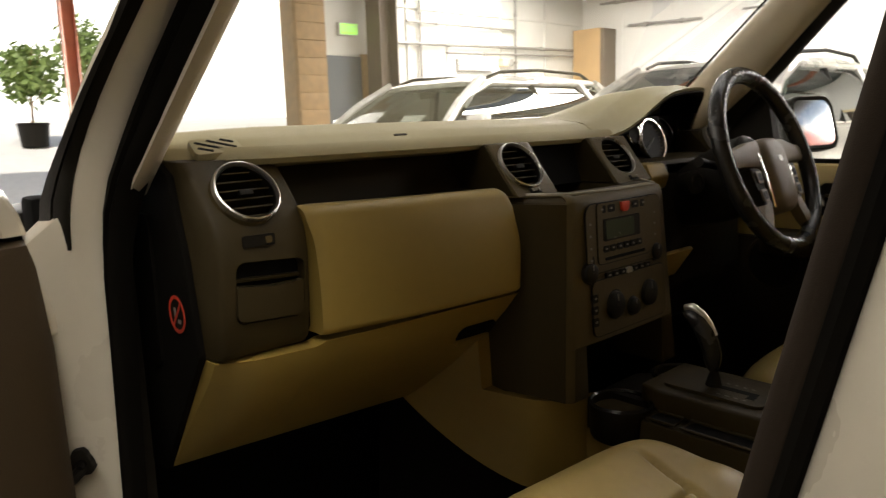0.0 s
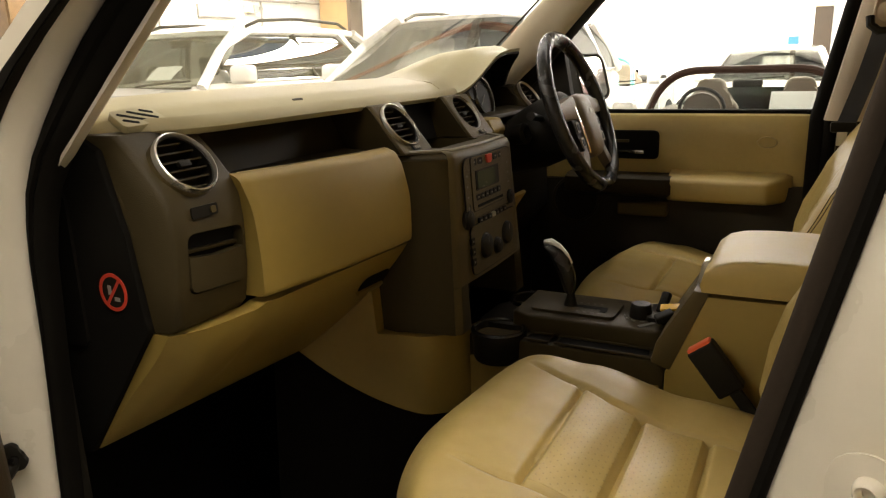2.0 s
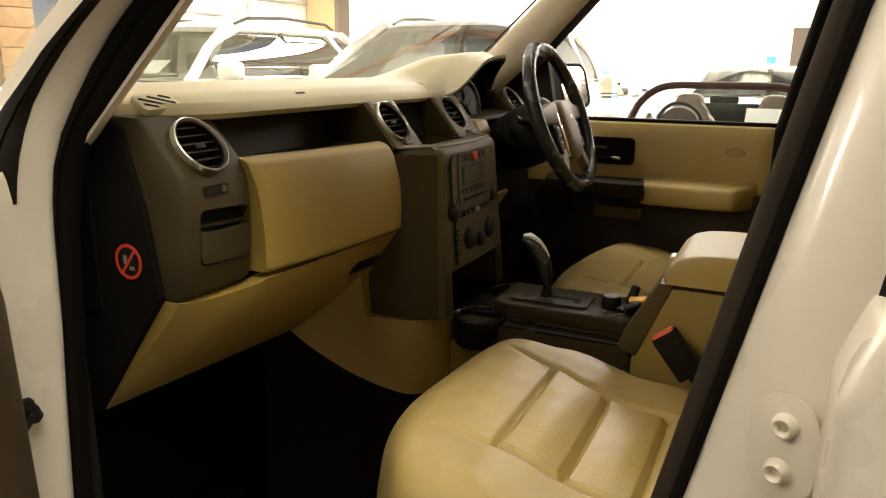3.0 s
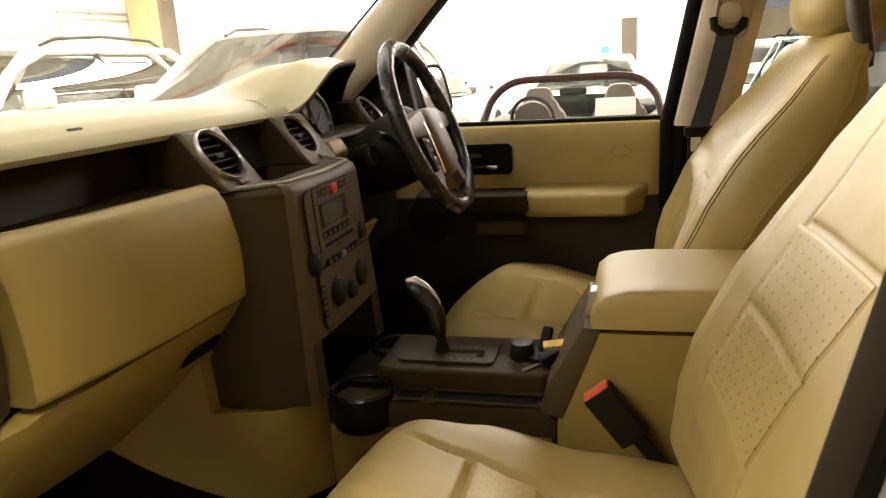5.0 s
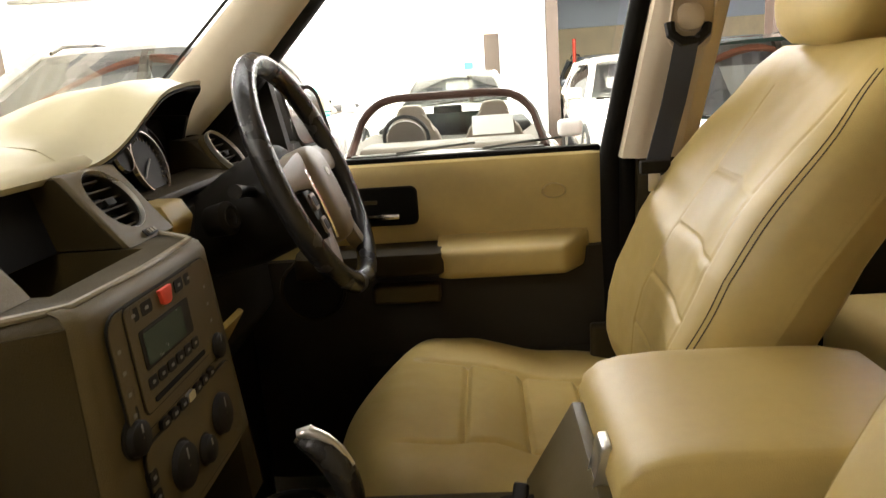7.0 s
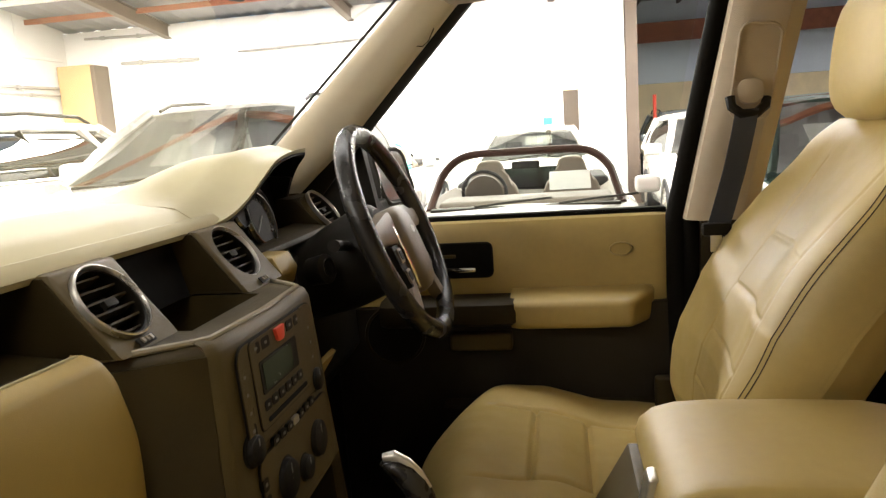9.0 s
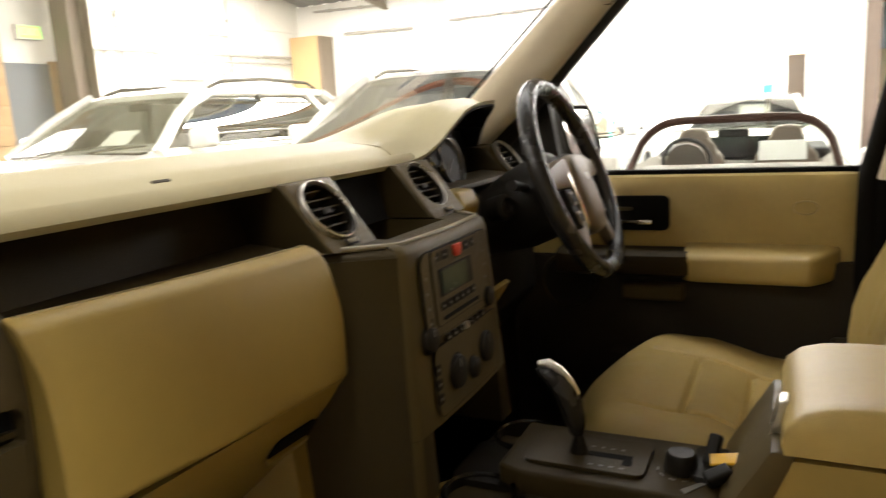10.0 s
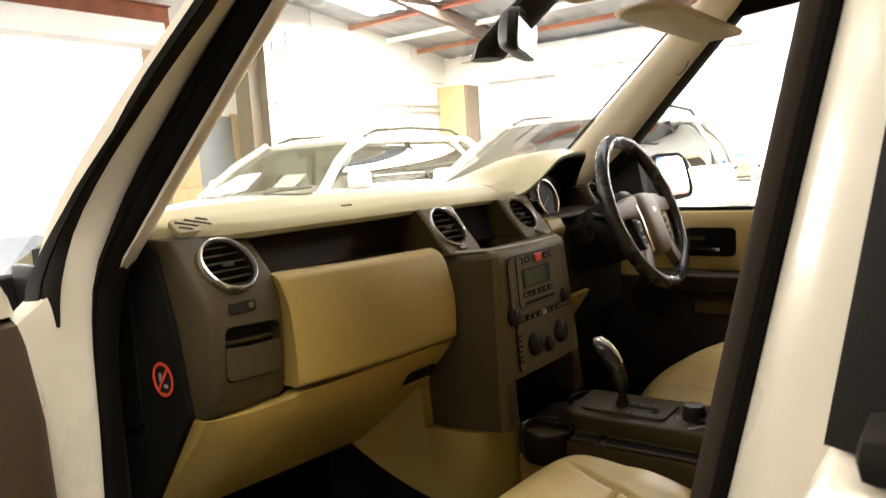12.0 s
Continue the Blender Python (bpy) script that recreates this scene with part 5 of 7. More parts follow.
        part("slot", prism(rounded(0.0046, math.hypot(x1 - x0, y1 - y0), 0.0018, 3), "z", 0.0055, 0.0067, m=slot), DARKHOLE, gr, "dark slot")
    part("light_sensor", plate(0.024, 0.004, 0.0015, 0.0012, facing((-0.225, -0.33, 1.337), (0.5, 0, 0.85))), BROWN, t, "small dark sensor slit")


dashboard()


def steering():
    c, n = V(-0.006, 0.427, 1.2625), V(0.932, 0, 0.362)
    m = facing(c, n)
    t = thing("steering_wheel", c, "black leather steering wheel with taupe hub and silver spokes", "steering wheel")
    R = 0.177
    part("rim", tube([m @ V(R * math.cos(2 * math.pi * k / 64), R * math.sin(2 * math.pi * k / 64), 0.0) for k in range(64)], 0.0165, 14, True), RIM, t, "worn black leather rim")
    TAUPE = mat("pale_taupe_cover", (0.17, 0.13, 0.085), 0.42, 0, 0.08, 7, 0.2, 800)
    hub = []
    for k in range(28):
        a = 2 * math.pi * k / 28
        ca, sa = math.cos(a), math.sin(a)
        hub.append((0.050 * math.copysign(abs(ca) ** 0.55, ca) * (1.0 + 0.10 * sa), -0.034 + 0.076 * math.copysign(abs(sa) ** 0.6, sa)))
    secs = [[m @ V(x * q, -0.034 + (y + 0.034) * q, z) for x, y in hub] for q, z in ((0.92, -0.04), (1.0, -0.03), (1.0, 0.004), (0.96, 0.012), (0.86, 0.018), (0.6, 0.0225), (0.25, 0.024))]
    h = part("hub", loft(secs), TAUPE, t, "taupe airbag cover", 60)
    part("emblem", lathe([(0.001, 0.0025), (0.0095, 0.0025), (0.0105, 0.0)], 24, m @ Matrix.Translation((0, -0.006, 0.022)) @ Matrix.Diagonal((1, 0.68, 1, 1))), SILVER, h, "oval silver emblem")
    for s in (-1, 1):
        strip = [m @ V(s * x, y, z) for x, y, z in ((0.0575, 0.012, 0.008), (0.0585, -0.03, 0.0105), (0.056, -0.07, 0.0095), (0.051, -0.096, 0.006))]
        part("spoke_trim", tube(strip, 0.0036, 8, flat=0.8), CHROME, t, "bright silver strip")
        # broad taupe wing running out to the rim
        wing = [[m @ V(s * x, y, z) for y, z in ((yt, zf - 0.02), (yt - 0.003, zf - 0.002), (yt - 0.010, zf), (yb + 0.008, zf), (yb, zf - 0.004), (yb, zf - 0.02))] for x, yt, yb, zf in ((0.046, 0.040, -0.02, 0.010), (0.075, 0.038, -0.014, 0.010), (0.11, 0.031, -0.010, 0.006), (0.14, 0.026, -0.010, 0.003), (0.172, 0.026, -0.012, 0.002))]
        part("spoke", loft(wing), TAUPE, t, "taupe side spoke", 60)
        pod = part("button_pod", prism([(s * 0.062, -0.016), (s * 0.102, -0.014), (s * 0.098, -0.05), (s * 0.088, -0.088), (s * 0.062, -0.092)], "z", -0.016, 0.005, 0.003, m=m), BLACK, t, "black switch pod")
        for dy in (-0.034, -0.070):
            part("button", plate(0.024, 0.024, 0.004, 0.0035, m @ Matrix.Translation((s * 0.079, dy, 0.005)), bevel=0.001), TAUPE, pod)
            part("button_mark", plate(0.016, 0.015, 0.003, 0.0043, m @ Matrix.Translation((s * 0.079, dy, 0.005))), BLACK, pod)
        # lower sweep into the foot of the rim
        low = [[m @ V(s * (x + dx), y + dx * 0.6, z) for dx, z in ((0.016, -0.016), (0.014, zf - 0.004), (0.0, zf), (-0.012, zf - 0.003), (-0.015, -0.016))] for x, y, zf in ((0.066, -0.080, 0.007), (0.074, -0.10, 0.007), (0.086, -0.122, 0.006), (0.102, -0.140, 0.005))]
        part("spoke", loft(low), TAUPE, t, "taupe lower spoke", 60)
    # column shroud
    secs = []
    for d, w, hh, dz in ((-0.022, 0.062, 0.055, -0.005), (-0.032, 0.080, 0.072, -0.010), (-0.07, 0.084, 0.078, -0.014), (-0.12, 0.082, 0.076, -0.018), (-0.17, 0.072, 0.066, -0.02), (-0.25, 0.06, 0.055, -0.02)):
        secs.append([m @ V(w * math.cos(a) * (1.0), hh * math.sin(a) + dz, d) for a in [2 * math.pi * k / 20 for k in range(20)]])
    part("column_shroud", loft(secs), BLACK, t, "black column shroud")
    for s, z in ((-1, 0.01), (1, 0.01)):
        part("stalk", tube([m @ V(s * 0.05, z, -0.07), m @ V(s * 0.11, z + 0.01, -0.065), m @ V(s * 0.155, z + 0.015, -0.06)], [0.008, 0.008, 0.010], 10), BLACK, t, "black stalk")
    part("ignition_barrel", lathe([(0.022, -0.03), (0.024, 0.0), (0.018, 0.004), (0.001, 0.004)], 24, facing((-0.10, 0.318, 1.222), (0.95, -0.25, 0.2))), BLACK, t, "black ignition barrel")
    part("ring", lathe([(0.012, 0.004), (0.012, 0.006), (0.016, 0.006), (0.016, 0.004)], 20, facing((-0.10, 0.318, 1.222), (0.95, -0.25, 0.2))), CHROME, t)


steering()


DEEP = mat("deep_brown_plastic", (0.023, 0.017, 0.009), 0.55, 0, 0.12, 7, 0.2, 800, spec=0.3)


def driver_door():
    t = thing("driver_door", (0.1, 0.85, 0.42), "shut front door with cream card and padded armrest", "car door")
    def run(profile, x0, x1, n=12, rx=0.012, taper=0.0):
        secs = []
        for k in range(n + 1):
            x = lerp(x0, x1, k / n)
            e = min(x - x0, x1 - x)
            q = max(0.0, 1 - e / rx) ** 2 * 0.010
            if taper:
                q += 0.06 * max(0.0, 1 - (x1 - x) / taper) ** 1.3
            secs.append([(x, min(0.80, y + q), z) for y, z in profile] if taper else [(x, y + q, z) for y, z in profile])
        return loft(secs)
    up = [(0.86, 1.232), (0.822, 1.230), (0.808, 1.226), (0.797, 1.21), (0.789, 1.18), (0.785, 1.14), (0.785, 1.10), (0.79, 1.055), (0.86, 1.055)]
    part("upper_card", run(up, -0.27, 0.472, 30), LEATHER, t, "cream upper door card")
    secs = []
    for k in range(41):
        x = 0.150 + 0.288 * k / 40
        e = max(0.0, (x - 0.384) / 0.054)
        yf = 0.708 + 0.074 * e ** 1.1 + 0.014 * max(0.0, 1 - (x - 0.150) / 0.03) ** 2
        zt, q = 1.073 + 0.010 * e, 0.008
        secs.append([(0.81, 1.090), (0.792, 1.0895), (lerp(yf, 0.79, 0.5), lerp(zt, 1.089, 0.52)), (yf + 0.012, zt + 0.001), (yf + 0.005, zt - 0.002), (yf, zt - 0.010), (yf + 0.005, 1.030), (yf + 0.009, 1.020), (yf + 0.018, 1.016), (0.81, 1.015)])
        secs[-1] = [(x, min(0.81, y), z) for y, z in secs[-1]]
    part("armrest", loft(secs), LEATHER, t, "cream padded armrest", 50)
    grip = [(0.80, 1.078), (0.73, 1.077), (0.712, 1.07), (0.706, 1.055), (0.71, 1.032), (0.73, 1.022), (0.80, 1.022)]
    part("pull_handle", run(grip, -0.12, 0.163, 20, 0.02), BROWN, t, "dark pull handle")
    part("pocket_lip", box(0.02, 0.15, 0.735, 0.80, 0.968, 1.004, 0.008, 3), BROWN2, t, "taupe pocket lip")
    part("lower_card", run([(0.86, 1.054), (0.77, 1.054), (0.765, 0.9), (0.755, 0.75), (0.75, 0.6), (0.86, 0.56)], -0.27, 0.472, 10), DEEP, t, "dark brown lower card")
    part("pocket", run([(0.78, 0.86), (0.715, 0.85), (0.705, 0.8), (0.71, 0.66), (0.78, 0.62)], 0.0, 0.44, 10, 0.03), DEEP, t, "dark map pocket")
    m = facing((0.050, 0.7855, 1.151), (0, -1, 0))
    hd = part("handle_recess", plate(0.125, 0.070, 0.012, 0.004, m), DARKHOLE, t, "black handle recess")
    part("bezel", prism(rounded(0.131, 0.076, 0.014), "z", 0, 0.0028, m=m), BLACK, hd)
    part("lever", box(-0.058, 0.03, -0.024, -0.013, 0.004, 0.016, 0.004, m=m), CHROME, hd, "chrome door lever")
    part("lock_tab", box(-0.052, -0.012, 0.006, 0.014, 0.004, 0.010, 0.003, m=m), BROWN2, hd)
    part("pull_cup", box(-0.064, -0.05, -0.024, 0.012, 0.004, 0.013, 0.004, m=m), CHROME, hd)
    part("oval_embossing", lathe([(0.020, 0.0), (0.0215, 0.003), (0.0225, 0.003), (0.024, 0.0)], 32, facing((0.375, 0.7855, 1.163), (0, -1, 0)) @ Matrix.Diagonal((1, 0.62, 1, 1))), LEATHER, t, "embossed oval mark")
    sp = part("speaker", lathe([(0.001, 0.004), (0.058, 0.004), (0.06, 0.0)], 36, facing((-0.10, 0.762, 1.0), (0.1, -1, 0))), BLACK, t, "black speaker grille")
    part("ring", lathe([(0.058, 0.003), (0.060, 0.008), (0.064, 0.008), (0.066, 0.0)], 36, facing((-0.10, 0.762, 1.0), (0.1, -1, 0))), BROWN, sp)
    part("waist_seal", box(-0.25, 0.47, 0.824, 0.85, 1.228, 1.240, 0.004), RUBBER, t, "black waist seal")
    part("skin", box(-0.42, 0.52, 0.87, 0.93, 0.44, 1.22, 0.025, 3), WHITE_PAINT, t, "white painted skin")
    part("sail_panel", prism([(-0.31, 1.232), (-0.122, 1.232), (-0.134, 1.30), (-0.152, 1.40), (-0.17, 1.415)], "y", 0.80, 0.83), BLACK, t, "black corner sail panel")
    part("pane", prism([(-0.12, 1.235), (0.46, 1.235), (0.55, 1.72), (0.2, 1.72), (-0.12, 1.41)], "y", 0.812, 0.815, m=Matrix.Identity(4)), GLASS, t, "clear window pane").visible_shadow = False
    for o in t.children_recursive:
        o.data.transform(Matrix.Translation((0.006, -0.063, 0.003)))


driver_door()


def side_mirror():
    t = thing("door_mirror", (-0.10, 1.0, 1.25), "black door mirror outside the driver window", "mirror")
    m = facing((-0.165, 1.085, 1.32), (0.93, -0.25, 0.27))
    secs = [[m @ V(x * q, y * q, z) for x, y in rounded(0.175, 0.150, 0.035, 6)] for q, z in ((0.86, 0.002), (0.95, 0.008), (1.0, 0.004), (1.0, -0.03), (0.9, -0.07), (0.5, -0.10))]
    part("housing", loft(secs), BLACK, t, "black housing")
    part("glass", plate(0.150, 0.126, 0.028, 0.0035, m), MIRROR, t, "mirror glass")
    part("arm", box(-0.225, -0.165, 0.77, 1.04, 1.235, 1.27, 0.01), BLACK, t)


side_mirror()

# ---- centre console ----


def console():
    t = thing("centre_console", (0.25, 0, 0.46), "dark brown console with cream armrest box", "console")
    part("base", prism([(-0.055, 0.46), (-0.055, 0.90), (0.28, 0.902), (0.295, 0.885), (0.295, 0.46)], "y", -0.104, 0.104, 0.006), COLUMN, t, "dark brown console base")
    part("base_side", box(-0.05, 0.29, -0.109, -0.1045, 0.46, 0.86, 0.002), BEIGE, t, "beige console side")
    pl = part("shifter_plinth", prism([(0.012, -0.05), (0.045, -0.062), (0.275, -0.062), (0.292, -0.05), (0.292, 0.085), (0.012, 0.085)], "z", 0.9, 0.936, 0.006, 3), COLUMN, t, "dark brown shifter plinth")
    part("gate_plate", plate(0.155, 0.09, 0.012, 0.005, facing((0.118, 0.008, 0.936), (0, 0, 1), (0, 1, 0))), COLUMN, pl, "dark gate plate")
    part("gate_slot", box(0.10, 0.175, -0.002, 0.010, 0.9408, 0.9416), DARKHOLE, pl, "dark gate slot")
    part("gate_slot", box(0.165, 0.177, -0.016, -0.002, 0.9408, 0.9416), DARKHOLE, pl)
    for k in range(4):
        part("gate_mark", box(0.125 + k * 0.013, 0.131 + k * 0.013, -0.0265, -0.0235, 0.9408, 0.9414), GREY_INK, pl)
        part("gate_mark", box(0.118 + k * 0.013, 0.123 + k * 0.013, 0.0225, 0.0255, 0.9408, 0.9414), GREY_INK, pl)
    part("tray", prism(rounded(0.155, 0.03, 0.008), "z", 0, 0.004, m=Matrix.Translation((0.19, -0.084, 0.9005))), DARKHOLE, t, "black tray slot")
    part("tray_rim", tube([(0.108, -0.1, 0.905), (0.275, -0.1, 0.905), (0.275, -0.066, 0.906), (0.108, -0.066, 0.906)], 0.0024, 8, True), COLUMN, t)
    part("tray", prism(rounded(0.04, 0.03, 0.008), "z", 0, 0.004, m=Matrix.Translation((0.076, -0.084, 0.9005))), DARKHOLE, t)
    part("tray_rim", tube([(0.054, -0.1, 0.905), (0.098, -0.1, 0.905), (0.098, -0.068, 0.906), (0.054, -0.068, 0.906)], 0.0024, 8, True), COLUMN, t)
    for s, x in ((-1, 0.0), (1, 0.006)):
        mc = Matrix.Translation((x, s * 0.088, 0.856))
        cp = part("cup_holder", lathe([(0.044, 0.0), (0.047, 0.005), (0.049, 0.040), (0.051, 0.054), (0.049, 0.058), (0.044, 0.056), (0.041, 0.012), (0.001, 0.010)], 36, mc), BLACK, t, "black cup holder")
        part("rim", lathe([(0.044, 0.0565), (0.0465, 0.0600), (0.051, 0.056), (0.049, 0.053)], 36, mc), GLOSS, cp, "glossy black rim")
    part("cup_bridge", prism(rounded(0.09, 0.12, 0.015), "z", 0.88, 0.91, 0.004, m=Matrix.Translation((-0.01, 0, 0))), BLACK, t)
    # armrest box
    part("box_side", prism([(0.296, 0.46), (0.297, 0.884), (0.354, 1.022), (0.66, 1.022), (0.66, 0.46)], "y", -0.106, 0.106, 0.006), BEIGE, t, "beige armrest box")
    part("box_front", prism([(0.274, 0.900), (0.282, 0.935), (0.336, 1.030), (0.360, 1.028), (0.306, 0.890)], "y", -0.108, 0.108, 0.004), BROWN2, t, "taupe sloping front")
    # padded lid
    prof = [(0.348, 1.030), (0.345, 1.042), (0.350, 1.062), (0.366, 1.076), (0.390, 1.083), (0.43, 1.086), (0.52, 1.086), (0.60, 1.084), (0.64, 1.076), (0.655, 1.060), (0.657, 1.030)]
    secs = []
    for y, s in ((-0.113, 0.90), (-0.111, 0.955), (-0.105, 0.985), (-0.09, 0.997), (-0.05, 1.0), (0, 1.004), (0.05, 1.0), (0.09, 0.997), (0.105, 0.985), (0.111, 0.955), (0.113, 0.90)):
        secs.append([(0.50 + (x - 0.50) * (0.985 + 0.015 * s), y, 1.030 + (z - 1.030) * s) for x, z in prof])
    part("lid", loft(secs), LEATHER, t, "cream padded armrest lid", 50)
    part("latch", prism([(0.3255, 1.002), (0.3375, 1.030), (0.3395, 1.058), (0.343, 1.066), (0.352, 1.067), (0.352, 1.028), (0.335, 1.002)], "y", -0.060, -0.030, 0.003, 3), SILVER, t, "silver lid latch")
    part("latch_panel", prism([(0.300, 0.965), (0.332, 1.022), (0.337, 1.020), (0.305, 0.962)], "y", -0.068, -0.012, 0.002), BROWN2, t, "taupe latch panel")
    # rotary terrain dial
    dl = part("dial", lathe([(0.020, 0), (0.0195, 0.010), (0.0175, 0.022), (0.0155, 0.0245), (0.001, 0.0245)], 28, Matrix.Translation((0.235, 0.004, 0.936))), BLACK, pl, "black rotary dial")
    for k in range(5):
        a = radians(190 + k * 32)
        part("dial_mark", box(-0.0015, 0.0015, -0.004, 0.004, 0, 0.0008, m=pose(0.235 + 0.028 * math.cos(a), 0.004 + 0.028 * math.sin(a), 0.936, 0, 0, 190 + k * 32)), GREY_INK, pl)
    part("switch_bank", plate(0.05, 0.085, 0.012, 0.008, facing((0.273, 0.02, 0.936), (0, 0, 1), (0, 1, 0))), BLACK, pl, "black switch bank")


console()


def shifter():
    t = thing("gear_selector", (0.106, 0.004, 0.936), "black leather gear selector with a silver cap", "gear lever")
    part("collar", lathe([(0.013, 0), (0.012, 0.004), (0.0075, 0.008), (0.006, 0.024)], 20, Matrix.Translation((0.106, 0.005, 0.941))), BLACK, t)
    secs = []
    for x, z, rx, ry in ((0.1055, 0.962, 0.007, 0.007), (0.104, 0.970, 0.012, 0.011), (0.102, 0.984, 0.0155, 0.014), (0.097, 1.004, 0.017, 0.016), (0.088, 1.024, 0.0175, 0.017), (0.076, 1.040, 0.0165, 0.017), (0.064, 1.049, 0.014, 0.015), (0.056, 1.052, 0.008, 0.01)):
        secs.append([(x + 0.86 * rx * math.cos(a), 0.006 + 0.86 * ry * math.sin(a), z + 0.35 * rx * math.cos(a)) for a in [2 * math.pi * k / 16 for k in range(16)]])
    part("grip", loft(secs), RIM, t, "black leather grip", 60)
    part("cap", tube([(0.106, 0.006, 1.02), (0.096, 0.006, 1.037), (0.082, 0.006, 1.05), (0.066, 0.006, 1.058), (0.054, 0.006, 1.056)], [0.003, 0.0045, 0.006, 0.007, 0.005], 10), SILVER, t, "silver cap strip")


shifter()


def keys():
    t = thing("car_keys", (0.283, 0.0, 0.944), "black car key with a yellow tag on the console", "keys")
    part("fob", box(-0.016, 0.016, -0.010, 0.010, 0, 0.014, 0.004, 3, m=pose(0.282, -0.022, 0.9445, 8, -22, 25)), BLACK, t, "black key fob")
    part("fob", box(-0.008, 0.008, -0.02, 0.02, 0, 0.012, 0.004, 3, m=pose(0.272, 0.028, 0.956, 52, 0, -18)), BLACK, t)
    part("tag", box(-0.017, 0.017, -0.011, 0.011, 0, 0.004, 0.001, m=pose(0.286, 0.0, 0.959, 6, -8, 6)), YELLOW, t, "yellow paper tag")
    part("ring", tube([V(0.285 + 0.012 * math.cos(a), -0.002 + 0.012 * math.sin(a), 0.957) for a in [2 * math.pi * k / 20 for k in range(20)]], 0.0012, 6, True), CHROME, t, "steel split ring")
    part("grey_strip", prism([(-0.02, -0.006), (0.018, -0.002), (0.02, 0.004), (-0.018, 0.004)], "z", 0, 0.001, m=pose(0.254, -0.035, 0.9365, 0, 0, 50)), GREY_INK, t, "small grey strip")


keys()


# ---- seats ----
STITCH = mat("brown_thread", (0.06, 0.040, 0.018), 0.7, 0, 0.15, 60, 0.4, 900)
SEAM = mat("dark_stitching", (0.27, 0.19, 0.060), 0.7, 0, 0.15, 60, 0.4, 900)


def groove(d, w=0.005):
    return math.exp(-(d / w) ** 2)


def front_seat(s, label, perforated_back):
    """s is -1 for the passenger seat and +1 for the driver seat."""
    c = 0.405 * s
    t = thing("front_seat", (0.3, c, 0.46), label, "seat", "front seats")
    # panel seams, offsets from the seat centre
    lo, hi = (-0.195, 0.035) if s > 0 else (-0.075, 0.130)
    SEAMS = (1.0, 1.078, 1.152, 1.230) if s > 0 else (1.047, 1.127, 1.212)
    hw = 0.275

    def cushion(u, v):
        a, b = 2 * u - 1, 2 * v - 1
        ea, eb = max(0, 1 - abs(a) ** 7) ** 0.42, max(0, 1 - abs(b) ** 9) ** 0.40
        front = 0.002 + (0.125 * abs(b) ** 1.8 if b * s > 0 else 0.085 * abs(b) ** 2.2)
        x = lerp(0.002, 0.56, u) + (front - 0.002) * max(0.0, 1 - u / 0.42) ** 1.3
        y = c + b * hw * (0.93 + 0.07 * min(1, u * 3))
        top = curve_at([(0.0, 0.899), (0.10, 0.920), (0.2, 0.905), (0.35, 0.868), (0.56, 0.845)], x)
        top += 0.026 * abs(b) ** 3
        lx, ly = x, b * hw
        ins = 0.118 if ly * s > 0 else lerp(0.185, 0.14, min(1, max(0, (x - 0.10) / 0.15)))
        g = 0.0
        if x > 0.11:
            g += groove(abs(ly) - ins, 0.0048) * min(1, (x - 0.11) / 0.03)
        if abs(ly) < ins:
            for sx in (0.205, 0.297, 0.39):
                g += groove(x - sx, 0.0048)
            top += 0.007 * (1 - (ly / ins) ** 2) * (0.5 + 0.5 * math.cos((x - 0.16) / 0.0925 * 2 * math.pi)) * (1 if x > 0.11 else 0)
        wr = 0.0012 * noise.noise(V(x * 26, y * 26, 3.0 * s)) + 0.002 * noise.noise(V(x * 9, y * 9, 7.0 + s))
        z = 0.80 + (top - 0.80) * min(ea, 1) * eb - 0.011 * min(1, g) * eb * ea + wr * eb * ea
        return V(x, y, z)
    part("cushion", slab(cushion, 180, 150, (0, 0, -0.006)), LEATHER, t, "cream leather cushion with sewn panels", 80)
    if perforated_back:
        for x0, x1 in ((0.212, 0.290), (0.304, 0.383)):
            def patch(u, v):
                return cushion((lerp(x0, x1, u) - 0.002) / 0.558, 0.5 + lerp(-0.108, 0.130, v) / (2 * hw)) + V(0, 0, 0.0004)
            part("perforated_panel", slab(patch, 28, 60, (0, 0, -0.0006)), LEATHER_C, t, "perforated leather insert", 80)
    # skirt under the cushion with a double seam
    out = [cushion(0.0, k / 40) for k in range(41)] + [cushion(k / 40, 1.0) for k in range(1, 41)] + [cushion(1.0, 1 - k / 40) for k in range(1, 41)] + [cushion(1 - k / 40, 0.0) for k in range(1, 40)]
    ring = [(p.x, p.y) for p in out]
    cx = 0.28
    secs = []
    for z, k in ((0.806, 0.985), (0.80, 1.0), (0.792, 1.008), (0.77, 1.006), (0.73, 0.995), (0.70, 0.96), (0.69, 0.93)):
        secs.append([(cx + (x - cx) * k, c + (y - c) * k, z) for x, y in ring])
    part("skirt", loft(secs), LEATHER, t, "cream leather cushion border")
    part("piping", tube([(cx + (x - cx) * 1.006, c + (y - c) * 1.006, 0.803) for x, y in ring[::2]], 0.0018, 6, True), SEAM, t, "sewn piping")
    part("piping", tube([(cx + (x - cx) * 1.009, c + (y - c) * 1.009, 0.795) for x, y in ring[::2]], 0.0016, 6, True), SEAM, t, "sewn piping")
    part("seat_base", box(0.06, 0.52, c - 0.21, c + 0.21, 0.46, 0.70, 0.02), BLACK, t, "black seat base")
    part("side_cover", box(0.05, 0.54, c - 0.255, c - 0.225, 0.62, 0.745, 0.015, 3), BROWN, t, "dark side cover")
    # backrest: upright at the foot, leaning back above
    rec = 0.02 if s > 0 else 0.0
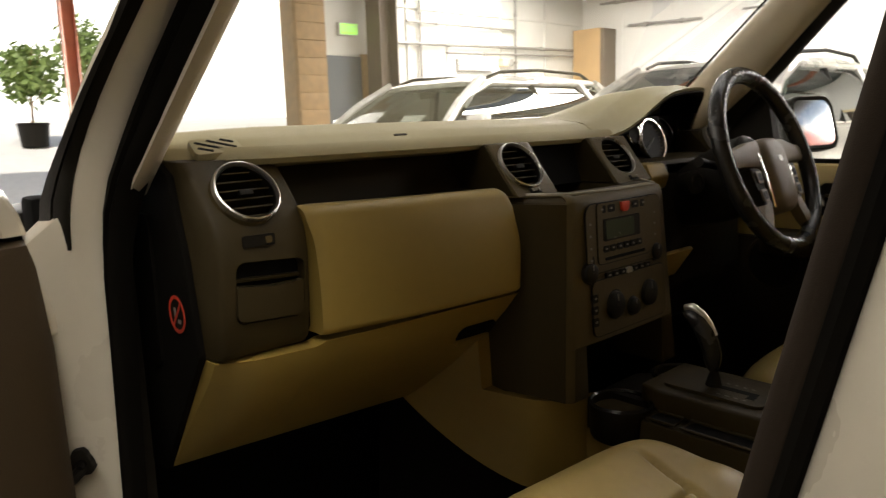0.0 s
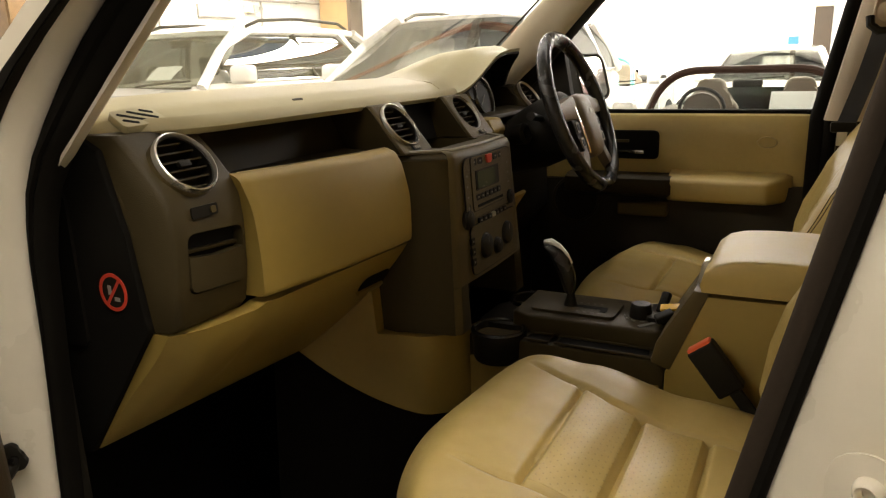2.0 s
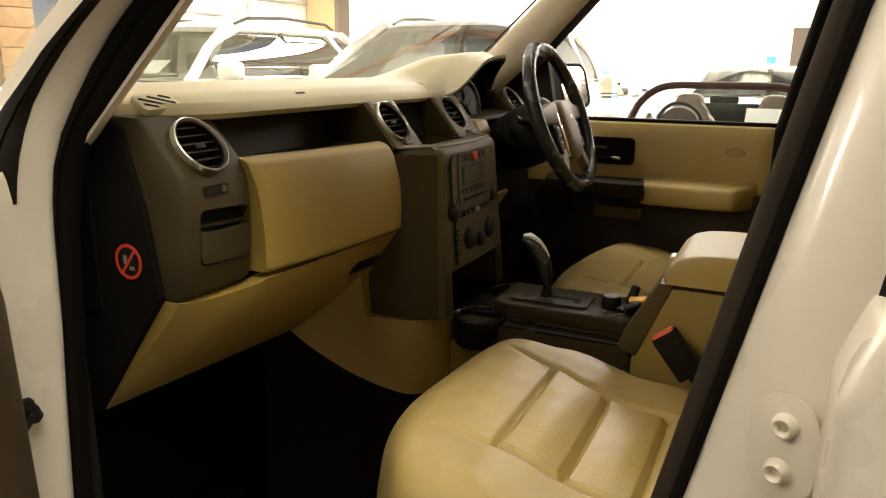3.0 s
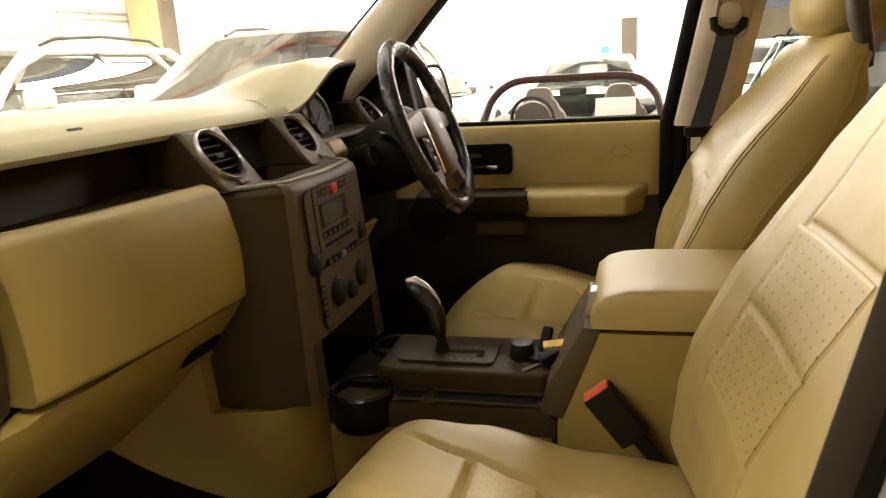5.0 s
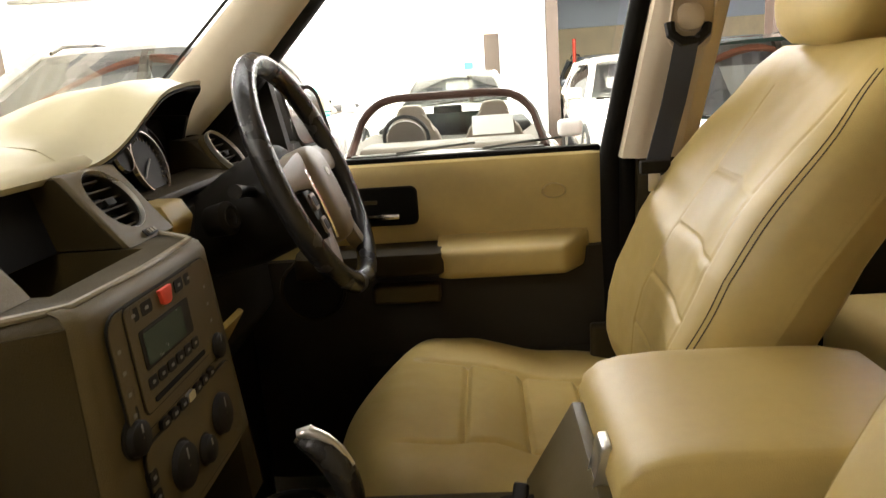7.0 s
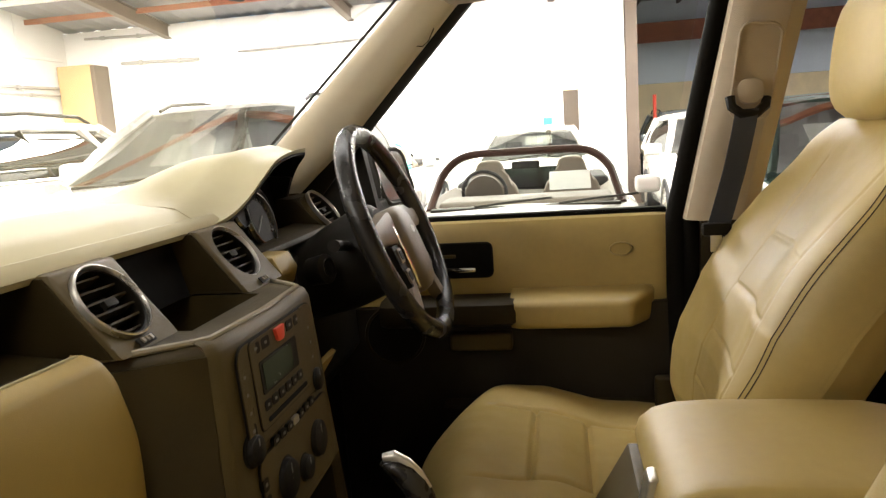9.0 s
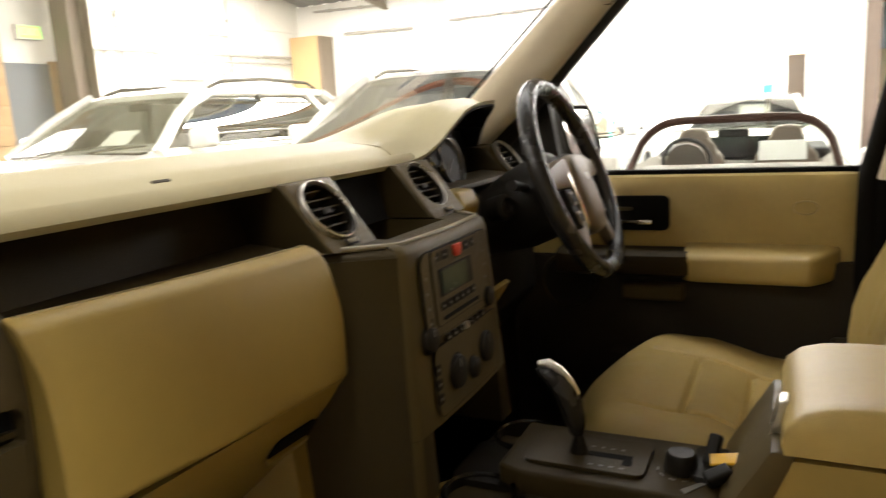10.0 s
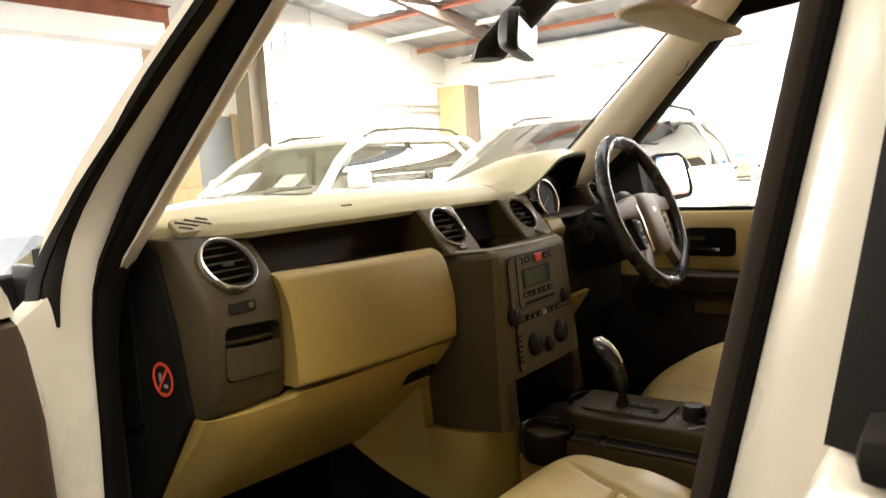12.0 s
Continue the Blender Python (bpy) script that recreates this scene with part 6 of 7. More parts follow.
    FRONT = [(0.86, 0.452), (0.93, 0.443), (1.0, 0.451), (1.05, 0.466), (1.14, 0.513), (1.25, 0.583 + rec * 0.5), (1.34, 0.640 + rec), (1.41, 0.688 + rec)]

    def front_x(z):
        for (z0, a), (z1, b) in zip(FRONT, FRONT[1:]):
            if z <= z1:
                return lerp(a, b, (z - z0) / (z1 - z0))
        return FRONT[-1][1]

    def width(v):
        return curve_at([(0, 0.215), (0.2, 0.245), (0.5, 0.258), (0.75, 0.235), (0.93, 0.195), (1.0, 0.165)], v)

    def flare(b, v):
        if s < 0:
            return curve_at([(0, 0.010), (0.2, 0.022), (0.5, 0.026), (0.75, 0.032), (1.0, 0.032)], v) if b > 0 else 0.0
        return curve_at([(0, 0.0), (0.2, 0.005), (0.5, 0.012), (0.75, 0.034), (0.93, 0.052), (1.0, 0.042)], v) if b < 0 else 0.0

    def depth(v):
        return curve_at([(0, 0.20), (0.4, 0.185), (0.63, 0.172), (0.8, 0.125), (0.93, 0.080), (1.0, 0.062)], v)

    def back(u, v):
        b = 2 * u - 1
        z = lerp(0.86, 1.40, v)
        w = width(v)
        eb = max(0, 1 - abs(b) ** (6 if b * s > 0 else 11)) ** 0.42
        ev = max(0, 1 - abs(2 * v - 1) ** 14) ** 0.42
        y = b * (w + flare(b, v))
        hollow = 0.027 * max(0, 1 - (abs(y) / 0.19) ** 2.2) * (1 - 0.75 * v)
        g = 0.0
        if v < 0.9:
            g = 0.8 * groove(y - lo, 0.0026) + 0.6 * groove(y - hi, 0.0026)
        if lo < y < hi:
            for sz in SEAMS:
                g += groove(z - sz, 0.0030)
        wr = 0.0015 * noise.noise(V(y * 22, z * 22, 11.0 * s))
        if s > 0 and abs(y) > 0.06:
            q = min(1.0, (abs(y) - 0.06) / 0.11)
            wr -= 0.018 * q * q * (3 - 2 * q) * math.exp(-((z - 1.225) / 0.085) ** 2)
        x = front_x(z) + hollow + 0.0028 * min(1, g) + wr
        core = front_x(z) + min(0.085, 0.6 * depth(v))
        k = eb * ev
        return V(lerp(core, x, k), c + y, z)
    part("backrest", slab(back, 170, 210, (0.006, 0, 0)), LEATHER, t, "cream leather backrest with sewn panels", 80)
    if perforated_back:
        def inset(u, v):
            z = lerp(1.0515, 1.2075, v)
            vv = (z - 0.86) / 0.54
            y = lerp(lo + 0.005, hi - 0.005, u)
            return back(0.5 + y / (2 * width(vv)), vv) + V(-0.0010, 0, 0)
        part("perforated_panel", slab(inset, 30, 40, (0.0008, 0, 0)), LEATHER_P, t, "perforated leather panel", 80)

    def rear(u, v):
        b = 2 * u - 1
        z = lerp(0.86, 1.40, v)
        k = max(0, 1 - abs(b) ** 6) ** 0.45 * max(0, 1 - abs(2 * v - 1) ** 14) ** 0.42
        return V(front_x(z) + lerp(min(0.085, 0.6 * depth(v)), depth(v), k), c + b * (width(v) + flare(b, v)), z)
    part("back_shell", slab(rear, 30, 30, (-0.005, 0, 0)), LEATHER, t, "cream leather back shell", 80)
    for edge in (-1, 1):
        inner = s > 0 and edge < 0
        for d in ((0.024, 0.031) if inner else (0.022,)):
            line = [back(0.5 + edge * 0.5 * (1 - d / (width(v / 48) + flare(edge, v / 48))), v / 48) for v in range(2, 46)]
            part("side_seam", tube([p + V(-0.0002, 0, 0) for p in line], 0.0009 if inner else 0.0007, 6), STITCH if inner else SEAM, t, "stitched seam")
    # headrest
    hx = front_x(1.41) + 0.052
    secs = []
    for k in range(17):
        z = k / 16
        r = max(0.0, 1 - abs(2 * z - 1) ** 5) ** 0.4
        secs.append([(hx + 0.02 * z + 0.084 * r * math.copysign(abs(math.cos(a)) ** 0.6, math.cos(a)), c + (0.105 + 0.03 * math.sin(math.pi * z)) * r * math.copysign(abs(math.sin(a)) ** 0.55, math.sin(a)), 1.388 + 0.215 * z) for a in [2 * math.pi * q / 32 for q in range(32)]])
    part("headrest", loft(secs), LEATHER, t, "cream leather headrest", 70)
    for dy in (-0.055, 0.055):
        part("headrest_post", tube([(hx, c + dy, 1.34), (hx, c + dy, 1.43)], 0.006, 8), CHROME, t, "steel headrest post")
    if s > 0:
        part("trim_arm", tube([(0.748, 0.20, 1.348), (0.738, 0.19, 1.368), (0.724, 0.187, 1.42), (0.710, 0.186, 1.50), (0.706, 0.19, 1.58)], [0.005, 0.012, 0.016, 0.016, 0.014], 12), mat("grey_brown_trim", (0.05, 0.040, 0.028), 0.5, 0, 0.08, 6, 0.2, 700), t, "grey-brown plastic arm behind the headrest")
    # lumbar knob and recliner cover
    part("recliner_cover", box(0.43, 0.57, c + s * 0.225 - 0.012, c + s * 0.225 + 0.012, 0.78, 0.93, 0.01, 3), BROWN, t, "dark recliner cover")
    # folding inner armrest pivot
    part("buckle_stalk", box(-0.010, 0.010, -0.006, 0.006, -0.12, 0.0, 0.004, m=pose(0.40, s * 0.142, 0.90, 0, -38, 0)), BLACK, t, "black buckle stalk")
    bk = part("buckle", box(-0.022, 0.022, -0.012, 0.012, -0.022, 0.062, 0.005, 3, m=pose(0.392, s * 0.142, 0.905, 0, -38, 0)), BLACK, t, "black belt buckle")
    part("button", box(-0.019, 0.019, -0.010, 0.010, 0.056, 0.066, 0.002, m=pose(0.392, s * 0.142, 0.905, 0, -38, 0)), ORANGE, bk, "orange release button")
    return t


front_seat(-1, "cream leather front passenger seat with perforated backrest panel", True)
front_seat(1, "cream leather driver seat with sewn panels", False)
t = thing("rear_bench", (1.25, 0, 0.46), "cream leather rear bench behind the front seats", "seat")
part("cushion", box(0.83, 1.45, -0.62, 0.62, 0.74, 0.975, 0.05, 4), LEATHER, t)
part("backrest", box(-0.06, 0.06, -0.62, 0.62, 0, 0.6, 0.04, 4, m=pose(1.44, 0, 0.9, 0, 12, 0)), LEATHER, t)
part("plinth", box(0.9, 1.45, -0.6, 0.6, 0.46, 0.745), BLACK, t)


def seat_belt():
    t = thing("seat_belt", (0.56, 0.63, 1.18), "charcoal seat belt hanging from the pillar loop", "seat belt")
    gm = facing((0.612, 0.6215, 1.49), (-0.10, -0.99, -0.10), (0.13, 0, 1))
    ring = [(x, y) for x, y in rounded(0.068, 0.165, 0.02, 6)]
    gp = part("guide_plate", plate(0.066, 0.163, 0.02, 0.0035, gm), TRIM_DIM, t, "beige height adjuster plate")
    part("guide_rim", tube([gm @ V(x, y, 0.004) for x, y in ring], 0.0028, 8, True), TRIM_DIM, gp, "raised rim of the plate")
    part("adjuster", plate(0.042, 0.042, 0.014, 0.020, facing((0.604, 0.620, 1.455), (-0.25, -0.95, 0.1)), bevel=0.004), TRIM_DIM, t, "beige belt anchor cover")
    part("loop", tube([(0.566, 0.606, 1.449), (0.568, 0.602, 1.431), (0.584, 0.598, 1.418), (0.608, 0.598, 1.418), (0.624, 0.602, 1.431), (0.626, 0.606, 1.444)], 0.009, 8), BLACK, t, "black belt loop")
    secs = []
    for z, x, y in ((1.426, 0.595, 0.600), (1.38, 0.586, 0.599), (1.32, 0.572, 0.596), (1.25, 0.552, 0.592), (1.205, 0.538, 0.588)):
        secs.append([(x - 0.021, y - 0.002, z), (x + 0.016, y - 0.010, z), (x + 0.016, y - 0.007, z), (x - 0.021, y + 0.001, z)])
    part("webbing", loft(secs), BELT, t, "charcoal webbing")
    part("tongue", box(0.526, 0.546, 0.578, 0.582, 1.178, 1.212, 0.0015), SILVER, t, "steel belt tongue")
    part("tongue_grip", box(0.512, 0.562, 0.572, 0.592, 1.208, 1.23, 0.005), BLACK, t)


seat_belt()


def cabin_mirror():
    t = thing("rear_view_mirror", (-0.08, 0, 1.62), "black interior mirror on a tall mount", "mirror")
    m = facing((-0.058, 0.0, 1.622), (0.935, 0.34, -0.12))
    secs = [[m @ V(x * s, y * s, z) for x, y in rounded(0.215, 0.075, 0.03, 6)] for s, z in ((0.97, 0.004), (1.0, 0.0), (1.0, -0.012), (0.85, -0.03), (0.5, -0.04))]
    part("housing", loft(secs), BLACK, t, "black mirror housing")
    part("glass", plate(0.20, 0.062, 0.024, 0.0055, m), MIRROR, t, "mirror glass")
    secs = [[V(cx + w * math.cos(a) * 0.5, 0.0 + h * math.sin(a), cz) for a in [2 * math.pi * k / 14 for k in range(14)]] for cx, cz, w, h in ((-0.145, 1.59, 0.06, 0.035), (-0.122, 1.615, 0.075, 0.05), (-0.045, 1.67, 0.07, 0.05), (0.05, 1.735, 0.08, 0.045))]
    part("mount", loft(secs), BLACK, t, "black mount cover")
    part("arm", tube([(-0.13, 0, 1.615), (-0.10, 0, 1.612), (-0.085, -0.003, 1.612)], 0.010, 10), BLACK, t)


cabin_mirror()


def visor(s, label):
    t = thing("sun_visor", (0.17, 0.36 * s, 1.72), label, "sun visor")
    secs = []
    for k in range(41):
        a = k / 40
        y = s * lerp(0.06, 0.60, a)
        e = 1 - 0.9 * max(0, (abs(2 * a - 1) - 0.9) / 0.1) ** 2
        w = math.sqrt(max(0.05, 1 - max(0, (abs(2 * a - 1) - 0.84) / 0.16) ** 2))
        secs.append([(0.130 + 0.11 * w * (v - 0.5), y, 1.652 + 0.004 * a - 0.004 * (1 - v) + 0.008 * sg * e) for v, sg in ((0.0, 0), (0.08, 1), (0.5, 1.2), (0.95, 0.9), (1, 0), (0.95, -0.9), (0.5, -1.2), (0.08, -1))])
    part("blade", loft(secs), HEADLINER, t, "beige cloth visor blade")
    part("pivot", tube([(0.085, s * 0.58, 1.655), (0.10, s * 0.60, 1.70), (0.16, s * 0.62, 1.745)], 0.007, 8), TRIM, t)


visor(1, "beige sun visor over the driver, folded up")
visor(-1, "beige sun visor over the passenger, folded up")

# ---- cars parked across the garage ----
CREAM_PAINT = mat("pearl_white_paint", (0.72, 0.70, 0.65), 0.25, 0.1, 0.04, 2, coat=0.7)
SILVER_PAINT = mat("silver_paint", (0.58, 0.58, 0.57), 0.25, 0.5, 0.04, 2, coat=0.7)
GREY_PAINT = mat("grey_paint", (0.22, 0.24, 0.26), 0.25, 0.4, 0.05, 2, coat=0.7)
WINDOW = glass("car_window_glass", (0.085, 0.098, 0.09), 0.0, fres=0.35)
SCREEN = glass("car_windscreen_glass", (0.34, 0.36, 0.32), 0.0, fres=0.5)
FRAME_BROWN = mat("brown_frame_trim", (0.040, 0.021, 0.015), 0.6, 0, 0.1, 8, spec=0.1)
TEAL = mat("teal_glass_edge", (0.10, 0.36, 0.34), 0.3, 0, 0.1, 8)
OPEN_SCREEN = glass("clear_screen_glass", (0.85, 0.88, 0.85), 0.0, fres=0.10)
LAMP_GLASS = mat("lamp_lens", (0.7, 0.7, 0.68), 0.08, 0.2, 0.05, 9, coat=0.8)
TYRE = mat("tyre_rubber", (0.02, 0.02, 0.02), 0.8, 0, 0.2, 9, 0.3, 200)
CABIN = mat("dark_cabin_trim", (0.018, 0.016, 0.014), 0.7, 0, 0.1, 5)
COCKPIT = mat("taupe_cockpit_trim", (0.13, 0.105, 0.08), 0.6, 0, 0.12, 5, 0.2, 200)
TANSEAT = mat("tan_seat_leather", (0.20, 0.16, 0.12), 0.5, 0, 0.1, 5, 0.2, 300)


def parked_car(x, y, turn, label, paint, group, L=4.7, W=1.86, belt=1.12, roof=1.74, ws0=1.35, ws1=2.15, tail=4.45, tail_top=3.9, rails=True, open_top=False, papers=(), bonnet=0.98, frame=None):
    """Local frame: x across the car, y back from the front bumper, z up; the car faces local -y."""
    t = thing("parked_car", (x, y, 0), label, "car", group)
    m = pose(x, y, 0, 0, 0, turn)
    h = W / 2

    def P(name, bm, mt, lab="", parent=None, sharp=38):
        bmesh.ops.transform(bm, matrix=m, verts=bm.verts[:])
        return part(name, bm, mt, parent or t, lab, sharp)
    # lower body
    secs, rows = [], []
    for yy, top, w, low in ((0.0, 0.62, 0.72, 0.32), (0.06, 0.74, 0.86, 0.25), (0.25, 0.86, 0.95, 0.22), (0.7, bonnet - 0.03, 1.0, 0.22), (ws0 - 0.05, bonnet + 0.05, 1.0, 0.22), (ws0 + 0.35, belt - 0.01, 1.0, 0.22), (L * 0.6, belt, 1.0, 0.22), (L - 0.45, belt, 0.99, 0.22), (L - 0.08, belt - 0.05, 0.93, 0.28), (L, belt - 0.3, 0.86, 0.34)):
        rows.append((yy, top, w, low, 0.03))
    if open_top:
        rows += [(ws0 + 0.04, bonnet + 0.06, 1.0, 0.22, 0.02), (ws0 + 0.08, bonnet + 0.07, 1.0, 0.22, -0.4), (ws0 + 1.48, belt, 1.0, 0.22, -0.5), (ws0 + 1.52, belt, 1.0, 0.22, 0.02)]
        rows = sorted((r if not ws0 + 0.08 < r[0] < ws0 + 1.48 else (*r[:4], -0.5)) for r in rows)
    for yy, top, w, low, mid in rows:
        ww = h * w
        secs.append([(-ww * 0.92, yy, low), (-ww, yy, low + 0.16), (-ww, yy, top * 0.72), (-ww * 0.975, yy, top - 0.05), (-ww * 0.90, yy, top), (0, yy, top + mid), (ww * 0.90, yy, top), (ww * 0.975, yy, top - 0.05), (ww, yy, top * 0.72), (ww, yy, low + 0.16), (ww * 0.92, yy, low)])
    bd = P("body", loft(secs), paint, "painted body")
    for sx in (-1, 1):
        P("headlight", box(sx * h * 0.62 - 0.17, sx * h * 0.62 + 0.17, 0.0, 0.2, 0.58, 0.76, 0.05, 3), LAMP_GLASS, "clear headlight")
        for wy in (0.85, L - 0.95):
            rr = 0.34
            mw = Matrix.Translation((sx * (h - 0.1), wy, rr)) @ Matrix.Rotation(radians(90 * sx), 4, "Y")
            b = lathe([(0.2, -0.1), (rr * 0.93, -0.1), (rr, -0.07), (rr, 0.08), (rr * 0.93, 0.115), (0.21, 0.115)], 28, mw)
            wh = P("wheel", b, TYRE, "black tyre")
            b = lathe([(0.001, 0.06), (0.05, 0.09), (0.06, 0.07), (0.2, 0.10), (0.215, 0.116), (0.215, 0.05)], 28, mw)
            for k in range(5):
                box(-0.02, 0.02, 0.05, 0.2, 0.085, 0.108, bm=b, m=mw @ Matrix.Rotation(2 * math.pi * k / 5, 4, "Z"))
            P("rim", b, SILVER, "alloy rim", wh)
        mk = 0.8 if open_top else 1.0
        mx = sx * (h + 0.08)
        mi = P("door_mirror", box(mx - 0.12 * mk, mx + 0.11 * mk, ws0 + 0.30, ws0 + 0.43, belt + 0.05 - 0.085 * mk, belt + 0.05 + 0.075 * mk, 0.058 * mk, 4), paint, "door mirror")
        P("glass", box(mx - 0.075 * mk, mx + 0.075 * mk, ws0 + 0.43, ws0 + 0.436, belt + 0.05 - 0.045 * mk, belt + 0.05 + 0.045 * mk), MIRROR, "", mi)
    P("grille", box(-h * 0.4, h * 0.4, -0.01, 0.06, 0.5, 0.68, 0.015), BLACK, "black grille")
    P("cowl", box(-h * 0.82, h * 0.82, ws0 - 0.06, ws0 + 0.02, bonnet + 0.03, bonnet + 0.075, 0.01), BLACK, "black wiper cowl")
    tw, bw = (h * 0.70, h * 0.93) if not open_top else (h * 0.64, h * 0.84)
    base = bonnet + 0.075
    # A pillars and the windscreen
    for sx in (-1, 1):
        P("a_pillar", tube([(sx * bw, ws0 + 0.02, base - 0.02), (sx * lerp(bw, tw, 0.5), lerp(ws0, ws1, 0.5), lerp(base, roof, 0.53)), (sx * tw, ws1, roof - 0.02)], 0.045, 8), paint, "windscreen pillar") if not open_top else None
    P("windscreen", shell(lambda u, v: V(lerp(-lerp(bw, tw, v), lerp(bw, tw, v), u), lerp(ws0, ws1, v) - 0.10 * math.sin(math.pi * u), lerp(base, roof - 0.03, v)), 12, 6, 0), OPEN_SCREEN if open_top else SCREEN, "glass windscreen").visible_shadow = False
    for k in (-0.35, 0.25):
        P("wiper", tube([(k, ws0 - 0.10, base + 0.01), (k + 0.25, ws0 - 0.06, base + 0.03), (k + 0.55, ws0 - 0.02, base + 0.045)], 0.009, 6), BLACK, "black wiper")
    for (u, v, wd, hd) in papers:
        cx, cy, cz = lerp(-bw, bw, u), lerp(ws0, ws1, v) + 0.0, lerp(base, roof, v)
        sl = math.atan2(roof - base, ws1 - ws0)
        P("price_card", box(-wd / 2, wd / 2, -hd / 2, hd / 2, 0, 0.002, m=Matrix.Translation((cx, cy + 0.03, cz)) @ Matrix.Rotation(sl, 4, "X")), PAPER, "white price card inside the screen")
    # cabin: dash, wheel, seats
    P("dash_top", box(-bw * 0.93, bw * 0.93, ws0 + 0.12, ws0 + 0.62, belt - 0.2, belt + (0.0 if open_top else -0.02), 0.04, 3), COCKPIT if open_top else CABIN, "dashboard")
    wz = belt + (0.01 if open_top else -0.05)
    P("steering_wheel", tube([V(-0.36 + 0.18 * math.cos(a), ws0 + 0.75 - 0.07 * math.sin(a), wz + 0.18 * math.sin(a)) for a in [2 * math.pi * k / 24 for k in range(24)]], 0.016, 8, True), CABIN, "dark steering wheel")
    for sx in (-0.36, 0.36):
        if open_top:
            out = [(-0.25, 0.55), (-0.26, belt - 0.08), (-0.22, belt + 0.03), (-0.13, belt + 0.09), (-0.125, belt + 0.18), (-0.10, belt + 0.235), (-0.05, belt + 0.25)]
            P("seat", prism([(sx + x, z) for x, z in out] + [(sx - x, z) for x, z in out[::-1]], "y", ws0 + 1.24, ws0 + 1.38, 0.03, 3), TANSEAT, "front seat with one-piece headrest")
            continue
        st = P("seat", box(sx - 0.24, sx + 0.24, ws0 + 1.25, ws0 + 1.42, 0.6, belt + 0.02, 0.06, 3), TANSEAT if open_top else CABIN, "front seat")
        P("headrest", box(sx - 0.14, sx + 0.14, ws0 + 1.36, ws0 + 1.46, belt + (0.0 if open_top else 0.03), belt + 0.22, 0.045, 4), TANSEAT if open_top else CABIN, "headrest", st)
    if open_top:
        rim = []
        for k in range(25):
            a = math.pi * k / 24
            ca, sa = math.cos(a), math.sin(a)
            v = abs(sa) ** 0.27
            rim.append((-lerp(bw, tw, v ** 2) * math.copysign(abs(ca) ** 0.27, ca), lerp(ws0 + 0.02, ws1, v) - 0.08 * (1 - abs(ca)) * v, lerp(base - 0.02, roof + 0.01, v)))
        P("screen_frame", tube(rim, 0.030, 8), frame, "brown windscreen frame")
        P("wheel_pad", lathe([(0.001, 0.02), (0.06, 0.018), (0.15, 0.0), (0.15, -0.02), (0.001, -0.02)], 24, facing((-0.36, ws0 + 0.76, belt + 0.02), (0, 0.93, 0.37))), COCKPIT, "grey wheel centre")
        P("cockpit_lining", loft([[(-h * 0.86, yy, belt + 0.012), (0, yy, belt - 0.46), (h * 0.86, yy, belt + 0.012), (h * 0.86, yy, belt + 0.002), (0, yy, belt - 0.475), (-h * 0.86, yy, belt + 0.002)] for yy in (ws0 + 0.06, ws0 + 1.51)]), COCKPIT, "taupe cockpit lining")
        P("cabin_mirror", box(-0.11, 0.11, ws1 - 0.02, ws1 + 0.02, roof - 0.13, roof - 0.07, 0.02, 3), BLACK, "interior mirror")
        P("rear_deck", box(-bw, bw, ws0 + 1.5, L - 0.4, belt - 0.06, belt + 0.05, 0.05, 3), CABIN, "folded soft top")
        P("wind_deflector", box(-0.5, 0.5, ws0 + 1.48, ws0 + 1.5, belt - 0.02, belt + 0.16, 0.004), WINDOW, "wind deflector")
        return t
    # roof, side frames and glass
    secs = []
    for yy, z, w in ((ws1 - 0.04, roof - 0.025, 1.0), (ws1 + 0.3, roof + 0.012, 1.02), ((ws1 + tail_top) / 2, roof + 0.03, 1.03), (tail_top, roof + 0.005, 1.0), (tail_top + 0.12, roof - 0.03, 0.96)):
        ww = tw * w
        secs.append([(-ww - 0.03, yy, z - 0.05), (-ww, yy, z - 0.01), (-ww * 0.5, yy, z + 0.02), (0, yy, z + 0.03), (ww * 0.5, yy, z + 0.02), (ww, yy, z - 0.01), (ww + 0.03, yy, z - 0.05), (0, yy, z - 0.045)])
    P("roof", loft(secs), paint, "painted roof")
    mid0, mid1 = lerp(ws0 + 0.4, tail, 0.42), lerp(ws1, tail_top, 0.40)
    q0, q1 = lerp(ws0 + 0.4, tail, 0.77), lerp(ws1, tail_top, 0.86)
    for sx in (-1, 1):
        a = lambda yb, yt, e=0.0: [(sx * (bw + e), yb, belt - 0.02), (sx * (tw + 0.02 + e), yt, roof - 0.05)]
        for yb, yt, r, nm, mt in ((mid0, mid1, 0.03, "b_pillar", BLACK), (q0, q1, 0.055, "c_pillar", paint), (tail, tail_top + 0.05, 0.06, "d_pillar", paint)):
            P(nm, tube(a(yb, yt), r, 8), mt, "window pillar")
        P("gutter", tube([(sx * (bw + 0.0), ws0 + 0.05, base), (sx * (lerp(bw, tw, 0.55)), lerp(ws0, ws1, 0.55) + 0.02, lerp(base, roof, 0.6)), (sx * (tw + 0.03), ws1 + 0.1, roof - 0.05), (sx * (tw + 0.035), tail_top, roof - 0.045)], 0.03, 8), paint, "painted roof side")
        for y0, y1, t0, t1 in ((ws0 + 0.12, mid0, ws1 - 0.02, mid1), (mid0, q0, mid1, q1), (q0, tail, q1, tail_top)):
            b = shell(lambda u, v: V(sx * (lerp(bw, tw + 0.02, v) + 0.045 * math.sin(math.pi * v)), lerp(lerp(y0, y1, u), lerp(t0, t1, u), v), lerp(belt - 0.02, roof - 0.06, v)), 3, 14, 0)
            P("side_window", b, WINDOW, "tinted side window").visible_shadow = False
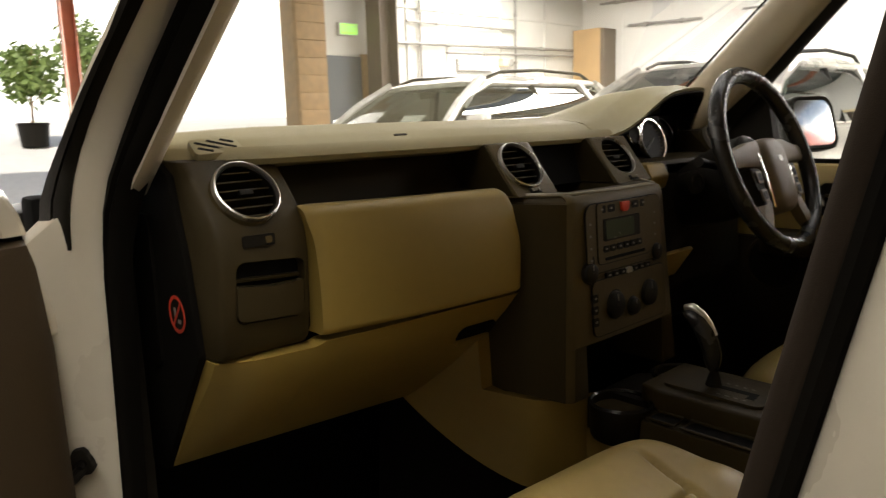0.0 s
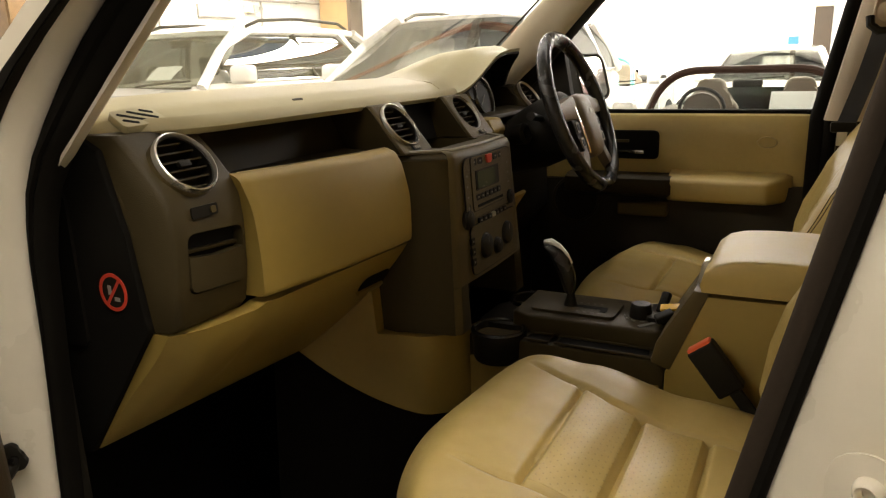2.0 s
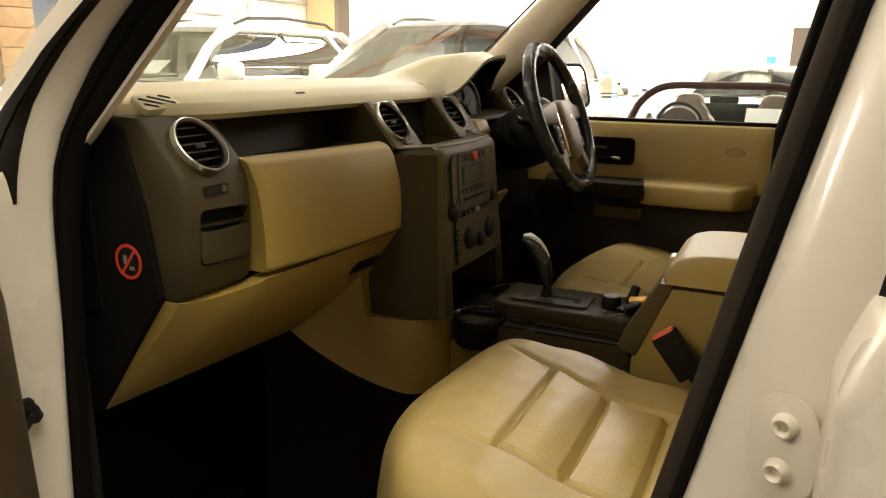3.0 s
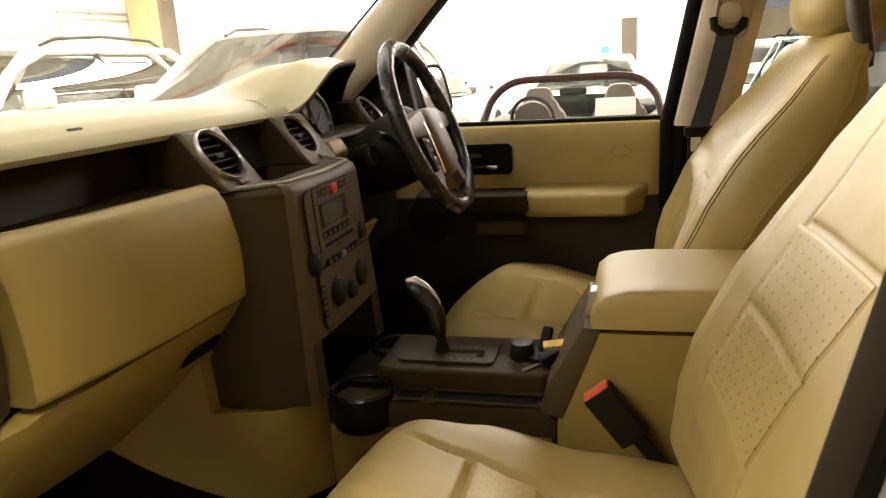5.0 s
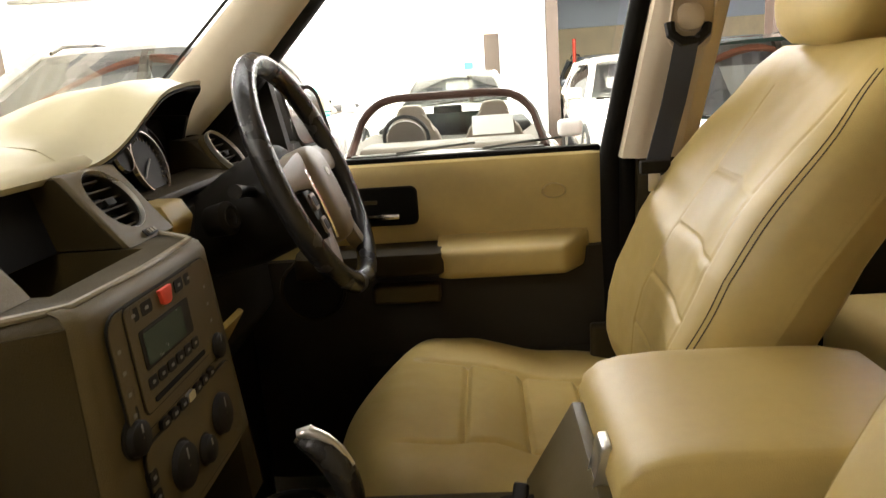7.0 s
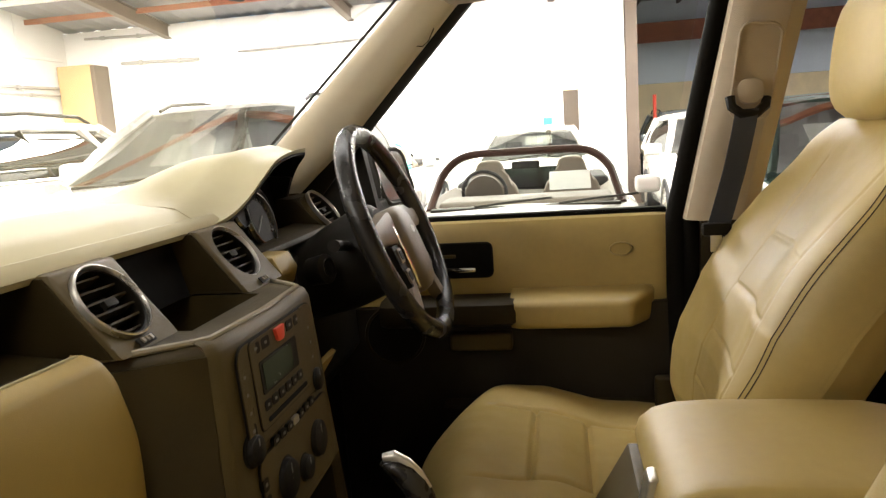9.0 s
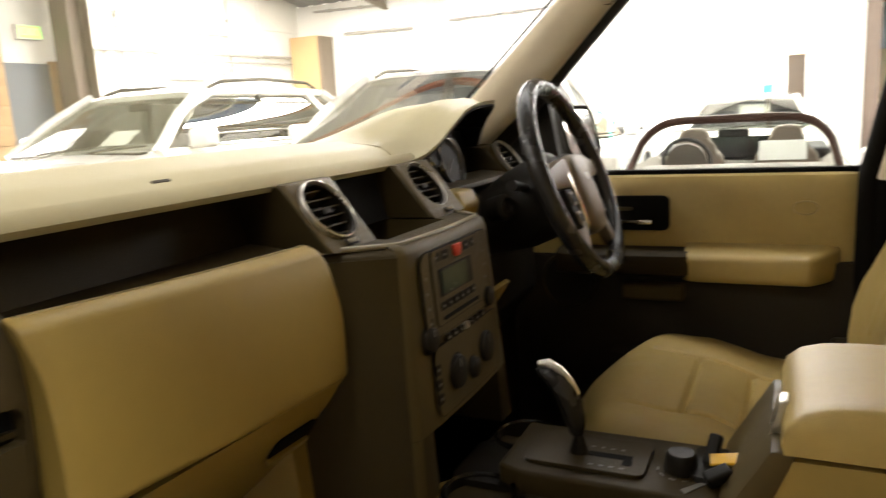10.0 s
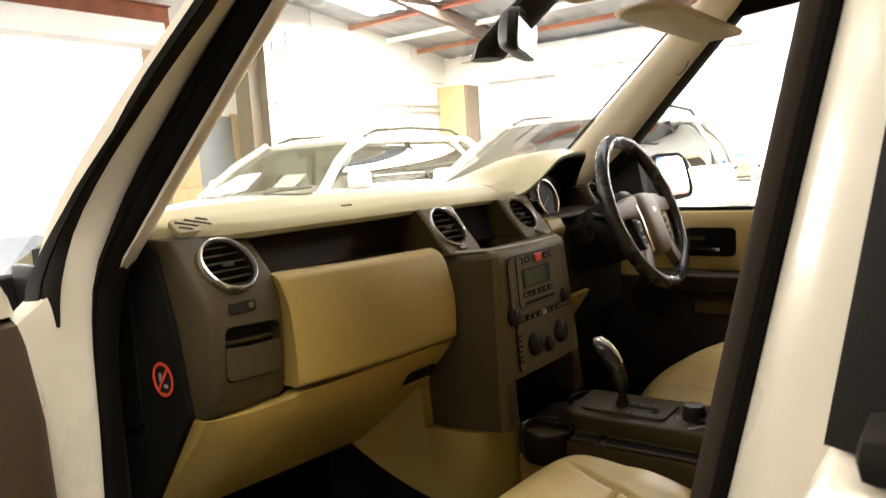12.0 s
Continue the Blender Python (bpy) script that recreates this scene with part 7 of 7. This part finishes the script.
        P("waist_trim", tube([(sx * (bw + 0.01), ws0 + 0.3, belt - 0.015), (sx * (bw + 0.01), tail, belt - 0.015)], 0.012, 6), CHROME, "bright waist trim")
        if rails:
            P("roof_rail", tube([(sx * tw * 0.97, ws1 + 0.12, roof + 0.0), (sx * tw * 0.97, ws1 + 0.3, roof + 0.055), (sx * tw * 0.98, (ws1 + tail_top) / 2, roof + 0.085), (sx * tw * 0.97, tail_top - 0.15, roof + 0.06), (sx * tw * 0.97, tail_top, roof + 0.0)], 0.016, 8), BLACK, "dark roof rail")
    b = bmesh.new()
    b.faces.new([b.verts.new(p) for p in ((-bw * 0.9, tail + 0.08, belt), (bw * 0.9, tail + 0.08, belt), (tw * 0.95, tail_top + 0.1, roof - 0.06), (-tw * 0.95, tail_top + 0.1, roof - 0.06))])
    P("rear_window", b, WINDOW, "tinted rear window")
    P("cabin_mirror", box(-0.12, 0.12, ws1 - 0.08, ws1 - 0.04, roof - 0.17, roof - 0.10, 0.02, 3), BLACK, "interior mirror")
    return t


parked_car(-4.8, 1.8, 0, "pearl white estate wagon with roof rails, facing the aisle", CREAM_PAINT, "parked cars", papers=((0.66, 0.22, 0.3, 0.2),), L=4.75, roof=1.74, belt=1.28, bonnet=1.17, ws1=2.1, tail=4.5, tail_top=3.8)
# two white cards fill the bright patches in this windscreen
parked_car(-2.39, 2.55, 0, "cream white off-road wagon with white cards in the windscreen", CREAM_PAINT, "parked cars", papers=((0.42, 0.40, 0.32, 0.44), (0.60, 0.42, 0.30, 0.44)), roof=1.76, belt=1.26, bonnet=1.15, ws1=2.25)
parked_car(-0.01, 3.2, 0, "white open roadster with brown windscreen frame and tan seats", CREAM_PAINT, "parked cars", L=4.1, W=1.66, frame=FRAME_BROWN, belt=0.905, roof=1.238, ws0=1.25, ws1=1.75, open_top=True, papers=((0.74, 0.4, 0.3, 0.21),), bonnet=0.80)
parked_car(-0.15, 8.9, 0, "pale saloon with dark windows behind the roadster", CREAM_PAINT, "parked cars", L=4.5, W=1.76, belt=0.98, roof=1.40, ws0=1.2, ws1=1.95, tail=4.1, tail_top=3.3, rails=False, papers=((0.55, 0.6, 0.42, 0.24),), bonnet=0.9)
parked_car(-2.5, 7.5, 0, "silver open convertible with a teal-edged windscreen", SILVER_PAINT, "parked cars", L=4.3, W=1.76, belt=0.99, roof=1.33, ws0=1.3, ws1=1.8, open_top=True, bonnet=0.92, frame=TEAL)
parked_car(2.42, 8.0, 0, "small white hatchback with a price card", CREAM_PAINT, "parked cars", L=3.9, W=1.7, belt=0.98, roof=1.46, ws0=0.95, ws1=1.75, tail=3.7, tail_top=3.3, rails=False, papers=((0.3, 0.35, 0.4, 0.25),), bonnet=0.9)
parked_car(2.95, 13.2, 0, "grey hatchback in the rear bay with a roof rack", GREY_PAINT, "parked cars", L=4.2, W=1.75, belt=1.02, roof=1.55, ws0=1.0, ws1=1.8, tail=4.0, tail_top=3.5, bonnet=0.95)
parked_car(2.6, 3.8, 0, "dark green wagon beside the roadster", mat("dark_green_paint", (0.02, 0.04, 0.03), 0.2, 0.2, 0.05, 2, coat=0.7), "parked cars", papers=((0.3, 0.4, 0.3, 0.4),), L=4.0, W=1.78, roof=1.5, belt=1.0, bonnet=0.9, ws0=1.0, ws1=1.7, tail=3.8, tail_top=3.4)
